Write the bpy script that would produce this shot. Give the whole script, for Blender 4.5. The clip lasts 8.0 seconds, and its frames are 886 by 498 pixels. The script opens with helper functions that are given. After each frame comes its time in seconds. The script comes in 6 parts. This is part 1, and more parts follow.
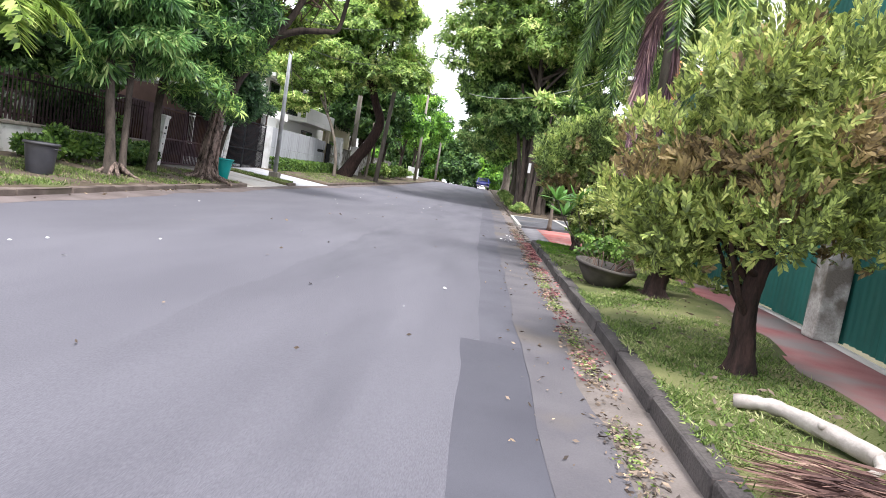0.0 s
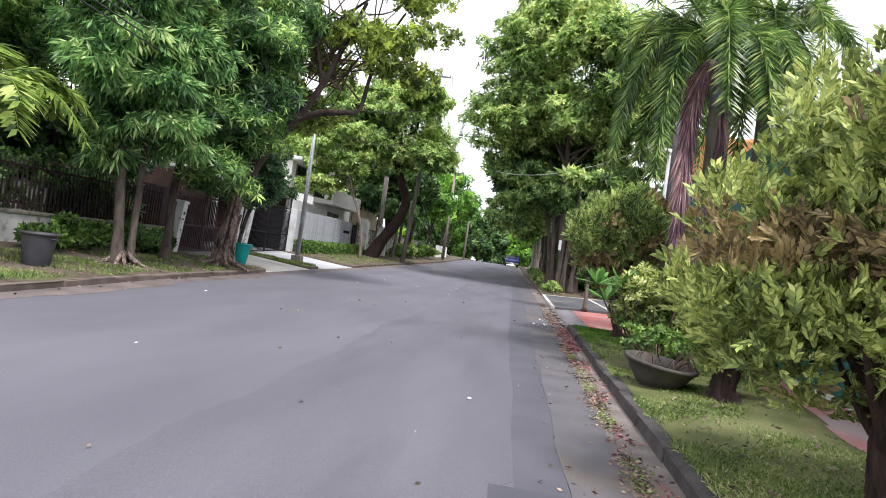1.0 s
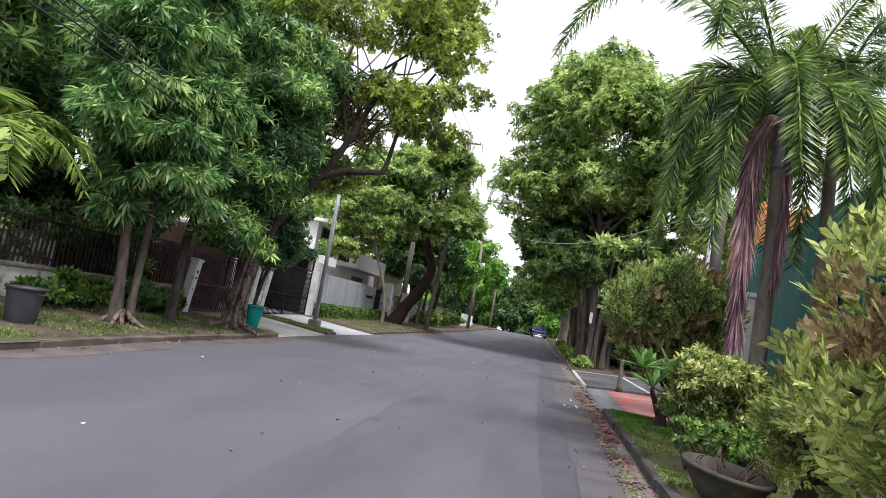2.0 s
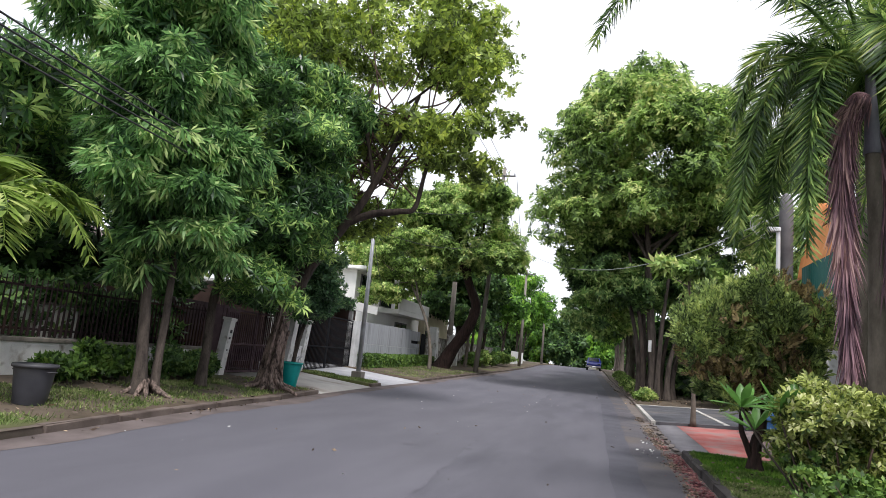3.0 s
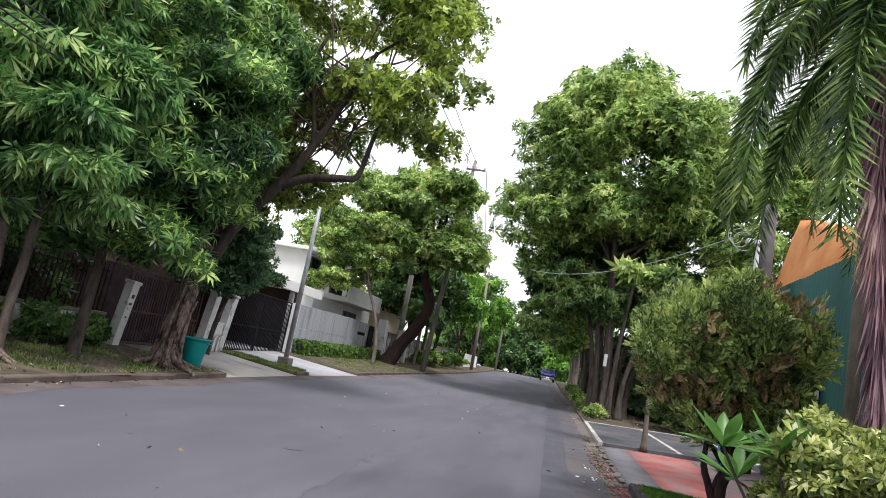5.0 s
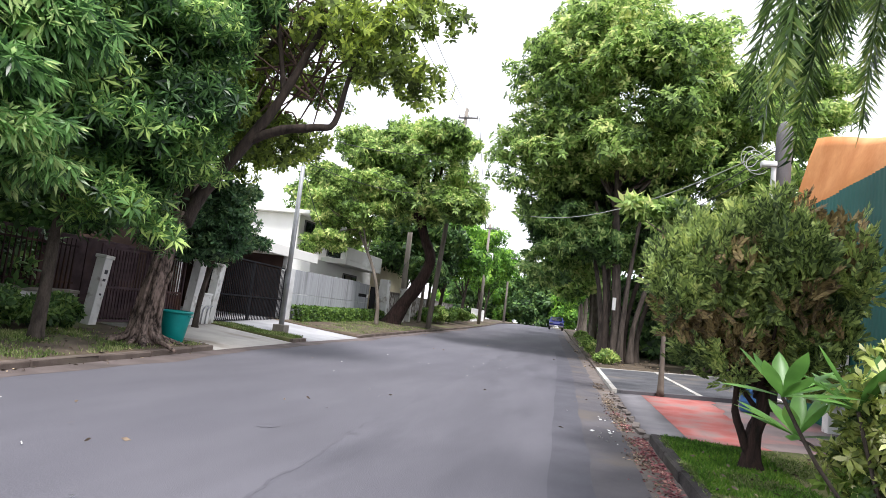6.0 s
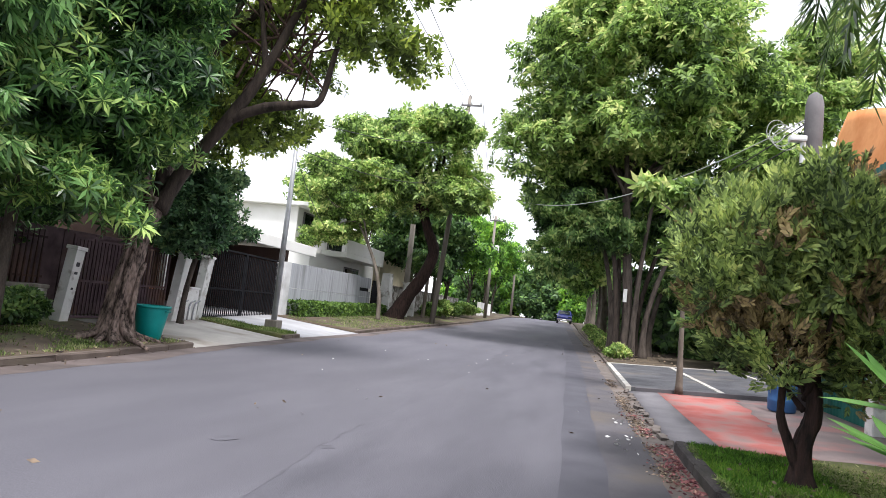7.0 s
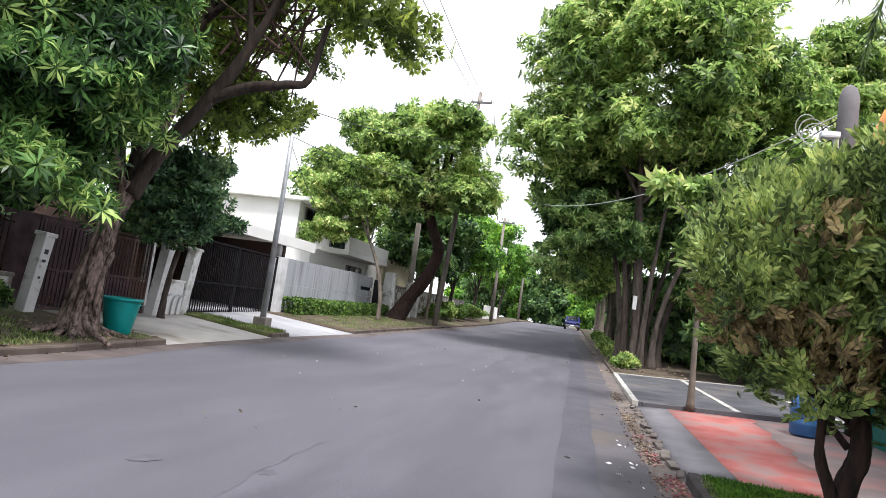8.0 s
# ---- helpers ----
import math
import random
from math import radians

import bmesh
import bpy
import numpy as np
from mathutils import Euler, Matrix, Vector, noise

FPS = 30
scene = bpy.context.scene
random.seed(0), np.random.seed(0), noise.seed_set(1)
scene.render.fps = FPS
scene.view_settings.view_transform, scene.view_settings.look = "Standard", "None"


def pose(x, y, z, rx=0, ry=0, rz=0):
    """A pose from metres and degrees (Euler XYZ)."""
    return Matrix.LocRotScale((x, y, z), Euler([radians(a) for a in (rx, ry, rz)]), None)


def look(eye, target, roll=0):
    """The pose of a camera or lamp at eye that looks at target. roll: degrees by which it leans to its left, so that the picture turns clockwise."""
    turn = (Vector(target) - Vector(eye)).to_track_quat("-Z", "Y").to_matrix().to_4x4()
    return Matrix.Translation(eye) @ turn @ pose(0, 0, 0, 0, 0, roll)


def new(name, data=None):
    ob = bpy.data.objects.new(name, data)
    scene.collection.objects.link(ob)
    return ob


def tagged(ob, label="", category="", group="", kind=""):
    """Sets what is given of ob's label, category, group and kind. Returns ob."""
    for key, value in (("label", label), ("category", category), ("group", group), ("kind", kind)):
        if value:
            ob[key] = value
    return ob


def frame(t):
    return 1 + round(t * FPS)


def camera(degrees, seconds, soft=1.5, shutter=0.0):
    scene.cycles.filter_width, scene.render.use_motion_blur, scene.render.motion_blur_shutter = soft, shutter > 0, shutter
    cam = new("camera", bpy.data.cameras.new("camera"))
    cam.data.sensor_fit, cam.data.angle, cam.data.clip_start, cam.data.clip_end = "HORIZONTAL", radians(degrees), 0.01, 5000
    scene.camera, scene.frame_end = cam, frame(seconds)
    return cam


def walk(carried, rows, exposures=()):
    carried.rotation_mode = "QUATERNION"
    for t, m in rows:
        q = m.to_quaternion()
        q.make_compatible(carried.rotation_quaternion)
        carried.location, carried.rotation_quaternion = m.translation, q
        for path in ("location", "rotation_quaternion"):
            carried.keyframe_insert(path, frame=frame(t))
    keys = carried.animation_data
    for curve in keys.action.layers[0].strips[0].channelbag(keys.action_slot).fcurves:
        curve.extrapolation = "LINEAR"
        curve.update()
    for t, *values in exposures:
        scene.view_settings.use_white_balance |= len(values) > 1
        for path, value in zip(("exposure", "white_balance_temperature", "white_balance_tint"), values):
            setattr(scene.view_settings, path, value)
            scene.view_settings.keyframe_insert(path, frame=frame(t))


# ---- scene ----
cam = camera(69.2, 8.0, soft=0.8)
PATH = [
    (0, (0.876, 3.419, 1.286), (0.734, 5.404, 1.083), 9.3),
    (0.5, (0.86, 4.076, 1.319), (0.598, 6.052, 1.155), 8.1),
    (1, (0.828, 4.689, 1.405), (0.558, 6.671, 1.426), 8.0),
    (1.5, (0.731, 5.291, 1.472), (0.408, 7.259, 1.616), 8.1),
    (1.7, (0.757, 5.573, 1.463), (0.41, 7.534, 1.654), 9.0),
    (2.8, (0.559, 6.86, 1.529), (0.05, 8.778, 1.776), 8.5),
    (3, (0.536, 7.168, 1.57), (0.015, 9.072, 1.889), 5.5),
    (3.5, (0.494, 7.664, 1.643), (-0.033, 9.559, 2.006), 6.5),
    (4, (0.67, 8.244, 1.617), (0.2, 10.147, 2.013), 6.8),
    (4.5, (0.641, 8.929, 1.539), (0.207, 10.845, 1.914), 8.0),
    (5, (0.705, 9.517, 1.548), (0.276, 11.443, 1.879), 10.9),
    (5.2, (0.756, 9.766, 1.55), (0.328, 11.698, 1.842), 9.6),
    (6.5, (0.7, 11.39, 1.54), (0.279, 13.336, 1.728), 6.5),
    (7, (0.679, 12.019, 1.521), (0.238, 13.961, 1.703), 6.2),
    (7.5, (0.814, 12.569, 1.51), (0.361, 14.509, 1.69), 2.8),
    (8, (0.768, 13.179, 1.564), (0.294, 15.114, 1.748), 7.9),
]
walk(cam, [(t, look(eye, target, roll)) for t, eye, target, roll in PATH],
     [(0.0, 1.36, 6250, 13), (0.6, 1.24, 6250, 13), (1.0, 1.0, 6250, 13), (1.6, 0.72, 6250, 13), (3.0, 0.46, 6250, 13), (3.5, 0.39, 6250, 13), (4.6, 0.48, 6250, 13), (5.2, 0.65, 6250, 13), (6.4, 1.08, 6250, 13), (7.2, 0.98, 6250, 13), (8.0, 0.98, 6250, 13)])


# ---- light ----
SUN_ELEV, SUN_AZ = 62.0, 150.0          # degrees; azimuth clockwise from +y
world = bpy.data.worlds.new("sky")
scene.world = world
world.use_nodes = True
wn, wl = world.node_tree.nodes, world.node_tree.links
wn.clear()
w_out = wn.new("ShaderNodeOutputWorld")
w_bg = wn.new("ShaderNodeBackground")
w_sky = wn.new("ShaderNodeTexSky")
w_sky.sky_type, w_sky.sun_disc = "NISHITA", False
w_sky.sun_elevation, w_sky.sun_rotation = radians(SUN_ELEV), radians(SUN_AZ)
w_gain = wn.new("ShaderNodeVectorMath")
w_gain.operation = "SCALE"
w_gain.inputs["Scale"].default_value = 0.12
w_co = wn.new("ShaderNodeTexCoord")
w_map = wn.new("ShaderNodeMapping")
w_map.inputs["Scale"].default_value = (1.0, 1.0, 2.6)
w_noise = wn.new("ShaderNodeTexNoise")
w_noise.inputs["Scale"].default_value = 2.2
w_noise.inputs["Detail"].default_value = 6.0
w_ramp = wn.new("ShaderNodeMapRange")
w_ramp.inputs["From Min"].default_value, w_ramp.inputs["From Max"].default_value = 0.26, 0.46
w_ramp.inputs["To Min"].default_value, w_ramp.inputs["To Max"].default_value = 0.45, 1.0
w_mix = wn.new("ShaderNodeMix")
w_mix.data_type = "RGBA"
w_mix.inputs[7].default_value = (1.02, 1.03, 1.06, 1)      # cloud sheet
wl.new(w_co.outputs["Generated"], w_map.inputs["Vector"])
wl.new(w_map.outputs["Vector"], w_noise.inputs["Vector"])
wl.new(w_noise.outputs["Fac"], w_ramp.inputs["Value"])
wl.new(w_ramp.outputs["Result"], w_mix.inputs[0])
wl.new(w_sky.outputs["Color"], w_gain.inputs[0])
wl.new(w_gain.outputs["Vector"], w_mix.inputs[6])
wl.new(w_mix.outputs[2], w_bg.inputs["Color"])
w_bg.inputs["Strength"].default_value = 1.0
wl.new(w_bg.outputs["Background"], w_out.inputs["Surface"])

sun = new("sun", bpy.data.lights.new("sun", "SUN"))
sun.data.energy, sun.data.angle, sun.data.color = 2.7, radians(15), (1.0, 0.965, 0.90)
sun_way = Vector((math.sin(radians(SUN_AZ)) * math.cos(radians(SUN_ELEV)),
                  math.cos(radians(SUN_AZ)) * math.cos(radians(SUN_ELEV)), math.sin(radians(SUN_ELEV))))
sun.matrix_world = look(sun_way * 60, (0, 0, 0))


# ---- materials ----
def surface(name, c1, c2, scale=3.0, rough=0.85, bump=0.2, fine=60.0, metal=0.0, stain=None, stretch=(1, 1, 1), speckle=0.25, island=0.0, stain_at=(0.55, 0.7), stain_scale=0.6, spec=0.4):
    """Two colours mixed by a broad and a fine noise, with an optional stain, in metres of the world."""
    m = bpy.data.materials.new(name)
    m.use_nodes = True
    n, l = m.node_tree.nodes, m.node_tree.links
    b = n["Principled BSDF"]
    b.inputs["Roughness"].default_value, b.inputs["Metallic"].default_value = rough, metal
    b.inputs["Specular IOR Level"].default_value = spec
    geo = n.new("ShaderNodeNewGeometry")
    mp = n.new("ShaderNodeMapping")
    mp.inputs["Scale"].default_value = stretch
    l.new(geo.outputs["Position"], mp.inputs["Vector"])

    def tex(s, detail):
        t = n.new("ShaderNodeTexNoise")
        t.inputs["Scale"].default_value, t.inputs["Detail"].default_value = s, detail
        l.new(mp.outputs["Vector"], t.inputs["Vector"])
        return t

    broad, grain = tex(scale, 5), tex(fine, 3)
    add = n.new("ShaderNodeMath")
    add.operation = "MULTIPLY_ADD"
    l.new(grain.outputs["Fac"], add.inputs[0])
    add.inputs[1].default_value = speckle
    sub = n.new("ShaderNodeMath")
    sub.operation = "SUBTRACT"
    l.new(broad.outputs["Fac"], sub.inputs[0])
    sub.inputs[1].default_value = speckle * 0.5
    l.new(sub.outputs[0], add.inputs[2])
    fac = add
    if island:
        ri = n.new("ShaderNodeObjectInfo")
        f2 = n.new("ShaderNodeMath")
        f2.operation = "MULTIPLY_ADD"
        l.new(ri.outputs["Random"], f2.inputs[0])
        f2.inputs[1].default_value = island
        l.new(add.outputs[0], f2.inputs[2])
        fac = f2
    rng = n.new("ShaderNodeMapRange")
    rng.inputs["From Min"].default_value, rng.inputs["From Max"].default_value = 0.3, 0.7
    l.new(fac.outputs[0], rng.inputs["Value"])
    mix = n.new("ShaderNodeMix")
    mix.data_type = "RGBA"
    mix.inputs[6].default_value, mix.inputs[7].default_value = (*c1, 1), (*c2, 1)
    l.new(rng.outputs["Result"], mix.inputs[0])
    last = mix
    if stain:
        st = tex(stain_scale, 6)
        sr = n.new("ShaderNodeMapRange")
        sr.inputs["From Min"].default_value, sr.inputs["From Max"].default_value = stain_at
        l.new(st.outputs["Fac"], sr.inputs["Value"])
        mx = n.new("ShaderNodeMix")
        mx.data_type = "RGBA"
        mx.inputs[7].default_value = (*stain, 1)
        l.new(sr.outputs["Result"], mx.inputs[0])
        l.new(mix.outputs[2], mx.inputs[6])
        last = mx
    l.new(last.outputs[2], b.inputs["Base Color"])
    if bump:
        bp = n.new("ShaderNodeBump")
        bp.inputs["Strength"].default_value, bp.inputs["Distance"].default_value = bump, 0.02
        l.new(fac.outputs[0], bp.inputs["Height"])
        l.new(bp.outputs["Normal"], b.inputs["Normal"])
    return m


def leaf_surface(name, dark, light, tip=None, trans=0.35, rough=0.5, clump=1.2):
    """A leaf: colour varies leaf by leaf and clump by clump; some light comes through."""
    dark, light = [min(0.7, g * c) for g, c in zip((0.9, 1.05, 1.3), dark)], [min(0.75, g * c) for g, c in zip((1.5, 1.74, 2.0), light)]
    tip = [min(0.8, g * c) for g, c in zip((1.4, 1.5, 1.6), tip)] if tip else None
    m = bpy.data.materials.new(name)
    m.use_nodes = True
    n, l = m.node_tree.nodes, m.node_tree.links
    b = n["Principled BSDF"]
    b.inputs["Roughness"].default_value = rough
    b.inputs["Specular IOR Level"].default_value = 0.35
    geo = n.new("ShaderNodeNewGeometry")
    t = n.new("ShaderNodeTexNoise")
    t.inputs["Scale"].default_value, t.inputs["Detail"].default_value = clump, 3
    l.new(geo.outputs["Position"], t.inputs["Vector"])
    r = n.new("ShaderNodeMath")
    r.operation = "MULTIPLY_ADD"
    l.new(geo.outputs["Random Per Island"], r.inputs[0])
    r.inputs[1].default_value = 0.8
    s = n.new("ShaderNodeMapRange")
    s.inputs["From Min"].default_value, s.inputs["From Max"].default_value = 0.35, 0.65
    s.inputs["To Min"].default_value, s.inputs["To Max"].default_value = -0.2, 0.4
    l.new(t.outputs["Fac"], s.inputs["Value"])
    l.new(s.outputs["Result"], r.inputs[2])
    ramp = n.new("ShaderNodeValToRGB")
    ramp.color_ramp.elements[0].color, ramp.color_ramp.elements[1].color = (*dark, 1), (*light, 1)
    ramp.color_ramp.elements[0].position, ramp.color_ramp.elements[1].position = 0.12, 0.72
    if tip:
        e = ramp.color_ramp.elements.new(0.97)
        e.color = (*tip, 1)
    l.new(r.outputs[0], ramp.inputs["Fac"])
    l.new(ramp.outputs["Color"], b.inputs["Base Color"])
    tr = n.new("ShaderNodeBsdfTranslucent")
    l.new(ramp.outputs["Color"], tr.inputs["Color"])
    mx = n.new("ShaderNodeMixShader")
    mx.inputs["Fac"].default_value = trans
    l.new(b.outputs["BSDF"], mx.inputs[1])
    l.new(tr.outputs["BSDF"], mx.inputs[2])
    l.new(mx.outputs["Shader"], n["Material Output"].inputs["Surface"])
    return m


def glass_surface(name, tint):
    m = bpy.data.materials.new(name)
    m.use_nodes = True
    b = m.node_tree.nodes["Principled BSDF"]
    b.inputs["Base Color"].default_value = (*tint, 1)
    b.inputs["Roughness"].default_value = 0.06
    b.inputs["Specular IOR Level"].default_value = 0.7
    return m


M_ASPHALT = surface("asphalt", (0.081, 0.078, 0.095), (0.122, 0.118, 0.138), 0.45, 0.88, 0.35, 130, stain=(0.080, 0.077, 0.092), speckle=0.9, stretch=(1.3, 0.35, 1), stain_at=(0.5, 0.75), stain_scale=0.4)
M_PATCH = surface("newer_asphalt", (0.047, 0.046, 0.059), (0.068, 0.067, 0.083), 0.9, 0.86, 0.3, 120, speckle=0.35)
M_LANE = surface("resurfaced_lane_asphalt", (0.077, 0.074, 0.090), (0.116, 0.112, 0.132), 0.5, 0.87, 0.35, 120, stain=(0.070, 0.068, 0.083), speckle=0.9, stretch=(1.6, 0.3, 1), stain_at=(0.5, 0.72), stain_scale=0.7)
M_SEAM = surface("tarry_joint", (0.070, 0.068, 0.082), (0.116, 0.112, 0.132), 3.0, 0.85, 0.5, 60, speckle=0.5)
M_PATCH_F = surface("older_patch_asphalt", (0.060, 0.058, 0.073), (0.084, 0.082, 0.099), 1.2, 0.87, 0.3, 120, speckle=0.4)
M_SHOULDER = surface("worn_shoulder", (0.072, 0.067, 0.078), (0.106, 0.098, 0.107), 1.5, 0.92, 0.5, 90, stain=(0.12, 0.10, 0.085), speckle=0.4)
M_GUTTER = surface("gutter_concrete", (0.105, 0.088, 0.080), (0.175, 0.150, 0.138), 3.2, 0.93, 0.6, 60, stain=(0.16, 0.11, 0.08), speckle=0.35)
M_GUTTER_L = surface("reddish_dirt", (0.085, 0.066, 0.062), (0.15, 0.122, 0.118), 1.4, 0.95, 0.4, 60, stain=(0.06, 0.048, 0.046))
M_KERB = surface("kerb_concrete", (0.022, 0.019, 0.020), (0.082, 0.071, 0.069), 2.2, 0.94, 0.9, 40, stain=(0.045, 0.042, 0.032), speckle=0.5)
M_KERB_L = surface("kerb_earthy", (0.075, 0.056, 0.048), (0.165, 0.13, 0.112), 2.0, 0.93, 0.6, 50, stain=(0.07, 0.06, 0.04))
M_SOIL = surface("soil", (0.062, 0.047, 0.033), (0.125, 0.096, 0.068), 2.0, 0.97, 0.8, 45, stain=(0.10, 0.12, 0.04), speckle=0.4)
M_LAWN = surface("lawn_soil", (0.06, 0.075, 0.02), (0.14, 0.14, 0.055), 1.6, 0.97, 0.8, 50, stain=(0.20, 0.17, 0.09), speckle=0.4)
M_GROUND = surface("far_ground", (0.05, 0.06, 0.025), (0.12, 0.10, 0.06), 0.4, 0.97, 0.5, 10)
M_CONC = surface("driveway_concrete", (0.33, 0.31, 0.29), (0.48, 0.46, 0.43), 1.2, 0.9, 0.3, 70, stain=(0.22, 0.19, 0.16))
M_CONC_B = surface("driveway_pale_concrete", (0.30, 0.30, 0.32), (0.44, 0.44, 0.46), 1.0, 0.88, 0.25, 70, stain=(0.34, 0.33, 0.33))
M_GREY_SLAB = surface("grey_driveway", (0.11, 0.105, 0.118), (0.185, 0.176, 0.19), 1.5, 0.9, 0.35, 80, stain=(0.13, 0.10, 0.09))
M_DARK_SLAB = surface("dark_slab", (0.05, 0.05, 0.058), (0.10, 0.10, 0.11), 1.8, 0.9, 0.4, 80, stain=(0.15, 0.13, 0.11), speckle=0.35)
M_RED = surface("red_painted_concrete", (0.30, 0.082, 0.074), (0.44, 0.155, 0.138), 1.6, 0.9, 0.4, 60, stain=(0.26, 0.17, 0.16), stain_at=(0.46, 0.66), stain_scale=1.6)
M_RED_OLD = surface("faded_red_paving", (0.26, 0.085, 0.085), (0.38, 0.17, 0.165), 1.6, 0.9, 0.4, 60, stain=(0.25, 0.20, 0.195), stain_at=(0.5, 0.62))
M_FADED = surface("worn_pinkish_concrete", (0.17, 0.135, 0.135), (0.26, 0.20, 0.195), 1.4, 0.92, 0.4, 60, stain=(0.33, 0.17, 0.16), stain_at=(0.52, 0.68), stain_scale=1.3)
M_WHITE_LINE = surface("white_kerb_paint", (0.32, 0.30, 0.28), (0.58, 0.56, 0.52), 3.0, 0.85, 0.3, 60, stain=(0.25, 0.22, 0.19))
M_GREYWALL = surface("striated_concrete", (0.31, 0.32, 0.35), (0.43, 0.44, 0.48), 1.4, 0.85, 0.25, 30, stretch=(6, 6, 0.35), stain=(0.22, 0.225, 0.235))
M_PILLAR = surface("pale_concrete", (0.50, 0.50, 0.51), (0.68, 0.68, 0.69), 2.0, 0.85, 0.2, 50, stain=(0.36, 0.35, 0.34))
M_WHITE = surface("weathered_white_paint", (0.58, 0.57, 0.56), (0.80, 0.79, 0.78), 2.0, 0.8, 0.2, 40, stain=(0.30, 0.27, 0.24), stain_at=(0.56, 0.66), stain_scale=2.2)
M_PLASTER = surface("white_plaster", (0.76, 0.75, 0.72), (0.86, 0.85, 0.83), 0.8, 0.85, 0.1, 40)
M_CREAM = surface("cream_plaster", (0.55, 0.47, 0.33), (0.68, 0.60, 0.45), 0.8, 0.85, 0.1, 40)
M_BROWN = surface("maroon_iron", (0.052, 0.034, 0.040), (0.105, 0.069, 0.079), 3.0, 0.7, 0.2, 60, spec=0.15, stain=(0.14, 0.075, 0.05))
M_FENCE = surface("black_brown_iron", (0.020, 0.013, 0.014), (0.045, 0.028, 0.030), 3.0, 0.7, 0.2, 60, spec=0.15, stain=(0.09, 0.05, 0.04))
M_BLACK = surface("black_iron", (0.008, 0.008, 0.010), (0.018, 0.018, 0.021), 3.0, 0.75, 0.1, 60, spec=0.1)
M_HOUSE_B = surface("brown_house_wall", (0.07, 0.04, 0.032), (0.13, 0.08, 0.065), 0.9, 0.85, 0.2, 30)
M_ROOF = surface("roof_sheet", (0.10, 0.075, 0.07), (0.16, 0.12, 0.11), 1.0, 0.7, 0.2, 20)
M_GREEN = surface("green_corrugated_sheet", (0.008, 0.070, 0.059), (0.017, 0.119, 0.101), 0.8, 0.55, 0.1, 25, stain=(0.03, 0.12, 0.10), stretch=(1, 1, 0.3), island=0.2)
M_ORANGE = surface("orange_tarpaulin", (0.62, 0.22, 0.06), (0.80, 0.36, 0.14), 1.2, 0.6, 0.3, 12)
M_TEAL = surface("teal_plastic", (0.0, 0.22, 0.21), (0.005, 0.30, 0.28), 2.5, 0.42, 0.05, 60, stain=(0.02, 0.20, 0.19))
M_BIN = surface("dark_grey_plastic", (0.030, 0.030, 0.036), (0.055, 0.055, 0.065), 3.0, 0.5, 0.08, 60, stain=(0.09, 0.085, 0.08))
M_POT = surface("dark_clay_pot", (0.035, 0.03, 0.028), (0.085, 0.075, 0.065), 5.0, 0.85, 0.5, 50, stain=(0.10, 0.11, 0.06))
M_METAL = surface("galvanised_steel", (0.30, 0.31, 0.33), (0.44, 0.45, 0.47), 4.0, 0.5, 0.1, 60, metal=0.4, stain=(0.22, 0.20, 0.18))
M_POLE = surface("weathered_concrete_pole", (0.16, 0.14, 0.12), (0.28, 0.25, 0.22), 2.0, 0.9, 0.3, 40, stretch=(3, 3, 0.5))
M_POST_DK = surface("dark_weathered_post", (0.09, 0.085, 0.09), (0.16, 0.15, 0.155), 2.0, 0.9, 0.4, 40)
M_CABLE = surface("cable_sheath", (0.02, 0.02, 0.022), (0.04, 0.04, 0.042), 5.0, 0.6, 0.0, 50)
M_CABLE_W = surface("pale_cable", (0.30, 0.31, 0.29), (0.45, 0.46, 0.43), 5.0, 0.6, 0.0, 50)
M_BARK = surface("grey_brown_bark", (0.032, 0.025, 0.021), (0.105, 0.084, 0.070), 5.0, 0.95, 1.0, 40, stretch=(1.6, 1.6, 0.45), speckle=0.4)
M_BARK_M = surface("mottled_bark", (0.022, 0.015, 0.012), (0.27, 0.20, 0.17), 3.2, 0.95, 1.0, 13, stretch=(1.6, 1.6, 0.6), speckle=1.0)
M_BARK_D = surface("dark_bark", (0.018, 0.013, 0.011), (0.065, 0.048, 0.038), 6.0, 0.95, 1.0, 40, stretch=(1.6, 1.6, 0.4), speckle=0.4)
M_BARK_T = surface("dark_red_bark", (0.012, 0.008, 0.007), (0.055, 0.030, 0.025), 7.0, 0.95, 1.0, 40, stretch=(2.2, 2.2, 0.35), speckle=0.5)
M_BARK_P = surface("pale_smooth_bark", (0.09, 0.075, 0.06), (0.20, 0.17, 0.14), 4.0, 0.9, 0.6, 40, stretch=(1.5, 1.5, 0.6))
M_BLUE = surface("blue_plastic", (0.03, 0.10, 0.26), (0.05, 0.15, 0.34), 3.0, 0.5, 0.1, 40)
M_DIRTY = surface("dirty_white_concrete", (0.30, 0.28, 0.26), (0.62, 0.60, 0.58), 3.5, 0.92, 0.7, 40, stain=(0.16, 0.14, 0.12), stain_at=(0.45, 0.58), stain_scale=2.2, speckle=0.5)
M_TWIG = surface("reddish_twig", (0.07, 0.045, 0.035), (0.16, 0.10, 0.08), 8.0, 0.95, 0.4, 40)
M_LOG = surface("bleached_wood", (0.24, 0.21, 0.195), (0.46, 0.42, 0.39), 4.0, 0.9, 0.6, 50, stain=(0.22, 0.19, 0.16))
M_SHAFT = surface("violet_grey_crownshaft", (0.16, 0.15, 0.20), (0.26, 0.25, 0.30), 3.0, 0.6, 0.1, 30, stretch=(2, 2, 0.5))
M_DRY = leaf_surface("dry_frond", (0.11, 0.055, 0.060), (0.25, 0.125, 0.125), (0.40, 0.24, 0.21), 0.15, 0.8)
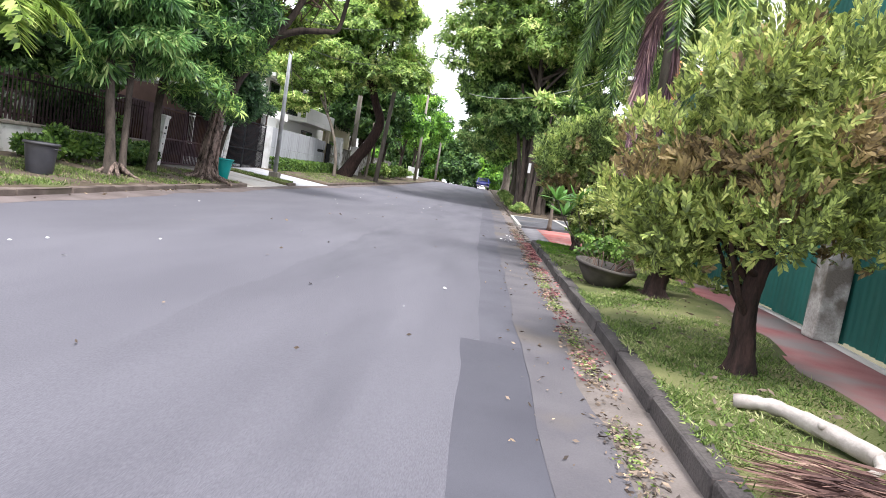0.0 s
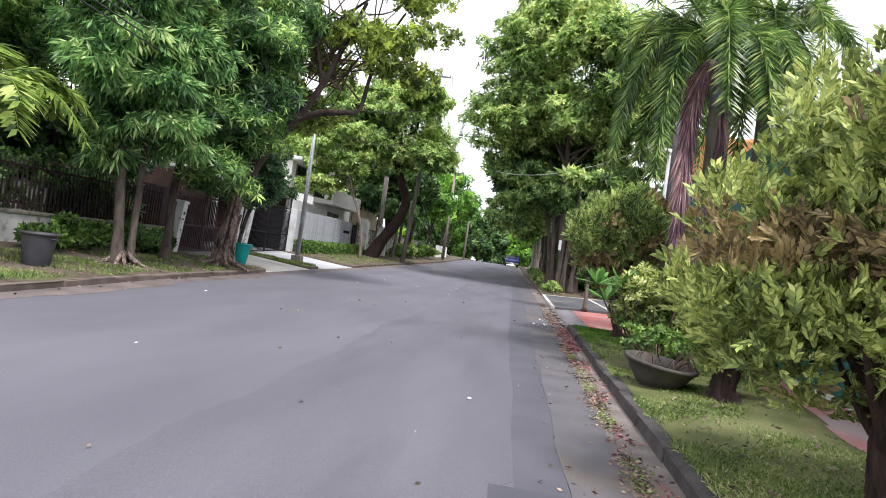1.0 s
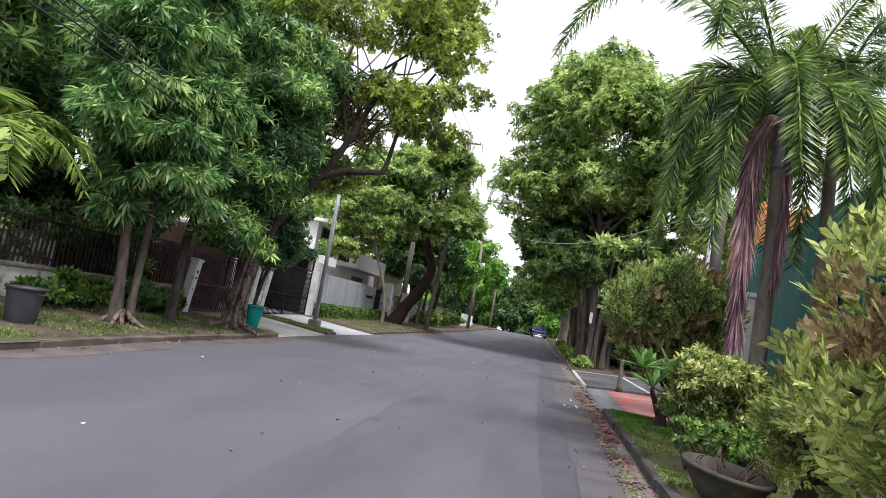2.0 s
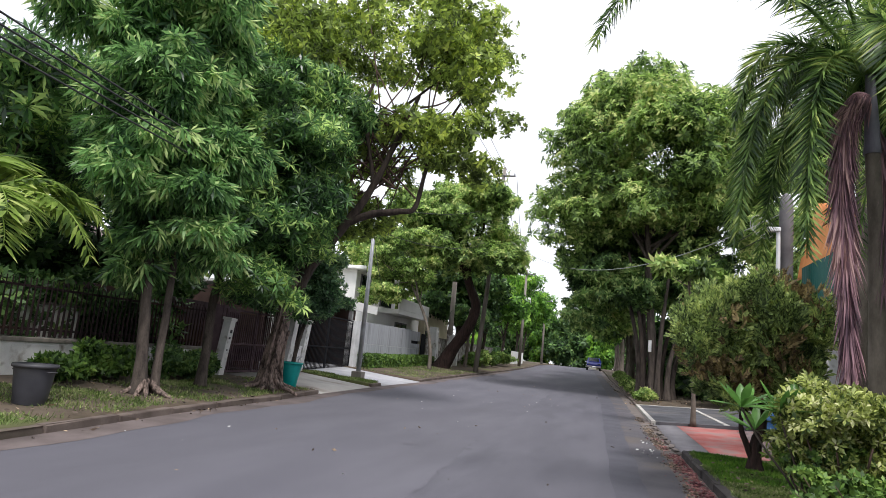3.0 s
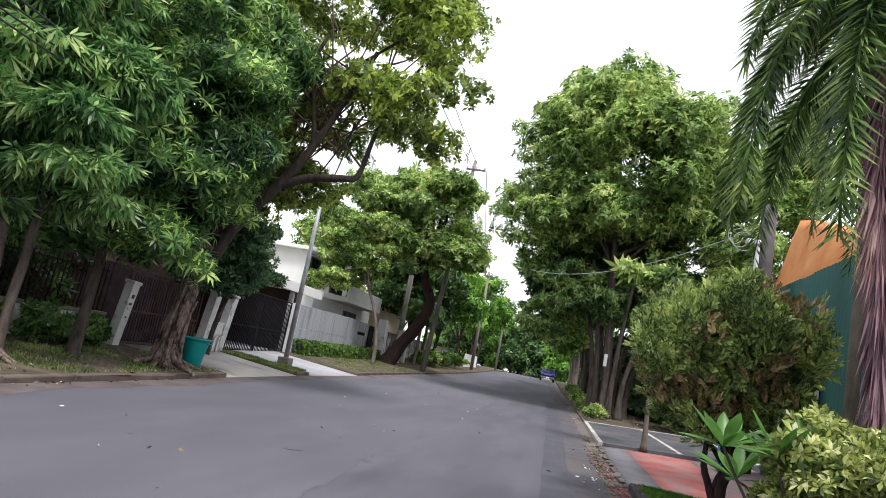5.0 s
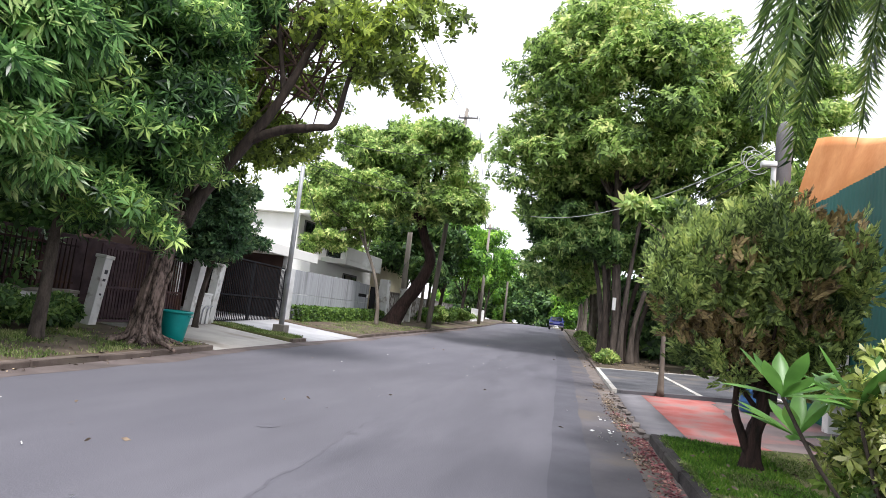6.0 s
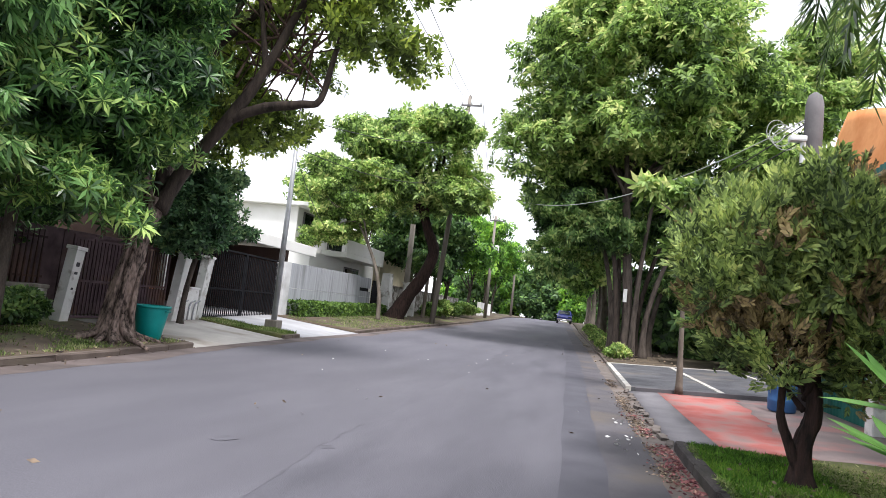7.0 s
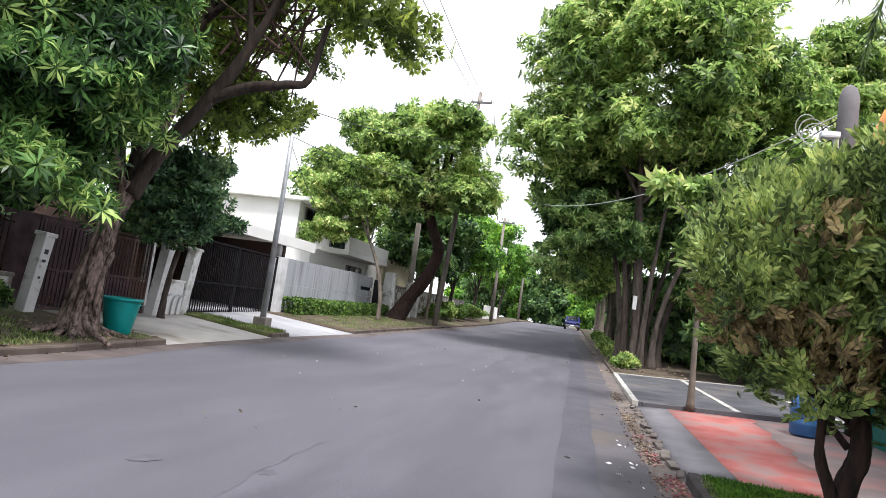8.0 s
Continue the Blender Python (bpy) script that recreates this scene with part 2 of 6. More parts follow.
M_STRAW = leaf_surface("straw_frond", (0.06, 0.026, 0.02), (0.145, 0.072, 0.052), (0.26, 0.17, 0.12), 0.15, 0.8, 6)
M_LITTER = leaf_surface("fallen_leaf", (0.06, 0.04, 0.028), (0.16, 0.105, 0.07), (0.34, 0.24, 0.15), 0.1, 0.85, 4)
M_LITTER_R = leaf_surface("reddish_fallen_leaf", (0.10, 0.03, 0.03), (0.26, 0.09, 0.08), (0.34, 0.18, 0.14), 0.1, 0.85, 4)
M_PAPER = surface("pale_scrap", (0.60, 0.60, 0.58), (0.80, 0.80, 0.78), 4.0, 0.8, 0.0, 50)
M_L_MANGO = leaf_surface("glossy_dark_leaf", (0.022, 0.048, 0.016), (0.105, 0.185, 0.045), (0.42, 0.52, 0.15), 0.42, 0.30, 0.9)
M_L_WEEP = leaf_surface("weeping_leaf", (0.036, 0.080, 0.025), (0.185, 0.295, 0.085), (0.48, 0.60, 0.22), 0.46, 0.30, 1.3)
M_L_RAIN = leaf_surface("light_green_leaf", (0.075, 0.095, 0.02), (0.22, 0.26, 0.045), (0.44, 0.48, 0.08), 0.45, 0.5, 0.7)
M_L_RIGHT = leaf_surface("street_tree_leaf", (0.060, 0.10, 0.021), (0.235, 0.305, 0.066), (0.54, 0.58, 0.20), 0.48, 0.5, 0.5)
# Street tree leaf darkened to paint shade into the lower crown.
M_L_LOW_SHADED = leaf_surface("shaded_lower_street_tree_leaf", (0.035, 0.070, 0.018), (0.135, 0.205, 0.05), (0.36, 0.42, 0.14), 0.42, 0.45, 0.6)
M_L_FAR = leaf_surface("distant_leaf", (0.045, 0.10, 0.015), (0.13, 0.24, 0.03), (0.26, 0.40, 0.05), 0.40, 0.5, 0.4)
# Dark leaves for bushes; also the shade inside the large crown, as colour.
M_L_DEEP = leaf_surface("dark_and_shaded_leaf", (0.020, 0.042, 0.012), (0.07, 0.12, 0.03), (0.16, 0.23, 0.06), 0.30, 0.5, 0.6)
M_L_GATE = leaf_surface("deep_green_leaf", (0.022, 0.048, 0.020), (0.085, 0.15, 0.055), (0.22, 0.30, 0.12), 0.30, 0.38, 0.9)
M_L_THUJA = leaf_surface("thuja_scale_leaf", (0.090, 0.104, 0.026), (0.25, 0.268, 0.062), (0.46, 0.45, 0.14), 0.30, 0.6, 2.2)
M_L_THUJA_B = leaf_surface("deep_thuja_scale_leaf", (0.055, 0.078, 0.022), (0.225, 0.262, 0.066), (0.42, 0.44, 0.13), 0.30, 0.6, 2.0)
M_L_BROWNED = leaf_surface("browned_thuja_leaf", (0.12, 0.075, 0.035), (0.24, 0.155, 0.062), (0.30, 0.22, 0.09), 0.2, 0.8, 3.0)
M_L_PALM = leaf_surface("palm_leaflet", (0.026, 0.050, 0.014), (0.13, 0.185, 0.042), (0.36, 0.40, 0.11), 0.40, 0.32, 2.2)
M_L_ARECA = leaf_surface("yellow_green_palm_leaflet", (0.06, 0.095, 0.018), (0.19, 0.24, 0.04), (0.42, 0.45, 0.14), 0.5, 0.4, 2.0)
M_L_FRANGI = leaf_surface("frangipani_leaf", (0.04, 0.09, 0.016), (0.10, 0.19, 0.035), (0.18, 0.28, 0.06), 0.40, 0.35, 3.0)
M_L_VARIEG = leaf_surface("variegated_leaf", (0.070, 0.10, 0.022), (0.37, 0.36, 0.085), (0.68, 0.62, 0.28), 0.38, 0.45, 9.0)
M_L_HEDGE = leaf_surface("clipped_hedge_leaf", (0.034, 0.066, 0.012), (0.095, 0.15, 0.024), (0.17, 0.24, 0.045), 0.3, 0.5, 2.5)
M_GRASS = leaf_surface("grass_blade", (0.075, 0.105, 0.02), (0.16, 0.195, 0.045), (0.34, 0.32, 0.15), 0.3, 0.6, 1.4)
M_GRASS_G = leaf_surface("lush_grass_blade", (0.045, 0.10, 0.01), (0.10, 0.19, 0.018), (0.18, 0.27, 0.035), 0.3, 0.6, 1.4)
M_CAR = surface("blue_car_paint", (0.006, 0.009, 0.07), (0.009, 0.014, 0.10), 1.0, 0.25, 0.0, 30)
M_TYRE = surface("tyre_rubber", (0.015, 0.015, 0.016), (0.03, 0.03, 0.032), 6.0, 0.85, 0.2, 60)
M_GLASS = glass_surface("dark_glass", (0.02, 0.025, 0.03))
M_LAMP = surface("pale_lamp_housing", (0.55, 0.56, 0.57), (0.70, 0.71, 0.72), 3.0, 0.45, 0.0, 50)
M_CROSS = surface("pale_bracket", (0.4, 0.4, 0.42), (0.55, 0.55, 0.57), 3.0, 0.6, 0.0, 50)


# ---- building helpers ----
def mesh_of(name, verts, faces, material=None, smooth=False):
    me = bpy.data.meshes.new(name)
    me.from_pydata([tuple(v) for v in verts], [], faces)
    me.update()
    if material:
        me.materials.append(material)
    if smooth:
        me.shade_smooth()
    return me


def quads_mesh(name, verts, material):
    """A mesh of loose four-cornered leaves; verts is (n, 4, 3)."""
    v = np.ascontiguousarray(verts.reshape(-1, 3), dtype=np.float32)
    k = len(v) // 4
    me = bpy.data.meshes.new(name)
    me.vertices.add(len(v))
    me.vertices.foreach_set("co", v.ravel())
    me.loops.add(k * 4)
    me.loops.foreach_set("vertex_index", np.arange(k * 4, dtype=np.int32))
    me.polygons.add(k)
    me.polygons.foreach_set("loop_start", np.arange(0, k * 4, 4, dtype=np.int32))
    me.update(calc_edges=True)
    me.materials.append(material)
    return me


def thing(name, label, category, m=None, group=""):
    ob = new(name)
    ob.empty_display_size = 0.2
    if m is not None:
        ob.matrix_basis = m
    return tagged(ob, label, category, group)


def put(name, me, parent=None, m=None, label=""):
    ob = new(name, me)
    if parent is not None:
        ob.parent = parent
    if m is not None:
        ob.matrix_basis = m
    if label:
        tagged(ob, label)
    return ob


def part(name, bm, material, parent, label="", m=None, smooth=False):
    me = bpy.data.meshes.new(name)
    bm.to_mesh(me)
    bm.free()
    me.materials.append(material)
    if smooth:
        me.shade_smooth()
    return put(name, me, parent, m, label)


def box(sx, sy, sz, at=(0, 0, 0), bevel=0.0, bm=None):
    """A box with its base centre at `at`."""
    bm = bm or bmesh.new()
    made = bmesh.ops.create_cube(bm, size=1.0)["verts"]
    bmesh.ops.scale(bm, vec=(sx, sy, sz), verts=made)
    bmesh.ops.translate(bm, vec=(at[0], at[1], at[2] + sz / 2), verts=made)
    if bevel:
        edges = list({e for v in made for e in v.link_edges})
        bmesh.ops.bevel(bm, geom=edges, offset=bevel, segments=2, affect="EDGES", profile=0.6)
    return bm


def tube(points, radii, sides=9, rough=0.0, rng=None, close=True, flute=0.0):
    """Vertices and faces of a round limb that follows points, with its own radius at each."""
    pts = [Vector(p) for p in points]
    verts, faces = [], []
    ref = Vector((0.31, 0.87, 0.13))
    for i, p in enumerate(pts):
        d = (pts[min(i + 1, len(pts) - 1)] - pts[max(i - 1, 0)]).normalized()
        a = d.cross(ref)
        if a.length < 1e-3:
            a = d.cross(Vector((1, 0, 0)))
        a.normalize()
        b = d.cross(a)
        for k in range(sides):
            w = 2 * math.pi * k / sides
            r = radii[i] * (1 + (rng.uniform(-rough, rough) if rng else 0) + flute * (math.sin(5 * w + 0.25 * i) + 0.6 * math.sin(8 * w - 0.4 * i)))
            verts.append(p + (a * math.cos(w) + b * math.sin(w)) * r)
    for i in range(len(pts) - 1):
        for k in range(sides):
            k2 = (k + 1) % sides
            faces.append((i * sides + k, i * sides + k2, (i + 1) * sides + k2, (i + 1) * sides + k))
    if close:
        faces.append(tuple(reversed(range(sides))))
        faces.append(tuple(range((len(pts) - 1) * sides, len(pts) * sides)))
    return verts, faces


def bend(points, steps=4):
    """Points of a smooth curve through the given ones."""
    p = [Vector(q) for q in points]
    out = []
    for i in range(len(p) - 1):
        a, b, c, d = p[max(i - 1, 0)], p[i], p[i + 1], p[min(i + 2, len(p) - 1)]
        for s in range(steps):
            t = s / steps
            out.append(0.5 * ((2 * b) + (c - a) * t + (2 * a - 5 * b + 4 * c - d) * t * t + (3 * b - a - 3 * c + d) * t ** 3))
    out.append(p[-1])
    return out


def limb(name, points, r0, r1, material, parent, sides=9, rough=0.08, seed=1, steps=4, label="", flare=0.0, flute=0.0):
    pts = bend(points, steps)
    n = len(pts) - 1
    radii = [r0 + (r1 - r0) * (i / n) ** 0.8 + flare * max(0.0, 1 - i / (0.28 * n)) ** 2 for i in range(n + 1)]
    v, f = tube(pts, radii, sides, rough, random.Random(seed), True, flute)
    return put(name, mesh_of(name, v, f, material, True), parent, None, label)


def unit(v):
    return v / np.maximum(np.linalg.norm(v, axis=-1, keepdims=True), 1e-9)


def leaves_whorl(n, length, width, spread=70, droop=0.15, seed=0):
    """A whorl of lance leaves round the z axis: (n, 4, 3)."""
    r = np.random.RandomState(seed)
    out = []
    for k in range(n):
        a = 2 * math.pi * (k + r.uniform(-0.3, 0.3)) / n
        e = radians(spread * r.uniform(0.6, 1.15))
        L = length * r.uniform(0.75, 1.15)
        d = np.array([math.sin(e) * math.cos(a), math.sin(e) * math.sin(a), math.cos(e)])
        s = np.array([-math.sin(a), math.cos(a), 0.0])
        up = np.cross(d, s)
        b = d * 0.06 * L
        mid = d * 0.5 * L - up * 0.03 * L
        tip = d * L - np.array([0, 0, droop * L])
        out.append([b, mid + s * width / 2, tip, mid - s * width / 2])
    return np.array(out)


def leaves_spray(pairs, stem, length, width, angle=35, flat=1.0, seed=0):
    """Leaves in pairs along a stem on the z axis, roughly in one plane."""
    r = np.random.RandomState(seed)
    out = []
    for k in range(pairs):
        for side in (-1, 1):
            z = stem * (k + r.uniform(0, 0.6)) / pairs
            a = radians(angle * r.uniform(0.6, 1.3)) * side
            tw = r.uniform(-0.5, 0.5) * (1 - flat) * 2.5
            L = length * r.uniform(0.8, 1.2)
            d = np.array([math.sin(a) * math.cos(tw), math.sin(a) * math.sin(tw), math.cos(a)])
            s = unit(np.cross(d, np.array([0.2, 1.0, 0.3 * side])))
            b = np.array([0, 0, z])
            out.append([b, b + d * 0.45 * L + s * width / 2, b + d * L, b + d * 0.45 * L - s * width / 2])
    return np.array(out)


def scatter(template, P, D, S, seed=0):
    """Copies of a template at points P, its z axis along D, scaled by S, spun at random: (n, 4, 3)."""
    r = np.random.RandomState(seed)
    D = unit(D)
    ref = np.where(np.abs(D[:, 2:3]) < 0.9, np.array([[0, 0, 1.0]]), np.array([[1.0, 0, 0]]))
    A = unit(np.cross(ref, D))
    B = np.cross(D, A)
    w = r.uniform(0, 2 * math.pi, len(P))[:, None]
    X, Y = A * np.cos(w) + B * np.sin(w), -A * np.sin(w) + B * np.cos(w)
    t = template.reshape(-1, 3)
    v = (X[:, None] * t[None, :, 0:1] + Y[:, None] * t[None, :, 1:2] + D[:, None] * t[None, :, 2:3]) * S[:, None, None] + P[:, None]
    return v.reshape(-1, 4, 3)


def lumps(centre, radii, count, size, seed, low=-0.6, core=True, flat=(0.36, 0.6)):
    """Overlapping clumps that make up an uneven crown: rows of centre and radius."""
    r = np.random.RandomState(seed)
    rows = [[*centre, 0.62 * radii[0], 0.62 * radii[1], 0.62 * radii[2]]] if core else []
    for k in range(count):
        u = unit(r.normal(size=3))
        while u[2] < low:
            u = unit(r.normal(size=3))
        q = np.array(centre) + u * np.array(radii) * r.uniform(0.55, 0.92)
        s = size * r.uniform(0.6, 1.25)
        rows.append([*q, s * r.uniform(0.85, 1.25), s * r.uniform(0.85, 1.25), s * r.uniform(*flat)])
    return np.array(rows)


def on_lumps(L, count, seed, loose=0.2):
    """Points on and just inside the shells of the clumps, with outward ways."""
    r = np.random.RandomState(seed)
    area = L[:, 3] * L[:, 4] + L[:, 3] * L[:, 5] + L[:, 4] * L[:, 5]
    which = r.choice(len(L), size=count, p=area / area.sum())
    u = unit(r.normal(size=(count, 3)))
    rad = np.clip(0.96 + r.normal(size=(count, 1)) * loose, 0.35, 1.28)
    deep = r.uniform(size=(count, 1)) < 0.16
    rad = np.where(deep, r.uniform(0.3, 0.9, size=(count, 1)), rad)
    P = L[which, :3] + u * L[which, 3:] * rad
    keep = np.ones(count, bool)
    for row in L:
        q = np.linalg.norm((P - row[:3]) / row[3:], axis=1)
        keep &= ~((q < 0.5) & (r.uniform(size=count) < 0.75))
    return P[keep], u[keep]


def crown_quads(L, count, template, size, seed, out=1.0, up=0.3, jitter=0.5, size_var=0.35, loose=0.3):
    r = np.random.RandomState(seed + 7)
    P, U = on_lumps(L, count, seed, loose)
    D = U * out + np.array([[0, 0, up]]) + r.normal(size=P.shape) * jitter
    S = size * (1 + r.uniform(-size_var, size_var, len(P)))
    return scatter(template, P, D, S, seed + 3)


def tree(name, label, base, trunk, r0, r1, bark, L, count, template, size, leaf, seed, out=1.0, up=0.3, jitter=0.5, limbs=6, flare=0.2, category="tree", group="", limb_r=0.5, sides=10):
    """A tree: a tapered trunk through points relative to base, limbs out to its clumps, a crown of leaves."""
    t = thing(name, label, category, Matrix.Translation(base), group)
    limb("trunk", trunk, r0, r1, bark, t, sides * 2 if sides > 11 else sides, 0.06 if sides > 11 else 0.1, seed, 8 if sides > 11 else 5, "", flare, 0.07 if sides > 11 else 0.0)
    rel = L.copy()
    rel[:, :3] -= np.array(base)
    rr = random.Random(seed)
    order = sorted(range(len(rel)), key=lambda k: -rel[k, 3])[: limbs * 2]
    top = Vector(trunk[-1])
    for k in order[:limbs]:
        start = Vector(trunk[-2]).lerp(top, rr.uniform(0.3, 1.0))
        goal = Vector(rel[k, :3])
        mid = start.lerp(goal, 0.5) + Vector((rr.uniform(-1, 1), rr.uniform(-1, 1), rr.uniform(-0.6, 0.6))) * 0.12 * (goal - start).length
        limb("limb", [start, mid, goal], r1 * limb_r * 1.3, r1 * 0.12, bark, t, 7, 0.1, seed + k, 4)
    q = crown_quads(rel, count, template, size, seed, out, up, jitter)
    put("crown", quads_mesh("crown", q, leaf), t)
    return t


# ---- plan of the street: road edges and the gentle rise ----
Y_R, X_R = (-60, 9, 21, 36, 50, 65, 91, 130, 220), (2.15, 2.08, 1.97, 1.62, 1.15, 0.5, -0.4, -2.0, -6.0)
Y_L, X_L = (-60, 5, 13, 18, 25, 31, 36, 47, 60, 72, 91, 130, 220), (-6.0, -6.1, -6.5, -7.15, -7.7, -7.95, -7.9, -7.9, -7.6, -7.6, -8.2, -9.8, -14.0)
Y_G, Z_G = (-60, 22, 36, 50, 70, 91, 120, 200, 2000), (0.0, 0.0, 0.14, 0.38, 0.8, 1.22, 1.3, 1.4, 1.4)


def kerb_r(y):
    return float(np.interp(y, Y_R, X_R))


def kerb_l(y):
    return float(np.interp(y, Y_L, X_L))


def rise(y):
    return float(np.interp(y, Y_G, Z_G))


def verge_l(x, y):
    return rise(y) + 0.13 + 0.055 * max(0.0, kerb_l(y) - x)


def verge_r(x, y):
    return rise(y) + 0.13 + 0.02 * max(0.0, x - kerb_r(y))


def sheet(name, x0, x1, z0, z1, y0, y1, step, material, cols=1, label="", category="", kind="structure", wob=0.0, parent=None, skirt=0.0):
    """A strip of ground between two lines along the street. x0, x1, z0, z1 are functions of y or of x and y."""
    verts, faces = [], []
    n = max(1, int(round((y1 - y0) / step)))
    for i in range(n + 1):
        y = y0 + (y1 - y0) * i / n
        a, b = x0(y), x1(y)
        for k in range(cols + 1):
            s = k / cols
            x = a + (b - a) * s
            z = z0(y) + (z1(y) - z0(y)) * s
            if wob:
                z += wob * noise.noise(Vector((x * 0.8, y * 0.8, 3.1)))
            verts.append((x, y, z))
    for i in range(n):
        for k in range(cols):
            q = i * (cols + 1) + k
            faces.append((q, q + 1, q + cols + 2, q + cols + 1))
    ob = put(name, mesh_of(name, verts, faces, material, True), parent)
    if skirt:
        sol = ob.modifiers.new("thickness", "SOLIDIFY")
        sol.thickness, sol.offset = skirt, -1
    return tagged(ob, label, category, "", kind) if parent is None else ob


# ---- ground, road, kerbs ----
gv, gf = [], []
gx = [-900, -300, -120, -60, -30, -12, -4, 2, 8, 30, 60, 120, 300, 900]
gy = [-600, -150, -60, -20, 0, 22, 36, 50, 70, 91, 120, 200, 400, 900, 1800]
for yy in gy:
    for xx in gx:
        gv.append((xx, yy, rise(yy) - 0.06))
for i in range(len(gy) - 1):
    for k in range(len(gx) - 1):
        q = i * len(gx) + k
        gf.append((q, q + 1, q + len(gx) + 1, q + len(gx)))
tagged(put("ground", mesh_of("ground", gv, gf, M_GROUND)), "dull green and brown earth beyond the verges", "ground", "", "structure")

sheet("road", kerb_l, lambda y: 1.36 - (2.08 - kerb_r(y)), rise, rise, -60, 220, 1.0, M_ASPHALT, 12, "worn grey asphalt street with faint darker stains", "road")
def strip_r(y):
    return float(np.interp(y, (-60, 6.2, 9.2, 12.8, 19.8, 36, 60, 220), (1.38, 1.35, 1.275, 1.19, 1.03, 0.72, -0.25, -6.9))) + 0.014 * math.sin(y * 2.3 + 1) + 0.03 * noise.noise(Vector((y * 1.3, 5.5, 0)))


def strip_l(y):
    return float(np.interp(y, (9, 12.3, 17.4, 36, 60), (0.92, 0.82, 0.62, 0.22, -0.75))) + 0.012 * math.sin(y * 1.7)


sheet("road_patch", lambda y: float(np.interp(y, (-20, 6, 8.8), (0.98, 0.87, 0.77))) + 0.03 * noise.noise(Vector((y * 1.5, 7.5, 0))), strip_r, lambda y: rise(y) + 0.004, lambda y: rise(y) + 0.004, -20, 8.85, 0.4, M_PATCH, 1,
      "darker strip of newer asphalt along the street edge", "asphalt strip")
def joint_x(y):
    return float(np.interp(y, (-20, 10, 16, 20, 30, 46), (-1.0, -1.36, -1.62, -1.78, -1.95, -2.3))) + 0.16 * noise.noise(Vector((y * 0.6, 1.7, 0))) + 0.05 * noise.noise(Vector((y * 4.0, 2.7, 0)))


def near_edge(y):
    return strip_l(y) + 0.02 if y > 8.85 else float(np.interp(y, (-20, 6, 8.8), (0.98, 0.87, 0.77))) + 0.03


sheet("road_lane", joint_x, near_edge, lambda y: rise(y) + 0.0022, lambda y: rise(y) + 0.0022, -20, 46, 0.2, M_LANE, 3, "slightly darker resurfaced lane of the street", "road lane")
sheet("road_joint", lambda y: joint_x(y) - 0.012 - 0.03 * max(0.0, noise.noise(Vector((y * 0.7, 9.2, 0)))), lambda y: joint_x(y) + 0.015 + 0.05 * max(0.0, noise.noise(Vector((y * 0.8, 4.4, 0)))), lambda y: rise(y) + 0.0046, lambda y: rise(y) + 0.0046, 13.5, 20, 0.2, M_SEAM, 1, "dark ragged joint between two lanes of asphalt", "road joint")
for k, (px, py, sx, sy) in enumerate(((-2.69, 18.0, 0.11, 0.13), (-1.72, 18.3, 0.07, 0.09), (-1.45, 14.5, 0.06, 0.07))):
    v = [(px + sx * (1 + 0.35 * math.sin(5 * a + k)) * math.cos(a), py + sy * (1 + 0.3 * math.cos(3 * a + k)) * math.sin(a), rise(py) + 0.0052) for a in np.linspace(0, 2 * math.pi, 15)[:-1]]
    tagged(put("tar_spot", mesh_of("tar_spot", v, [tuple(range(14))], M_SEAM)), "dark tar stain on the asphalt", "stain", "stains on the road", "structure")
sheet("road_patch_far", strip_l, strip_r, lambda y: rise(y) + 0.0035, lambda y: rise(y) + 0.0035, 8.85, 46, 0.5, M_PATCH_F, 1, "narrow darker asphalt strip along the street edge", "asphalt strip")
sheet("road_shoulder", strip_r, lambda y: kerb_r(y) - 0.34, lambda y: rise(y) + 0.008, lambda y: rise(y) + 0.006, -60, 120, 0.5, M_SHOULDER, 3,
      "pale worn asphalt shoulder with grit", "road shoulder", wob=0.004)
sheet("gutter", lambda y: kerb_r(y) - 0.46 + 0.04 * math.sin(y * 1.3), lambda y: kerb_r(y) + 0.02, lambda y: rise(y) + 0.001, lambda y: rise(y) + 0.02, -60, 120, 0.5, M_GUTTER, 3,
      "dusty brown concrete gutter under fallen leaves", "gutter", wob=0.01)


def kerb_run(name, edge, y0, y1, width, height, material, label, side, piece=1.2):
    """A row of kerb stones, each a bevelled piece with a gap, following the edge."""
    run = tagged(new(name), label, "kerb", "", "structure")
    k, y = 0, y0
    rr = random.Random(hash_of(name))
    while y < y1 - 0.05:
        e = min(y + piece, y1)
        L = e - y - 0.015
        bm = box(width, L, height + 0.12, (0, 0, 0), 0.022)
        for v in bm.verts:
            v.co.x += rr.uniform(-0.012, 0.012)
            v.co.z += rr.uniform(-0.010, 0.010)
        ang = math.atan2(edge(e) - edge(y), e - y)
        tilt = math.atan2(rise(e) - rise(y), e - y)
        m = Matrix.Translation((edge((y + e) / 2) + side * width / 2, (y + e) / 2, rise((y + e) / 2) - 0.12)) @ Matrix.Rotation(-ang, 4, "Z") @ Matrix.Rotation(tilt + radians(rr.uniform(-0.3, 0.3)), 4, "X")
        part("kerbstone", bm, material, run, "", m)
        y = e
        k += 1
    return run


def hash_of(s):
    return sum((i + 1) * ord(c) for i, c in enumerate(s))


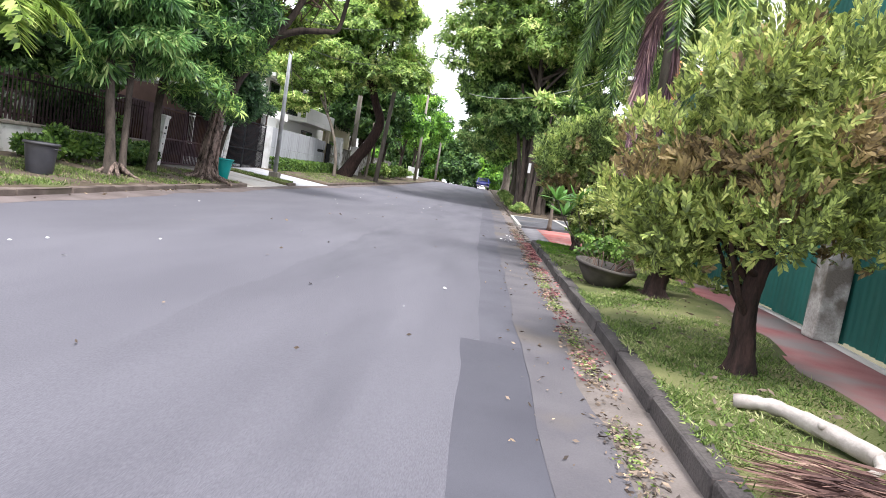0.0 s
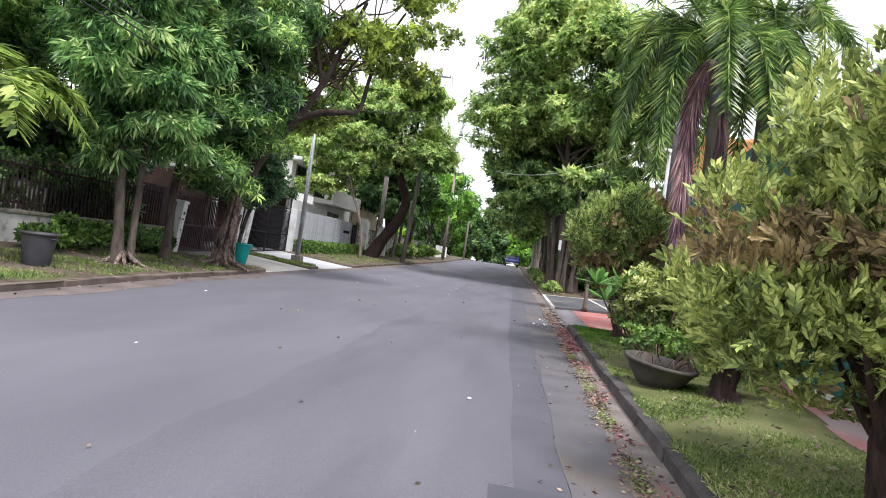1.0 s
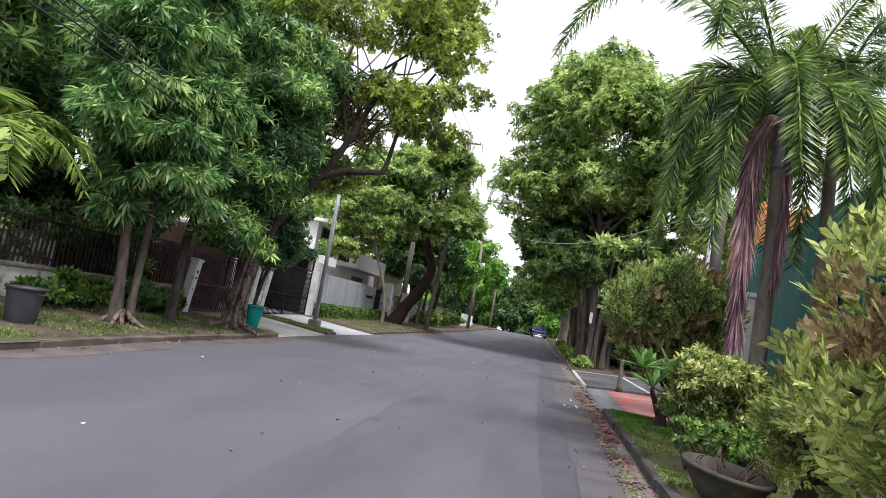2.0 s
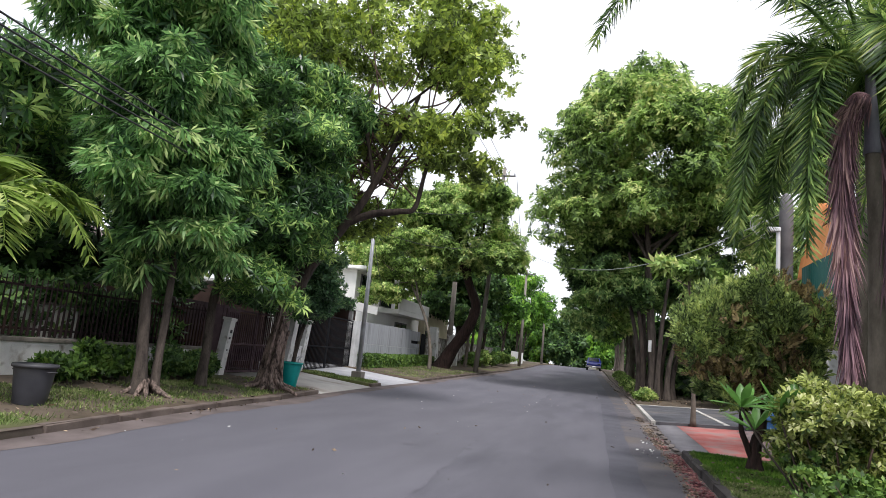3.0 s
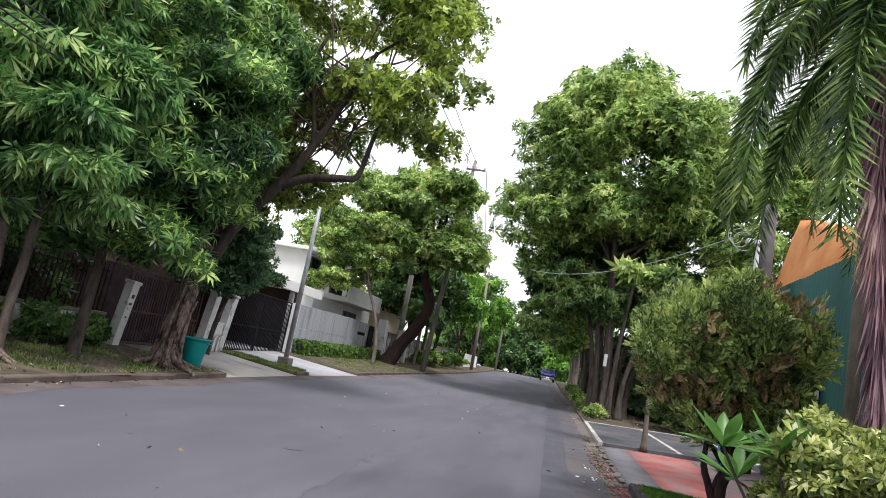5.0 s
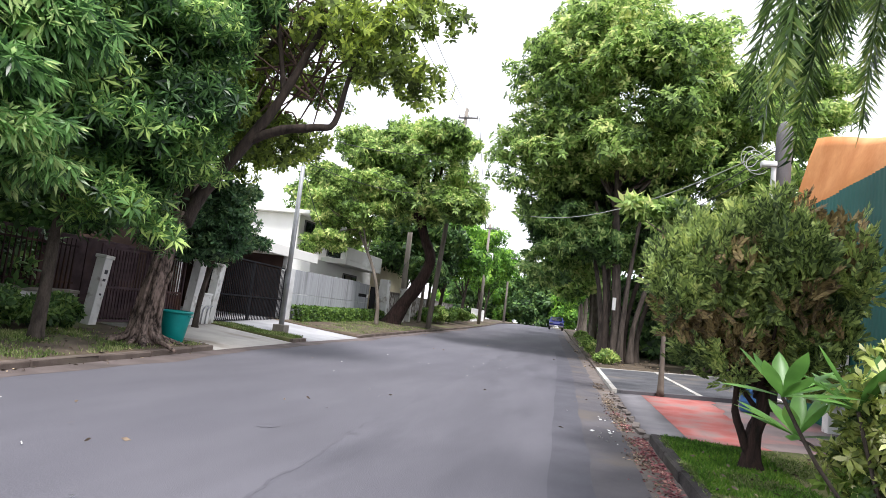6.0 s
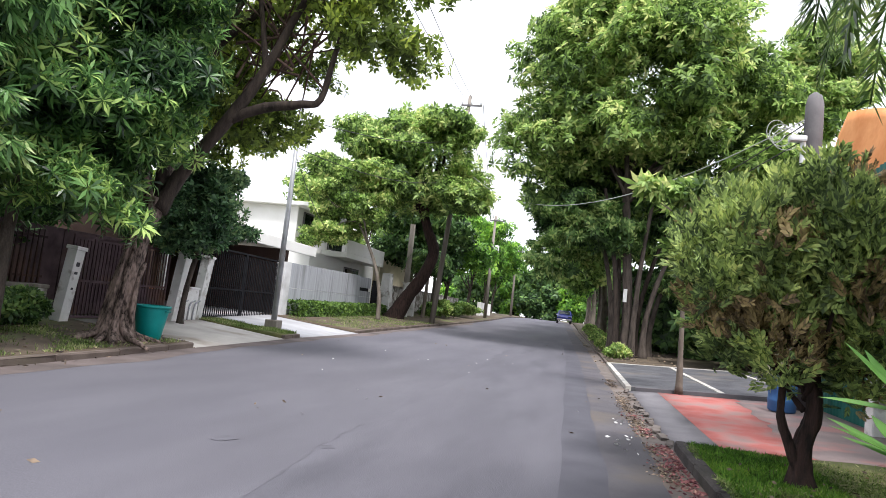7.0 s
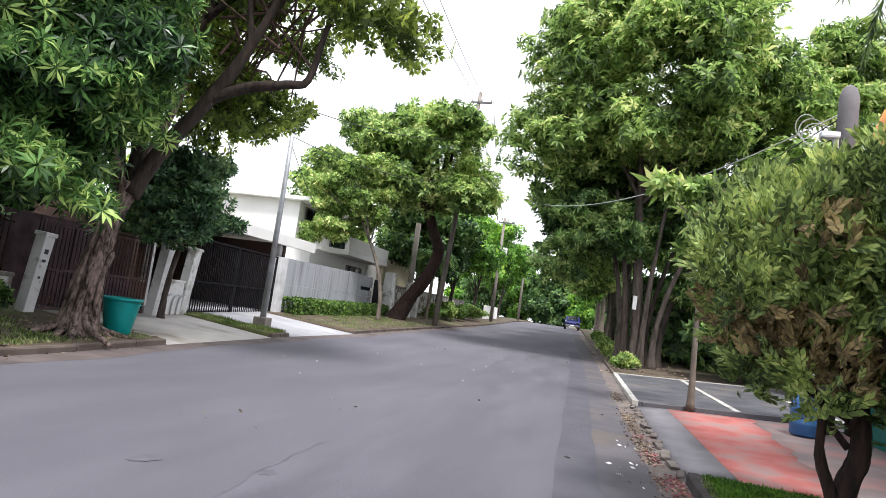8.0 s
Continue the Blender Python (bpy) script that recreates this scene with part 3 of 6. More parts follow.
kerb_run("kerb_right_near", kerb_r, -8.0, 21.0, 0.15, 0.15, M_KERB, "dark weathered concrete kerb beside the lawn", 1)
kerb_run("kerb_right_far", kerb_r, 36.2, 70.0, 0.14, 0.10, M_KERB_L, "low earthy kerb below the street trees", 1, 2.4)
kerb_run("kerb_left_near", kerb_l, -8.0, 25.0, 0.16, 0.13, M_KERB_L, "earthy brown kerb along the tree verge", -1, 1.6)
kerb_run("kerb_left_island", kerb_l, 29.9, 31.1, 0.14, 0.13, M_KERB_L, "short rounded kerb between the driveways", -1, 0.6)
kerb_run("kerb_left_far", kerb_l, 36.3, 90.0, 0.15, 0.13, M_KERB_L, "worn kerb in front of the walls", -1, 2.4)

def fence_x(y):
    return float(np.interp(y, (-10, 9.7, 12.5, 22), (4.80, 4.88, 5.2, 5.66)))


def path_l(y):
    return float(np.interp(y, (-10, 7.7, 9.2, 10.8, 13, 20), (3.5, 3.62, 3.72, 4.02, 4.28, 4.40)))


sheet("verge_right", lambda y: kerb_r(y) + 0.12, lambda y: path_l(y) + 0.05, lambda y: verge_r(kerb_r(y), y), lambda y: verge_r(4.4, y), -10, 21.0, 0.35, M_LAWN, 10, "patchy green lawn on brown soil", "lawn", wob=0.05, skirt=0.15)
sheet("verge_right_far", lambda y: kerb_r(y) + 0.1, lambda y: 9.5, lambda y: verge_r(kerb_r(y), y) - 0.02, lambda y: verge_r(9.5, y), 36.0, 130.0, 1.0, M_SOIL, 6, "bare brown soil below the street trees", "verge", wob=0.06, skirt=0.15)
sheet("footpath", path_l, lambda y: fence_x(y) - 0.2, lambda y: 0.175, lambda y: 0.19, -10, 21.2, 0.5, M_RED_OLD, 2, "faded red footpath beside the green fence", "footpath", skirt=0.15)
sheet("footpath_edge", lambda y: fence_x(y) - 0.2, lambda y: fence_x(y) - 0.05, lambda y: 0.195, lambda y: 0.20, -10, 27.0, 1.0, M_CONC, 1, "narrow concrete strip below the fence", "paving", skirt=0.16)
sheet("driveway_apron", lambda y: kerb_r(y) + 0.02, lambda y: 2.62 - 0.02 * (y - 21), lambda y: rise(y) + 0.03, lambda y: rise(y) + 0.075, 20.9, 27.7, 0.5, M_GREY_SLAB, 2, "grey concrete driveway apron with dusty stains", "driveway", skirt=0.2)
def red_edge(y):
    return 3.62 + 0.075 * (y - 21) + 0.06 * math.sin(y * 3.7) + 0.05 * math.sin(y * 8.1)


sheet("driveway_faded", red_edge, lambda y: 5.6, lambda y: rise(y) + 0.145, lambda y: rise(y) + 0.22, 21.05, 27.7, 0.35, M_FADED, 3, "greyish driveway with traces of worn red paint", "driveway", skirt=0.2)
sheet("driveway_red", lambda y: 2.62 - 0.02 * (y - 21), red_edge, lambda y: rise(y) + 0.078, lambda y: rise(y) + 0.145, 21.05, 27.7, 0.35, M_RED, 3, "driveway of red painted concrete with worn patches", "driveway", skirt=0.2)

rr = random.Random(44)
for k in range(16):
    yy = 21.4 + k * 0.42 + rr.uniform(-0.1, 0.1)
    bm = box(rr.uniform(0.06, 0.12), rr.uniform(0.2, 0.38), rr.uniform(0.04, 0.06), (0, 0, 0), 0.012)
    for v in bm.verts:
        v.co += Vector((rr.uniform(-0.012, 0.012), rr.uniform(-0.03, 0.03), rr.uniform(-0.006, 0.006)))
    edge_piece = tagged(new("edging_fragment"), "broken dusty concrete edging along the apron", "edging", "fragments of the apron's edge")
    edge_piece.matrix_basis = pose(kerb_r(yy) - 0.02 + rr.uniform(-0.03, 0.03), yy, rise(yy) + 0.012, 0, 0, rr.uniform(-14, 14))
    part("fragment", bm, M_GUTTER, edge_piece)

slab = tagged(new("parking_slab"), "raised dark slab with white painted borders", "paving", "", "structure")


def slab_z(x, y):
    return rise(y) + 0.10 + 0.05 * max(0.0, x - 1.9)


for (xa, xb, ya, yb) in ((0.12, 2.05, 28.0, 35.6), (2.22, 4.1, 28.2, 35.6), (4.25, 6.2, 28.4, 35.6)):
    v = []
    for (dx, y) in ((xa, ya), (xb, ya + 0.12), (xb, yb), (xa, yb)):
        x = kerb_r(y) + dx
        v += [(x, y, slab_z(x, y)), (x, y, slab_z(x, y) - 0.2)]
    put("slab_panel", mesh_of("slab_panel", v, [(0, 2, 4, 6), (0, 1, 3, 2), (2, 3, 5, 4), (4, 5, 7, 6), (6, 7, 1, 0)], M_DARK_SLAB), slab)


def rib(xa, ya, xb, yb, w, material, name="border"):
    """A painted border laid along the slab, a little proud of it."""
    n = 6
    a, b = Vector((xa, ya)), Vector((xb, yb))
    s = (b - a).normalized()
    o = Vector((-s.y, s.x)) * w / 2
    v, f = [], []
    for i in range(n + 1):
        p = a.lerp(b, i / n)
        for q in (p + o, p - o):
            v += [(q.x, q.y, slab_z(q.x, q.y) + 0.012), (q.x, q.y, slab_z(q.x, q.y) - 0.15)]
    for i in range(n):
        k = i * 4
        f += [(k, k + 2, k + 6, k + 4), (k, k + 4, k + 5, k + 1), (k + 2, k + 3, k + 7, k + 6)]
    f += [(0, 1, 3, 2), (n * 4, n * 4 + 2, n * 4 + 3, n * 4 + 1)]
    put(name, mesh_of(name, v, f, material), slab)


rib(kerb_r(28) + 0.06, 28.0, kerb_r(35.6) + 0.06, 35.7, 0.13, M_WHITE_LINE)
rib(kerb_r(28) + 2.14, 28.1, kerb_r(35.6) + 2.14, 35.7, 0.13, M_WHITE_LINE)
rib(kerb_r(28) + 4.18, 28.3, kerb_r(35.6) + 4.18, 35.7, 0.13, M_WHITE_LINE)
rib(kerb_r(35.7), 35.75, kerb_r(35.7) + 6.2, 35.9, 0.13, M_WHITE_LINE)
rib(kerb_r(28) + 0.2, 27.85, kerb_r(28) + 6.2, 28.25, 0.16, M_SHOULDER, "front_edge")

sheet("gutter_left", lambda y: kerb_l(y) - 0.02, lambda y: kerb_l(y) + 0.5 + 0.08 * math.sin(y * 0.9) + 0.05 * math.sin(y * 2.3), lambda y: rise(y) + 0.02, lambda y: rise(y) + 0.003, -20, 60, 0.4, M_GUTTER_L, 2,
      "reddish brown dirt along the far kerb", "gutter")

# left verge, drives
sheet("verge_left_near", lambda y: -11.0, lambda y: kerb_l(y) - 0.13, lambda y: verge_l(-11.0, y), lambda y: verge_l(kerb_l(y), y), -10, 25.0, 0.5, M_SOIL, 8, "brown soil verge with thin grass below the trees", "verge", wob=0.06, skirt=0.15)
sheet("driveway_left", lambda y: -10.9, lambda y: kerb_l(y) + 0.02, lambda y: verge_l(-10.9, y), lambda y: rise(y) + 0.02, 25.0, 29.9, 0.35, M_CONC, 4, "pale stained concrete driveway to the brown gate", "driveway", skirt=0.2)
sheet("verge_left_island", lambda y: -11.2, lambda y: kerb_l(y) - 0.1, lambda y: verge_l(-11.2, y) + 0.02, lambda y: verge_l(kerb_l(y), y), 29.9, 31.2, 0.3, M_LAWN, 5, "narrow strip of grass between two driveways", "verge", wob=0.04, skirt=0.2)
sheet("driveway_gate", lambda y: -11.8 - 0.0 * y, lambda y: kerb_l(y) + 0.02, lambda y: verge_l(-11.8, y), lambda y: rise(y) + 0.02, 31.2, 36.3, 0.35, M_CONC_B, 4, "clean pale concrete driveway to the black gate", "driveway", skirt=0.2)
sheet("carport_floor", lambda y: -19.0, lambda y: -11.8, lambda y: verge_l(-12.2, y), lambda y: verge_l(-11.8, y) - 0.004, 30.0, 37.4, 1.0, M_CONC_B, 2, "pale concrete carport floor", "floor", skirt=0.2)
sheet("verge_left_far", lambda y: -12.2, lambda y: kerb_l(y) - 0.12, lambda y: verge_l(-12.2, y), lambda y: verge_l(kerb_l(y), y), 36.3, 130, 0.8, M_SOIL, 6, "dry grass and soil verge in front of the walls", "verge", wob=0.05, skirt=0.15)


# ---- walls, gates, houses on the far side ----
def bar_mesh(name, w, d, h, material, tip=0.0):
    bm = box(w, d, h, (0, 0, 0), 0)
    if tip:
        top = [v for v in bm.verts if v.co.z > h * 0.9]
        for v in top:
            v.co.x *= 0.3
            v.co.y *= 0.3
        bmesh.ops.bevel(bm, geom=[e for e in bm.edges if all(v.co.z > h * 0.9 for v in e.verts)], offset=0.002, segments=1, affect="EDGES")
    me = bpy.data.meshes.new(name)
    bm.to_mesh(me)
    bm.free()
    me.materials.append(material)
    return me


garden_wall = tagged(new("garden_wall"), "low white rendered garden wall with grey coping", "wall", "", "structure")
gw_z = 0.1
part("wall_body", box(0.2, 28.6, 0.9, (-11.1, 9.9, gw_z), 0.01), M_WHITE, garden_wall)
part("coping", box(0.3, 28.6, 0.09, (-11.1, 9.9, gw_z + 0.9), 0.02), M_POLE, garden_wall, "grey concrete coping")

fence = thing("picket_fence", "dark maroon iron picket fence on the garden wall", "fence", Matrix.Translation((-11.1, 0, gw_z + 0.99)))
picket = bar_mesh("picket", 0.05, 0.04, 1.2, M_FENCE, 1)
y = 9.0
while y < 24.0:
    put("picket", picket, fence, Matrix.Translation((0, y, 0.02)))
    y += 0.14
for z in (0.14, 1.02):
    part("rail", box(0.04, 15.2, 0.05, (-0.028, 16.5, z)), M_FENCE, fence)

inner = thing("inner_wall", "pale rendered wall glimpsed behind the pickets", "wall", Matrix.Translation((-12.0, 17.4, 0.05)))
part("wall_body", box(0.16, 5.4, 1.75, (0, 0, 0), 0.01), M_PLASTER, inner)
part("coping", box(0.24, 5.5, 0.07, (0, 0, 1.75), 0.015), M_POLE, inner)
post = thing("gate_post", "white painted gate post with flaking plaster", "gate post", pose(-10.75, 24.35, 0.12, -3, 4, 0))
part("shaft", box(0.26, 0.26, 1.82, (0, 0, 0), 0.012), M_WHITE, post)
part("cap", box(0.32, 0.32, 0.09, (0, 0, 1.82), 0.02), M_WHITE, post)
for (zz, ww, hh) in ((1.45, 0.10, 0.10), (1.27, 0.09, 0.06), (0.92, 0.06, 0.05)):
    part("mark", box(0.006, ww, hh, (0.133, 0.0, zz), 0), M_BIN, post, "dark unreadable mark")


def iron_gate(name, label, a, b, z, height, solid, bar_w, gap, material, panel_mat, leaves=2, slope=0.0):
    """A two-leaf gate from a to b: frames, a sheet-metal band and upright bars."""
    a, b = Vector((*a, z)), Vector((*b, z))
    L = (b - a).length
    m = Matrix.Translation(a) @ Matrix.Rotation(math.atan2((b - a).y, (b - a).x), 4, "Z")
    g = thing(name, label, "gate", m)
    wl_ = L / leaves
    bar = bar_mesh("bar", bar_w, 0.025, height - 0.16, material)
    for k in range(leaves):
        x0 = k * wl_ + 0.015
        w = wl_ - 0.03
        fr = bmesh.new()
        for xx in (x0 + 0.03, x0 + w - 0.03):
            box(0.06, 0.05, height, (xx, 0, 0.05), 0.006, fr)
        for zz in (0.05, height - 0.01, 0.05 + solid):
            box(w - 0.13, 0.045, 0.06, (x0 + w / 2, 0, zz), 0.005, fr)
        part("gate_frame", fr, material, g)
        if panel_mat:
            part("sheet_panel", box(w - 0.14, 0.012, solid * 0.55, (x0 + w / 2, 0.02, solid * 0.48), 0), panel_mat, g)
        x = x0 + 0.09
        while x < x0 + w - 0.08:
            put("bar", bar, g, Matrix.Translation((x, -0.008, 0.1)))
            x += gap
    part("latch", box(0.05, 0.09, 0.16, (L / 2, -0.03, height * 0.5), 0.01), material, g)
    return g


iron_gate("brown_gate", "maroon iron double gate with bars over sheet panels", (-10.85, 24.55), (-10.85, 28.15), verge_l(-10.85, 26.5) - 0.03, 1.95, 0.85, 0.03, 0.115, M_BROWN, M_BROWN)
for (px, py, hh) in ((-10.72, 28.35, 1.95), (-10.95, 29.85, 1.95)):
    p = thing("gate_pillar", "slim white painted gate pillar with dirty base", "gate pillar", pose(px, py, verge_l(px, py) - 0.06, -3, 4, 0), "pillars between the gates")
    part("shaft", box(0.28, 0.3, hh, (0, 0, 0), 0.015), M_WHITE, p)
    part("cap", box(0.34, 0.36, 0.08, (0, 0, hh), 0.02), M_WHITE, p)
lw = thing("meter_wall", "low white wall with pipes between the pillars", "low wall", Matrix.Translation((-10.85, 29.1, verge_l(-10.85, 29.1) - 0.05)))
part("wall_body", box(0.16, 1.1, 0.95, (0, 0, 0), 0.01), M_WHITE, lw)
part("coping", box(0.22, 1.14, 0.07, (0, 0, 0.95), 0.015), M_WHITE, lw)
for k, yy in enumerate((-0.3, 0.05, 0.3)):
    v, f = tube(bend([(0.12, yy, 0.0), (0.13, yy + 0.05, 0.5), (0.12, yy + 0.3, 0.62)], 4), [0.025] * 9, 7)
    put("pipe", mesh_of("pipe", v, f, M_METAL, True), lw)

iron_gate("black_gate", "tall black iron driveway gate of upright bars", (-11.25, 30.15), (-11.85, 37.0), 0.33, 2.35, 0.95, 0.032, 0.15, M_BLACK, None)
gp = thing("wall_pillar", "pale grey concrete pillar beside the black gate", "pillar", Matrix.Translation((-11.9, 37.35, 0.25)))
part("shaft", box(0.42, 0.55, 2.5, (0, 0, 0), 0.012), M_PILLAR, gp)

grey = tagged(new("street_wall"), "grey board-marked concrete street wall with vertical streaks", "wall", "", "structure")
n_pan = 6
for k in range(n_pan):
    y0 = 37.64 + k * 1.86
    part("panel", box(0.2, 1.845, 1.42, (-11.95, y0 + 0.92, 0.25), 0.008), M_GREYWALL, grey)
    if k != 5:
        part("panel", box(0.2, 1.845, 1.09 + 0.02 * k, (-11.95, y0 + 0.92, 1.682), 0.008), M_GREYWALL, grey)
    else:
        part("panel", box(0.2, 1.845, 0.32, (-11.95, y0 + 0.92, 1.682), 0.008), M_GREYWALL, grey)
        part("panel", box(0.2, 1.845, 0.60, (-11.95, y0 + 0.92, 2.20), 0.008), M_GREYWALL, grey)
        part("slot_back", box(0.06, 1.84, 0.19, (-12.0, y0 + 0.92, 2.005), 0), M_BLACK, grey, "dark recessed slot")

side = thing("side_gate", "plain black steel side gate at the wall's end", "gate", Matrix.Translation((-11.8, 49.45, 0.42)))
part("gate_leaf", box(0.06, 1.0, 2.3, (0, 0, 0), 0.01), M_BLACK, side)
wp = thing("white_post", "broad white gate post with a tapered foot", "gate post", Matrix.Translation((-11.4, 50.55, 0.4)))
bm = box(0.5, 0.7, 2.9, (0, 0, 0), 0.02)
for v in bm.verts:
    if v.co.z < 0.5:
        v.co.x *= 1.5
part("shaft", bm, M_WHITE, wp)

nw = thing("neighbour_wall", "stained cream garden wall behind the far verge", "wall", Matrix.Translation((-12.4, 65.5, 0.5)))
part("wall_body", box(0.22, 27.0, 2.1, (0, 0, 0), 0.01), M_DIRTY, nw)
part("coping", box(0.32, 27.2, 0.1, (0, 0, 2.1), 0.02), M_POLE, nw)
for yy in (-13.2, -11.6):
    q = thing("entrance_post", "white painted post of a side entrance", "gate post", Matrix.Translation((-10.6, 65.5 + yy, verge_l(-10.6, 65.5 + yy) - 0.08)), "posts of the side entrance")
    part("shaft", box(0.4, 0.4, 2.2, (0, 0, 0), 0.02), M_WHITE, q)
    part("cap", box(0.5, 0.5, 0.1, (0, 0, 2.2), 0.02), M_WHITE, q)

# carport and white house
cp = thing("carport", "flat white carport roof over a dark parking bay", "carport", Matrix.Translation((-12.3, 30, 0.3)))
part("roof", box(6.5, 11.6, 0.14, (-3.2, 5.2, 3.22), 0.02), M_PLASTER, cp)
part("fascia", box(0.12, 11.6, 0.45, (0.1, 5.2, 3.0), 0.02), M_PLASTER, cp, "white fascia board")
# Dark back wall and side walls added to keep light out of the bay.
part("back_wall", box(0.2, 11.6, 3.2, (-6.6, 5.2, 0), 0), M_HOUSE_B, cp)
part("side_wall", box(6.4, 0.2, 3.1, (-3.3, -0.6, 0), 0), M_HOUSE_B, cp)
part("side_wall", box(6.2, 0.2, 3.1, (-3.4, 8.9, 0), 0), M_HOUSE_B, cp)
for yy in (0.3, 8.4):
    part("column", box(0.2, 0.2, 3.05, (-0.3, yy, 0), 0.01), M_WHITE, cp)
for k in range(5):
    part("tool_rack", box(0.3, 0.5, 0.5 + 0.3 * (k % 3), (-5.9, 2 + k * 1.3, 0), 0.03), M_BIN if k % 2 else M_ORANGE, cp)


def window(parent, at, w, h, facing="x"):
    """A framed window on a wall that faces +x."""
    fr = part("window", box(0.10, w + 0.16, h + 0.16, (0, 0, 0), 0.01), M_POST_DK, parent, "", Matrix.Translation(at))
    part("pane", box(0.05, w / 2 - 0.06, h - 0.04, (0.04, -w / 4, 0.10), 0), M_GLASS, fr)
    part("pane", box(0.05, w / 2 - 0.06, h - 0.04, (0.04, w / 4, 0.10), 0), M_GLASS, fr)
    part("sill", box(0.22, w + 0.3, 0.07, (0.08, 0, -0.06), 0.01), M_PLASTER, fr)
    return fr


wh = thing("white_house", "two-storey white plastered house behind the grey wall", "house", Matrix.Translation((-14.0, 49.6, 0.35)))
part("wall", box(7.0, 11.0, 3.5, (-3.6, 0.5, 0), 0.02), M_PLASTER, wh)
part("wall", box(6.2, 8.0, 2.45, (-4.4, -0.6, 3.5), 0.02), M_PLASTER, wh, "upper storey of white plaster")
part("balcony_slab", box(1.6, 7.0, 0.3, (0.4, 0.6, 3.45), 0.02), M_PLASTER, wh)
part("balcony_wall", box(0.12, 7.0, 0.75, (1.14, 0.6, 3.75), 0.02), M_PLASTER, wh)
part("balcony_column", box(0.3, 0.3, 3.45, (0.95, 3.7, 0), 0.02), M_CREAM, wh)
part("roof", box(7.4, 9.0, 0.22, (-4.2, -0.6, 5.95), 0.05), M_PLASTER, wh)
window(wh, (-1.28, -3.0, 4.3), 1.6, 1.3)
window(wh, (-1.28, 1.2, 4.0), 2.2, 1.8)
window(wh, (-0.08, 1.5, 1.5), 2.4, 1.4)
nb = thing("cream_house", "cream house with a dark roof among trees", "house", Matrix.Translation((-15.5, 62.0, 0.6)))
part("wall", box(6.0, 9.0, 4.2, (-2, 0, 0), 0.02), M_CREAM, nb)
part("roof", box(7.0, 10.0, 0.3, (-2, 0, 4.2), 0.08), M_ROOF, nb)
window(nb, (1.02, -2.0, 1.2), 1.8, 1.3)

bh = thing("brown_house", "dark brown house behind the picket fence", "house", Matrix.Translation((-17.0, 17.0, 0.2)))
part("wall", box(6.0, 19.0, 3.6, (-3.0, 0, 0), 0.02), M_HOUSE_B, bh)
bm = box(8.0, 21.0, 1.5, (-3.0, 0, 3.6), 0)
for v in bm.verts:
    if v.co.z > 4.5:
        v.co.x = -3.0 + (v.co.x + 3.0) * 0.15
part("roof", bm, M_ROOF, bh)
window(bh, (0.02, -2.0, 1.0), 2.0, 1.3)
window(bh, (0.02, 5.0, 1.0), 2.0, 1.3)
sc = thing("entrance_screen", "maroon panelled entrance screen behind the gate", "screen", Matrix.Translation((-13.2, 24.0, 0.25)))
for k in range(8):
    part("panel", box(0.06, 1.12, 2.3, (0, -3.6 + k * 1.15, 0), 0.01), M_BROWN, sc)

# ---- green fence and what stands behind it ----
green = tagged(new("sheet_fence"), "tall dark green corrugated sheet fence", "fence", "", "structure")
v, f = [], []
cw, ch, nn = 0.835, 4.7, 20
for i in range(nn + 1):
    s = i / nn
    d = 0.018 * math.sin(s * 2 * math.pi * 5)
    v += [(d, s * cw, 0), (d, s * cw, ch)]
for i in range(nn):
    f.append((2 * i, 2 * i + 2, 2 * i + 3, 2 * i + 1))
sheet_me = mesh_of("corrugated_sheet", v, f, M_GREEN, True)
rr = random.Random(5)
for k in range(40):
    yy = -5.2 + k * 0.81
    if yy < 27.0:
        put("corrugated_sheet", sheet_me, green, pose(fence_x(yy) + rr.uniform(0, 0.008), yy, 0.2 + rr.uniform(-0.02, 0.03), 0, 0, -math.degrees(math.atan2(fence_x(yy + 0.81) - fence_x(yy), 0.81))))
for z in (0.9, 2.4, 3.9):
    for ya, yb in ((-5.2, 9.7), (9.7, 12.5), (12.5, 22.0), (22.0, 26.9)):
        v, f = tube([(fence_x(ya) + 0.07, ya, z), (fence_x(yb) + 0.07, yb, z)], [0.035, 0.035], 4)
        put("rail", mesh_of("rail", v, f, M_METAL), green)
for yy in (4.0, 11.2, 18.4, 23.9):
    c = thing("fence_column", "stained white concrete column against the green fence", "column", Matrix.Translation((fence_x(yy) - 0.19, yy, 0.19)), "columns of the green fence")
    hh = 1.15 if yy < 15 else 3.2
    part("shaft", box(0.3, 0.3, hh, (0, 0, 0), 0.03), M_DIRTY if hh < 2 else M_WHITE, c)
    part("cap", box(0.42, 0.4, 0.14, (0, 0, hh), 0.03), M_WHITE, c)

tarp = thing("tarpaulin_roof", "bright orange tarpaulin stretched over poles", "tarpaulin", Matrix.Translation((6.1, 23.0, 0.2)))
v, f = [], []
for i in range(13):
    for k in range(9):
        s, t = i / 12, k / 8
        yy = s * 6.6
        top = 5.55 + 1.35 * min(1.0, s / 0.85) - (0.9 * (s - 0.85) / 0.15 if s > 0.85 else 0)
        z = 4.7 + (top - 4.7) * t - 0.10 * math.sin(math.pi * s * 2) * t
        v.append((0.35 * t + 0.06 * math.sin(9 * s + 3 * t), yy, z))
for i in range(12):
    for k in range(8):
        q = i * 9 + k
        f.append((q, q + 1, q + 10, q + 9))
ob = put("sheet", mesh_of("sheet", v, f, M_ORANGE, True), tarp)
sol = ob.modifiers.new("thickness", "SOLIDIFY")
sol.thickness = 0.012
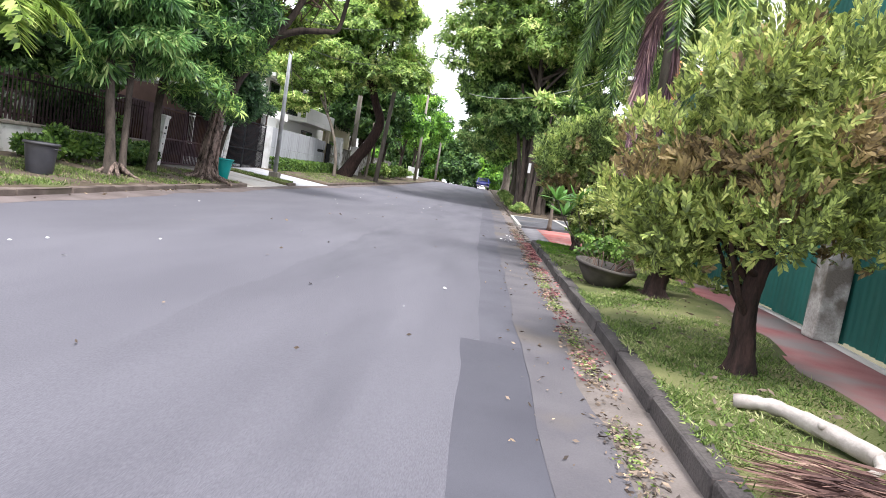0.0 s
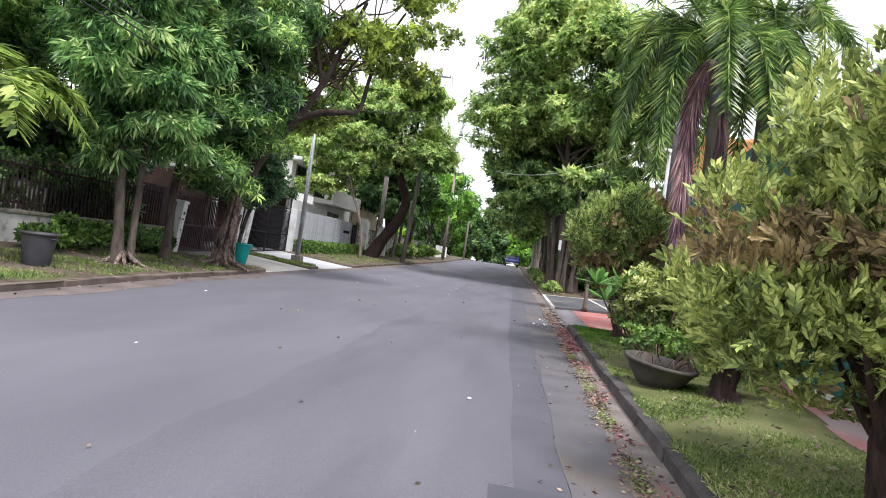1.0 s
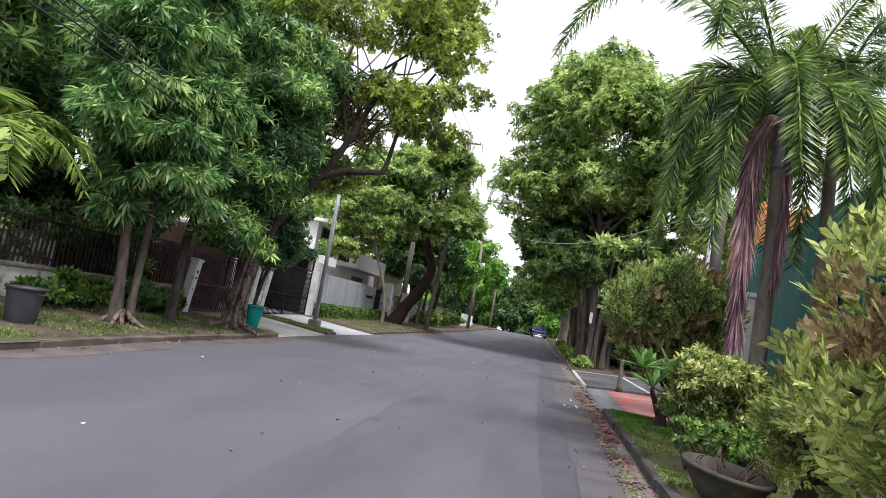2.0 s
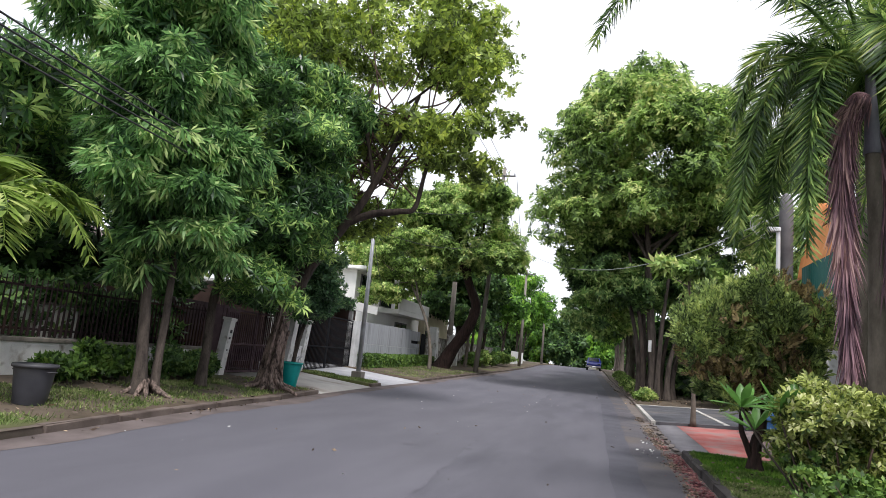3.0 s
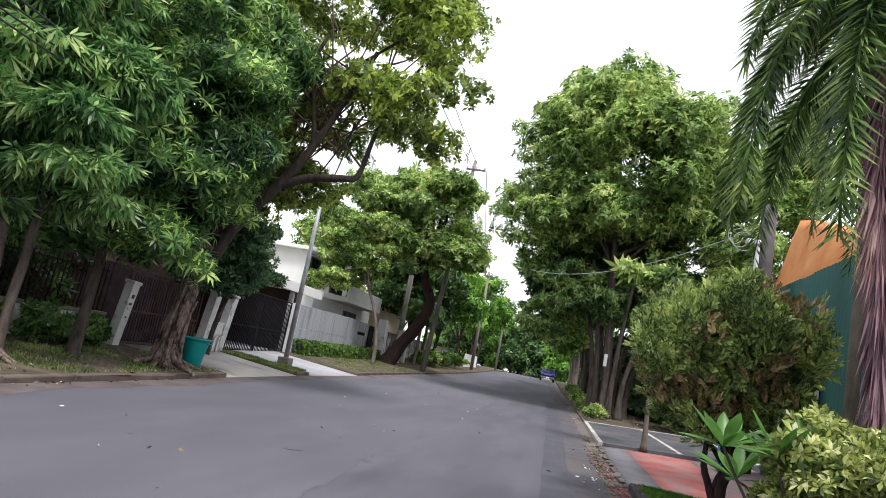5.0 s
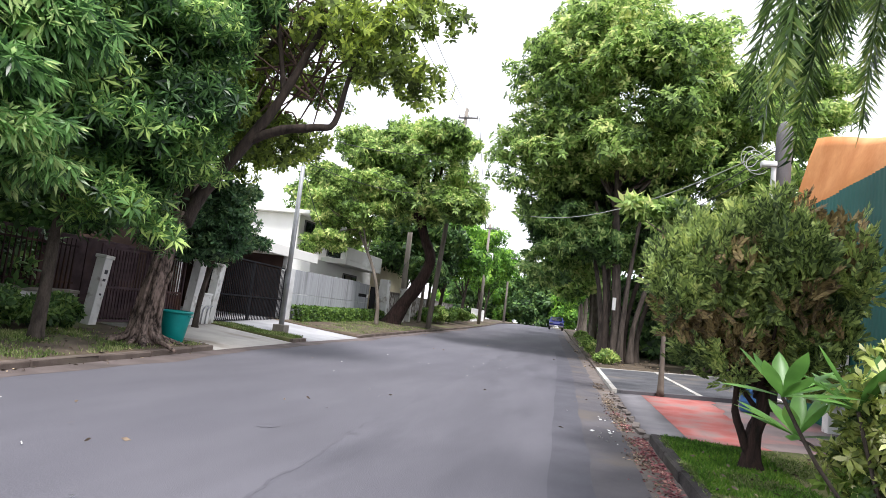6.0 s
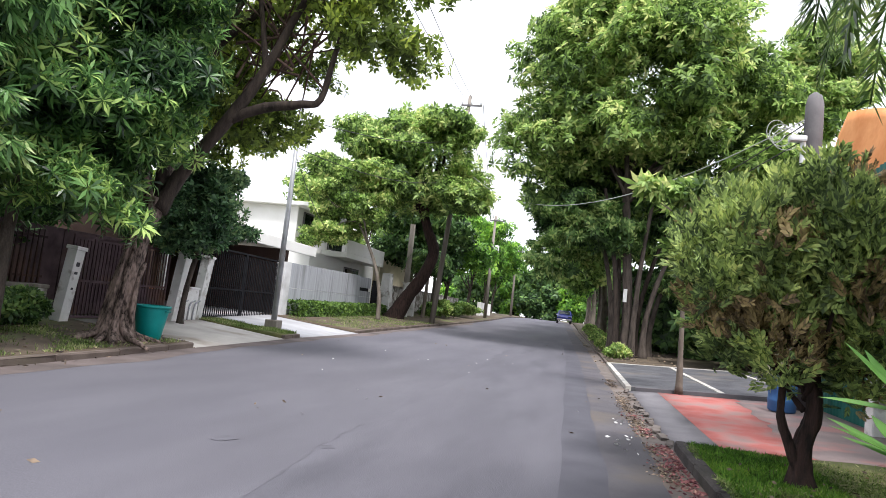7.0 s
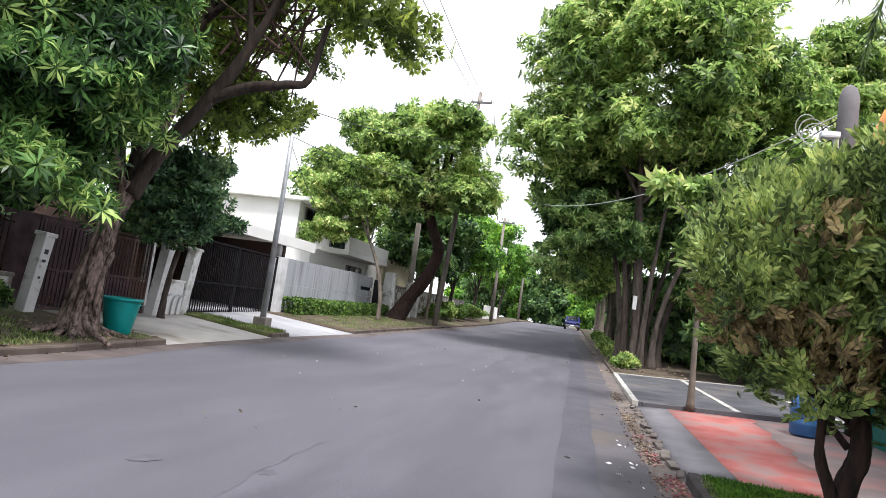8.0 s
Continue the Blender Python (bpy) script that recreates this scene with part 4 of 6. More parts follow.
for yy in (0.2, 5.6):
    v, f = tube([(0.42, yy, 0), (0.42, yy, 5.4)], [0.04, 0.04], 8)
    put("pole", mesh_of("pole", v, f, M_METAL, True), tarp)
mast = thing("thin_mast", "thin grey steel mast behind the green fence", "mast", Matrix.Translation((6.05, 19.2, 0.1)))
v, f = tube([(0, 0, 0), (0.02, 0, 4), (0.15, 0.1, 8.4)], [0.05, 0.045, 0.03], 8)
put("tube", mesh_of("tube", v, f, M_METAL, True), mast)

yw = thing("yard_wall", "low stained wall behind the street trees", "wall", Matrix.Translation((7.6, 56.0, 0.5)))
part("wall_body", box(0.2, 38.0, 2.2, (0, 0, 0), 0.01), M_DIRTY, yw)
part("coping", box(0.3, 38.2, 0.1, (0, 0, 2.2), 0.02), M_POLE, yw)
bw = thing("bed_wall", "low beige rendered wall at the back of the slab", "wall", Matrix.Translation((7.0, 33.0, 0.25)))
part("wall_body", box(0.2, 6.0, 1.3, (0, 0, 0), 0.01), M_CREAM, bw)
part("coping", box(0.28, 6.1, 0.08, (0, 0, 1.3), 0.015), M_POLE, bw)
iron_gate("yard_gate", "dark slatted gate in a pale frame behind the trees", (3.95, 47.6), (5.6, 47.8), rise(47.6) + 0.16, 2.2, 0.0, 0.05, 0.16, M_BLACK, None)
for px in (3.8, 5.75):
    q = thing("yard_gate_post", "grey weathered gate post behind the trees", "gate post", Matrix.Translation((px, 47.7, rise(47.7) + 0.12)), "posts of the yard gate")
    part("shaft", box(0.16, 0.16, 2.4, (0, 0, 0), 0.01), M_POLE, q)
    part("cap", box(0.2, 0.2, 0.05, (0, 0, 2.4), 0.01), M_POLE, q)

# ---- poles, lamps, cables ----
lp = thing("steel_pole", "slim galvanised steel pole on a concrete foot", "street pole", Matrix.Translation((-9.05, 31.35, verge_l(-9.05, 31.35) - 0.05)))
part("foot", box(0.42, 0.42, 0.32, (0, 0, 0), 0.03), M_POLE, lp, "rough concrete foot")
v, f = tube([(0, 0, 0.25), (0.0, 0, 3.5), (-0.03, 0.03, 7.5)], [0.095, 0.085, 0.065], 12)
put("shaft", mesh_of("shaft", v, f, M_METAL, True), lp)


def utility_pole(label, x, y, z, h, lean, arms, transformer=False):
    p = thing("utility_pole", label, "utility pole", Matrix.Translation((x, y, z)))
    v, f = tube([(0, 0, 0), (lean * 0.5, 0, h * 0.5), (lean, 0, h)], [0.17, 0.14, 0.11], 12)
    put("shaft", mesh_of("shaft", v, f, M_POLE, True), p)
    for k, (az, w) in enumerate(arms):
        part("crossarm", box(w, 0.1, 0.11, (lean * az / h + 0.2, -0.1, az), 0.01), M_POST_DK, p)
        for sx in (-0.45, 0.0, 0.45):
            v, f = tube([(0, 0, 0), (0, 0, 0.1), (0, 0, 0.2)], [0.045, 0.06, 0.03], 8)
            put("insulator", mesh_of("insulator", v, f, M_CROSS, True), p, Matrix.Translation((lean * az / h + 0.2 + sx * w, -0.1, az + 0.11)))
    if transformer:
        v, f = tube([(0, 0, 0), (0, 0, 0.03), (0, 0, 0.85), (0, 0, 0.9)], [0.2, 0.27, 0.27, 0.2], 14)
        put("transformer", mesh_of("transformer", v, f, M_LAMP, True), p, Matrix.Translation((0.45, -0.1, 6.1)), "pale cylindrical transformer can")
    return p


utility_pole("tall leaning concrete utility pole with crossarms", -8.2, 50.2, 0.5, 14.3, 0.9, ((13.6, 1.3), (11.9, 1.6)))
utility_pole("concrete utility pole carrying a pale transformer", -8.25, 72.0, 0.9, 9.8, 0.1, ((9.3, 1.4),), True)
utility_pole("distant concrete utility pole beside the street", -8.9, 100.0, 1.25, 9.5, 0.0, ((9.0, 1.4), (8.2, 1.4)))
st = thing("stub_pole", "short weathered concrete pole behind the leaning tree", "pole", Matrix.Translation((-11.0, 53.6, 0.5)))
v, f = tube([(0, 0, 0), (0, 0, 3), (0, 0, 6.4)], [0.2, 0.19, 0.17], 12)
put("shaft", mesh_of("shaft", v, f, M_POLE, True), st)

rp = thing("wooden_post", "thick dark weathered post with a rounded top", "utility pole", Matrix.Translation((5.12, 26.7, 0.2)))
v, f = tube([(0, 0, 0), (0, 0, 6.2), (0, 0, 6.5), (0, 0, 6.68), (0, 0, 6.76)], [0.19, 0.18, 0.175, 0.13, 0.03], 14)
put("shaft", mesh_of("shaft", v, f, M_POST_DK, True), rp)
sl = thing("fence_lamp", "small pale street lamp on a steel pipe", "street lamp", Matrix.Translation((4.85, 26.4, 0.2)))
v, f = tube(bend([(0, 0, 0), (0, 0, 3.0), (0, 0, 5.4), (-0.05, -0.02, 5.6)], 4), [0.055] * 13, 10)
put("pipe", mesh_of("pipe", v, f, M_LAMP, True), sl)
bm = box(0.34, 0.2, 0.13, (-0.12, -0.02, 5.56), 0.04)
part("lamp_head", bm, M_LAMP, sl)
loops = thing("cable_coil", "loose loops of pale cable hung on the post", "cable", Matrix.Translation((4.85, 26.45, 5.6)))
for k in range(3):
    pts = [(-0.35 - 0.1 * k + 0.26 * math.cos(a) * (1 - 0.15 * k), -0.1, 0.2 + 0.08 * k + 0.24 * math.sin(a)) for a in np.linspace(0.4 * k, 5.6 + 0.2 * k, 16)]
    v, f = tube(pts, [0.009] * 16, 6)
    put("loop", mesh_of("loop", v, f, M_CABLE_W, True), loops)


def cable(label, a, b, sag, r, material, n=24):
    a, b = Vector(a), Vector(b)
    pts = []
    for i in range(n + 1):
        s = i / n
        p = a.lerp(b, s)
        p.z -= sag * 4 * s * (1 - s)
        pts.append(p)
    v, f = tube(pts, [r] * (n + 1), 6)
    return tagged(put("cable", mesh_of("cable", v, f, material, True)), label, "cable", "overhead cables")


cable("pale sagging cable across the street", (4.9, 26.6, 6.3), (-7.4, 50.0, 10.4), 2.2, 0.013, M_CABLE_W)
cable("thin dark cable across the street", (4.9, 26.6, 6.2), (1.0, 60.0, 8.5), 0.6, 0.014, M_CABLE)
cable("thin dark cable across the street", (4.95, 26.6, 5.9), (1.0, 60.0, 7.9), 0.5, 0.014, M_CABLE)
cable("thin dark cable along the street", (-9.05, 31.3, 7.3), (-7.4, 50.0, 12.0), 0.5, 0.015, M_CABLE)
cable("thin dark cable to the house", (-9.05, 31.3, 6.1), (-13.0, 44.0, 5.0), 0.3, 0.015, M_CABLE)
cable("thin dark cable to the house", (-7.7, 50.0, 9.4), (-9.05, 31.4, 6.3), 0.6, 0.015, M_CABLE)
cable("thin dark cable along the street", (-7.3, 50.0, 14.2), (-4.6, 5.0, 11.5), 1.0, 0.016, M_CABLE)
cable("thin dark cable along the street", (-6.9, 50.0, 14.2), (-3.9, 5.0, 12.2), 1.0, 0.016, M_CABLE)
for k in range(4):
    cable("bundle of dark cables beside the trees", (-6.9, -4.0, 5.5 + 0.24 * k), (-7.9, 21.5, 5.0 + 0.12 * k), 0.15, 0.016, M_CABLE)
for k in range(2):
    cable("distant dark cable along the street", (-7.3 + 0.9 * k, 50.0, 14.2), (-8.3, 72.0, 10.4), 0.7, 0.02, M_CABLE)
    cable("distant dark cable along the street", (-8.3 + 0.9 * k, 72.0, 10.4), (-8.9, 100.0, 10.5), 0.7, 0.02, M_CABLE)


# ---- bins ----
def bin_tub(name, label, at, h, r_top, r_bot, material, rim, n=28):
    b = thing(name, label, "bin", Matrix.Translation(at))
    pr = [(r_bot * 0.96, 0.0), (r_bot, 0.02), (r_bot + (r_top - r_bot) * 0.5, h * 0.5), (r_top * 0.985, h * 0.9), (r_top, h), (r_top - 0.02, h), (r_top - 0.035, h * 0.9), (r_bot - 0.02, 0.05), (0.001, 0.05)]
    v, f = [], []
    for (r, z) in pr:
        for k in range(n):
            w = 2 * math.pi * k / n
            v.append((r * math.cos(w), r * math.sin(w), z))
    for i in range(len(pr) - 1):
        for k in range(n):
            k2 = (k + 1) % n
            f.append((i * n + k, i * n + k2, (i + 1) * n + k2, (i + 1) * n + k))
    put("tub", mesh_of("tub", v, f, material, True), b)
    v, f = [], []
    for i, (r, z) in enumerate(((r_top - 0.005, h - 0.05), (r_top + 0.028, h - 0.05), (r_top + 0.034, h - 0.02), (r_top + 0.025, h + 0.006), (r_top - 0.012, h + 0.006))):
        for k in range(n):
            w = 2 * math.pi * k / n
            v.append((r * math.cos(w), r * math.sin(w), z))
    for i in range(4):
        for k in range(n):
            k2 = (k + 1) % n
            f.append((i * n + k, i * n + k2, (i + 1) * n + k2, (i + 1) * n + k))
    put("rim", mesh_of("rim", v, f, rim, True), b)
    for s in (-1, 1):
        pts = [(s * (r_top + 0.03 + 0.05 * math.sin(a)), 0.09 * math.cos(a), h - 0.10) for a in np.linspace(0, math.pi, 7)]
        vv, ff = tube(pts, [0.012] * 7, 6)
        put("handle", mesh_of("handle", vv, ff, rim, True), b)
    return b


bin_tub("teal_bin", "open teal plastic drum bin beside the tree roots", (-8.45, 24.42, verge_l(-8.45, 24.45) - 0.02), 0.72, 0.36, 0.25, M_TEAL, M_TEAL)
bin_tub("black_bin", "large dark grey plastic bin on the grass verge", (-8.2, 15.55, verge_l(-8.2, 15.55) - 0.03), 0.62, 0.30, 0.235, M_BIN, M_BIN)

# ---- the parked car ----
def wheel(parent, at):
    n = 20
    w = put("wheel", mesh_of("hub", *tube([(-0.11, 0, 0), (0.11, 0, 0)], [0.2, 0.2], 14), M_METAL, True), parent, Matrix.Translation(at))
    v, f = tube([(-0.1, 0, 0), (-0.11, 0, 0), (0.11, 0, 0), (0.1, 0, 0)], [0.26, 0.33, 0.33, 0.26], n)
    put("tyre", mesh_of("tyre", v, f, M_TYRE, True), w)


car = thing("parked_car", "dark blue car parked along the kerb", "car", Matrix.Translation((-1.5, 91.5, rise(91.5))) @ Matrix.Rotation(radians(2), 4, "Z"))
bm = bmesh.new()
prof = [(-2.1, 0.35), (-2.15, 0.75), (-1.95, 0.98), (-1.15, 1.08), (-0.5, 1.55), (0.9, 1.58), (1.7, 1.1), (2.1, 1.02), (2.15, 0.6), (2.1, 0.35)]
rows = []
for sx, inset in ((-0.86, 1), (-0.7, 0), (0.7, 0), (0.86, 1)):
    rows.append([bm.verts.new((sx * (0.86 if (z > 1.2 and inset) else 1.0), yy, z - (0.06 if inset and z > 0.9 else 0))) for yy, z in prof])
for a, b in zip(rows, rows[1:]):
    for k in range(len(prof)):
        k2 = (k + 1) % len(prof)
        bm.faces.new((a[k], a[k2], b[k2], b[k]))
bm.faces.new(rows[0])
bm.faces.new(list(reversed(rows[-1])))
bmesh.ops.recalc_face_normals(bm, faces=bm.faces)
part("body", bm, M_CAR, car, "", None, False)
bm = bmesh.new()
bm.faces.new([bm.verts.new(q) for q in ((-0.64, -1.13, 1.12), (0.64, -1.13, 1.12), (0.58, -0.55, 1.53), (-0.58, -0.55, 1.53))])
bmesh.ops.solidify(bm, geom=bm.faces[:], thickness=0.02)
part("windscreen", bm, M_GLASS, car)
for s in (-1, 1):
    part("side_window", box(0.02, 1.7, 0.36, (s * 0.815, 0.1, 1.12), 0), M_GLASS, car)
    part("headlight", box(0.34, 0.08, 0.14, (s * 0.6, -2.12, 0.74), 0.02), M_GLASS, car)
    part("mirror", box(0.16, 0.1, 0.12, (s * 0.95, -0.75, 1.08), 0.02), M_CAR, car)
    for yy in (-1.35, 1.35):
        wheel(car, (s * 0.78, yy, 0.33))
part("bumper", box(1.66, 0.16, 0.22, (0, -2.14, 0.36), 0.04), M_POST_DK, car)
part("plate_bar", box(0.4, 0.02, 0.12, (0, -2.235, 0.42), 0), M_PAPER, car)


# ---- trees and shrubs ----
W_MANGO = leaves_whorl(10, 0.27, 0.042, 78, 0.34, 1)
W_RAIN = leaves_whorl(8, 0.24, 0.085, 80, 0.25, 2)
W_RIGHT = leaves_whorl(9, 0.36, 0.10, 80, 0.38, 3)
W_FAR = leaves_whorl(7, 0.5, 0.2, 80, 0.2, 4)
S_WEEP = leaves_whorl(7, 0.34, 0.052, 40, 0.10, 5)
S_THUJA = leaves_spray(6, 0.13, 0.065, 0.026, 36, 0.8, 6)
W_SHRUB = leaves_whorl(7, 0.13, 0.05, 75, 0.15, 7)
W_SMALL = leaves_whorl(6, 0.075, 0.038, 70, 0.1, 8)
W_VARIEG = leaves_whorl(6, 0.125, 0.034, 62, 0.35, 9)

# gnarled street tree with the long bough over the road
big = (-8.45, 23.35, verge_l(-8.45, 23.35) - 0.06)
L = np.vstack([
    lumps((-6.9, 24.9, 10.8), (4.3, 4.0, 3.2), 30, 0.85, 11, -0.4, False),
    lumps((-4.2, 25.1, 9.0), (1.8, 2.4, 3.0), 18, 0.75, 12, -0.9, False),
    lumps((-10.6, 25.0, 10.0), (3.0, 3.0, 3.4), 18, 1.0, 13, -0.8, False),
    lumps((-4.3, 24.9, 7.0), (1.5, 1.3, 0.8), 6, 0.42, 14, -0.9, False),
    lumps((-7.4, 26.6, 7.2), (2.8, 1.4, 2.0), 15, 0.5, 15, -0.9, False), lumps((-8.6, 25.4, 8.4), (2.0, 1.5, 2.0), 14, 0.55, 17, -0.9, False), lumps((-9.3, 26.5, 7.4), (1.7, 1.2, 2.2), 12, 0.55, 18, -0.9, False),
    lumps((-8.3, 27.2, 5.6), (2.0, 1.2, 1.3), 20, 0.5, 16, -0.9, False), lumps((-9.6, 26.6, 6.4), (1.6, 1.2, 1.5), 14, 0.5, 19, -0.9, False)])
bt = tree("gnarled_tree", "large gnarled street tree with mottled bark and spreading boughs", big,
          [(0, 0, 0), (-0.02, 0.02, 0.5), (0.05, 0.05, 1.3), (0.12, 0.2, 2.3), (0.25, 0.4, 3.0)], 0.25, 0.19, M_BARK_M, L, 11000, W_RAIN, 0.9, M_L_RAIN, 21, 0.5, 0.3, 0.6, 3, 0.22, "tree", "", 0.5, 16)
B0 = Vector((0.22, 0.35, 2.8))


def bough(points, r0, r1, seed):
    limb("limb", [Vector(p) - Vector(big) for p in points], r0, r1, M_BARK_D, bt, 9, 0.12, seed, 4)


bough([(-8.15, 23.7, 2.9), (-7.9, 24.0, 3.8), (-7.0, 24.1, 5.1), (-6.4, 24.2, 6.2), (-6.0, 24.4, 7.4), (-5.5, 24.8, 9.2)], 0.2, 0.06, 1)
bough([(-7.05, 24.1, 5.05), (-6.3, 24.2, 5.35), (-5.5, 24.2, 5.45), (-5.1, 24.3, 5.6), (-4.95, 24.4, 6.6), (-4.8, 24.6, 7.6), (-4.2, 24.9, 9.0)], 0.13, 0.035, 2)
bough([(-8.2, 23.8, 2.9), (-8.5, 24.3, 5.0), (-8.0, 24.8, 7.0), (-7.2, 25.2, 9.8)], 0.17, 0.05, 3)
bough([(-8.0, 24.8, 7.0), (-6.6, 25.2, 8.6), (-5.0, 25.6, 10.2)], 0.09, 0.03, 4)
bough([(-8.5, 24.3, 5.0), (-9.8, 25.0, 7.8), (-10.6, 25.4, 10.2)], 0.12, 0.04, 5)
bough([(-6.4, 24.2, 6.2), (-6.9, 24.5, 7.8), (-7.4, 24.6, 9.4)], 0.08, 0.03, 6)
rr = random.Random(8)
for k in range(40):
    q = L[rr.randrange(len(L))]
    a = Vector((rr.uniform(-7.4, -4.6), rr.uniform(24, 25.4), rr.uniform(6.0, 8.8)))
    g = Vector(q[:3])
    limb("twig", [a - Vector(big), a.lerp(g, 0.5) + Vector((0, 0, rr.uniform(-0.3, 0.4))) - Vector(big), g - Vector(big)], 0.035, 0.01, M_TWIG, bt, 5, 0.1, k, 3)
for k in range(13):
    w = 2 * math.pi * k / 13 + rr.uniform(-0.2, 0.2)
    d = Vector((math.cos(w), math.sin(w), 0))
    ln = rr.uniform(0.55, 1.15)
    limb("root", [d * 0.15 + Vector((0, 0, 0.55)), d * 0.34 + Vector((0, 0, 0.2)), d * ln * 0.75 + Vector((0, 0, 0.06)), d * ln + Vector((0, 0, -0.02))], 0.10, 0.03, M_BARK_M, bt, 7, 0.15, k, 3)

for k in range(7):
    w = 2 * math.pi * k / 7 + rr.uniform(-0.3, 0.3)
    d = Vector((math.cos(w), math.sin(w), 0))
    h = rr.uniform(1.5, 2.6)
    limb("clasping_stem", [d * 0.40 + Vector((0, 0, -0.03)), d * 0.29 + Vector((0.01, 0.01, 0.45)), d * 0.235 + Vector((0.05, 0.05, 1.2)), d * 0.19 + Vector((0.12, 0.18, h))], rr.uniform(0.06, 0.10), 0.035, M_BARK_M, bt, 9, 0.15, 60 + k, 4)

# slim tree with whorls of long dark leaves
base = (-8.95, 21.0, verge_l(-8.95, 21.0) - 0.05)
L = np.vstack([lumps((-8.3, 21.4, 6.0), (1.65, 2.0, 3.3), 34, 0.62, 31, -0.9), lumps((-7.9, 21.6, 2.9), (1.1, 1.1, 0.9), 11, 0.45, 32, -0.9, False),
               lumps((-10.2, 21.8, 6.6), (1.6, 1.6, 3.3), 16, 0.8, 33, -0.9, False), lumps((-7.5, 22.2, 5.6), (0.9, 1.1, 1.9), 14, 0.5, 34, -0.9, False), lumps((-7.7, 22.4, 4.3), (0.9, 0.7, 1.1), 14, 0.45, 35, -0.9, False), lumps((-7.3, 22.6, 7.6), (1.1, 0.9, 1.5), 12, 0.5, 36, -0.9, False)])
tree("mango_tree", "slim mango tree with dense whorls of dark leaves", base, [(0, 0, 0), (0.02, 0, 1.0), (-0.05, 0.1, 2.2), (0.1, 0.25, 4.2)], 0.13, 0.09, M_BARK, L, 11500, W_MANGO, 1.15, M_L_MANGO, 33, 1.0, 0.1, 0.5, 8, 0.05)

# weeping tree with two trunks
base = (-8.5, 18.35, verge_l(-8.5, 18.35) - 0.05)
L = np.vstack([lumps((-8.95, 18.5, 6.6), (1.6, 1.7, 4.0), 52, 0.6, 41, -0.97), lumps((-8.45, 18.6, 3.9), (1.5, 1.0, 1.6), 20, 0.45, 42, -0.95, False), lumps((-9.7, 16.9, 9.0), (1.7, 1.4, 2.6), 9, 0.55, 44, -0.95, False)])
wt = tree("weeping_tree", "weeping street tree with hanging sprays of narrow leaves", base, [(0, 0, 0), (-0.08, 0.02, 0.8), (-0.28, 0.05, 2.4), (-0.45, 0.1, 4.5)], 0.14, 0.09, M_BARK, L, 12500, S_WEEP, 1.0, M_L_WEEP, 43, 0.6, -0.85, 0.28, 6, 0.1)
limb("trunk", [(0.12, 0.28, 0), (0.1, 0.3, 0.8), (0.03, 0.4, 2.2), (-0.05, 0.4, 4.2)], 0.10, 0.065, M_BARK, wt, 10, 0.08, 9, 5, "", 0.05)
for k in range(9):
    w = 2 * math.pi * k / 9 + rr.uniform(-0.2, 0.2)
    d = Vector((math.cos(w), math.sin(w), 0))
    limb("root", [d * 0.1 + Vector((0.05, 0.1, 0.3)), d * 0.3 + Vector((0.05, 0.1, 0.12)), d * rr.uniform(0.5, 0.85) + Vector((0.05, 0.1, -0.02))], 0.075, 0.025, M_BARK_M, wt, 6, 0.15, k, 3)

# dark small tree over the gate pillars
base = (-10.3, 28.2, verge_l(-10.3, 28.2) - 0.05)
L = lumps((-9.65, 27.2, 3.25), (1.75, 1.4, 1.35), 46, 0.38, 51, -0.85)
tree("gateside_tree", "small dark broad-leaved tree over the gate pillars", base, [(0, 0, 0), (0.1, -0.1, 0.8), (0.4, -0.3, 1.8), (0.8, -0.5, 2.6)], 0.09, 0.06, M_BARK, L, 5200, W_SHRUB, 1.35, M_L_GATE, 52, 1.0, 0.2, 0.6, 5, 0.03)

# trees behind the garden wall
for k, (x, y, h, r, s) in enumerate(((-14.0, 13.0, 4.5, 2.0, 61), (-13.8, 18.2, 5.6, 2.2, 62), (-14.2, 23.0, 6.6, 2.6, 63), (-13.4, 8.6, 3.8, 2.0, 64))):
    L = lumps((x, y, h), (r, r, h * 0.62), 22, 0.9, s, -0.9)
    tree("garden_tree", "dense dark tree behind the garden wall", (x, y, 0.1), [(0, 0, 0), (0.1, 0, 1.0), (0, 0.1, 2.4)], 0.16, 0.1, M_BARK_D, L, 1500, W_MANGO, 1.7, M_L_MANGO, s, 1.0, 0.2, 0.5, 5, 0.06, "tree", "trees behind the garden wall")

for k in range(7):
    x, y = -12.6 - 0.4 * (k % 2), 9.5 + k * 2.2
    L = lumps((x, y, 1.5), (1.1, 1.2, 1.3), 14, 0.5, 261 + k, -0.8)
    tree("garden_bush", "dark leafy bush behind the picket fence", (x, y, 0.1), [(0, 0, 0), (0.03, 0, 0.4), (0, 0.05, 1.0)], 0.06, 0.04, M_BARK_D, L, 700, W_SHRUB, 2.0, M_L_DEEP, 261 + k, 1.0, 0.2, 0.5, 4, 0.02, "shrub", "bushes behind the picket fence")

# Tall bushes added to hide the lit house wall and darken the garden.
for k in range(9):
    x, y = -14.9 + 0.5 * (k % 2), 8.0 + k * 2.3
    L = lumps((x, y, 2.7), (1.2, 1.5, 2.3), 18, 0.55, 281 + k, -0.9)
    tree("added_tall_bush", "tall dark bush added to darken the front garden", (x, y, 0.1), [(0, 0, 0), (0.03, 0, 0.8), (0, 0.05, 2.0)], 0.07, 0.05, M_BARK_D, L, 700, W_SHRUB, 2.6, M_L_DEEP, 281 + k, 1.0, 0.2, 0.5, 4, 0.02, "shrub", "tall bushes in the front garden")

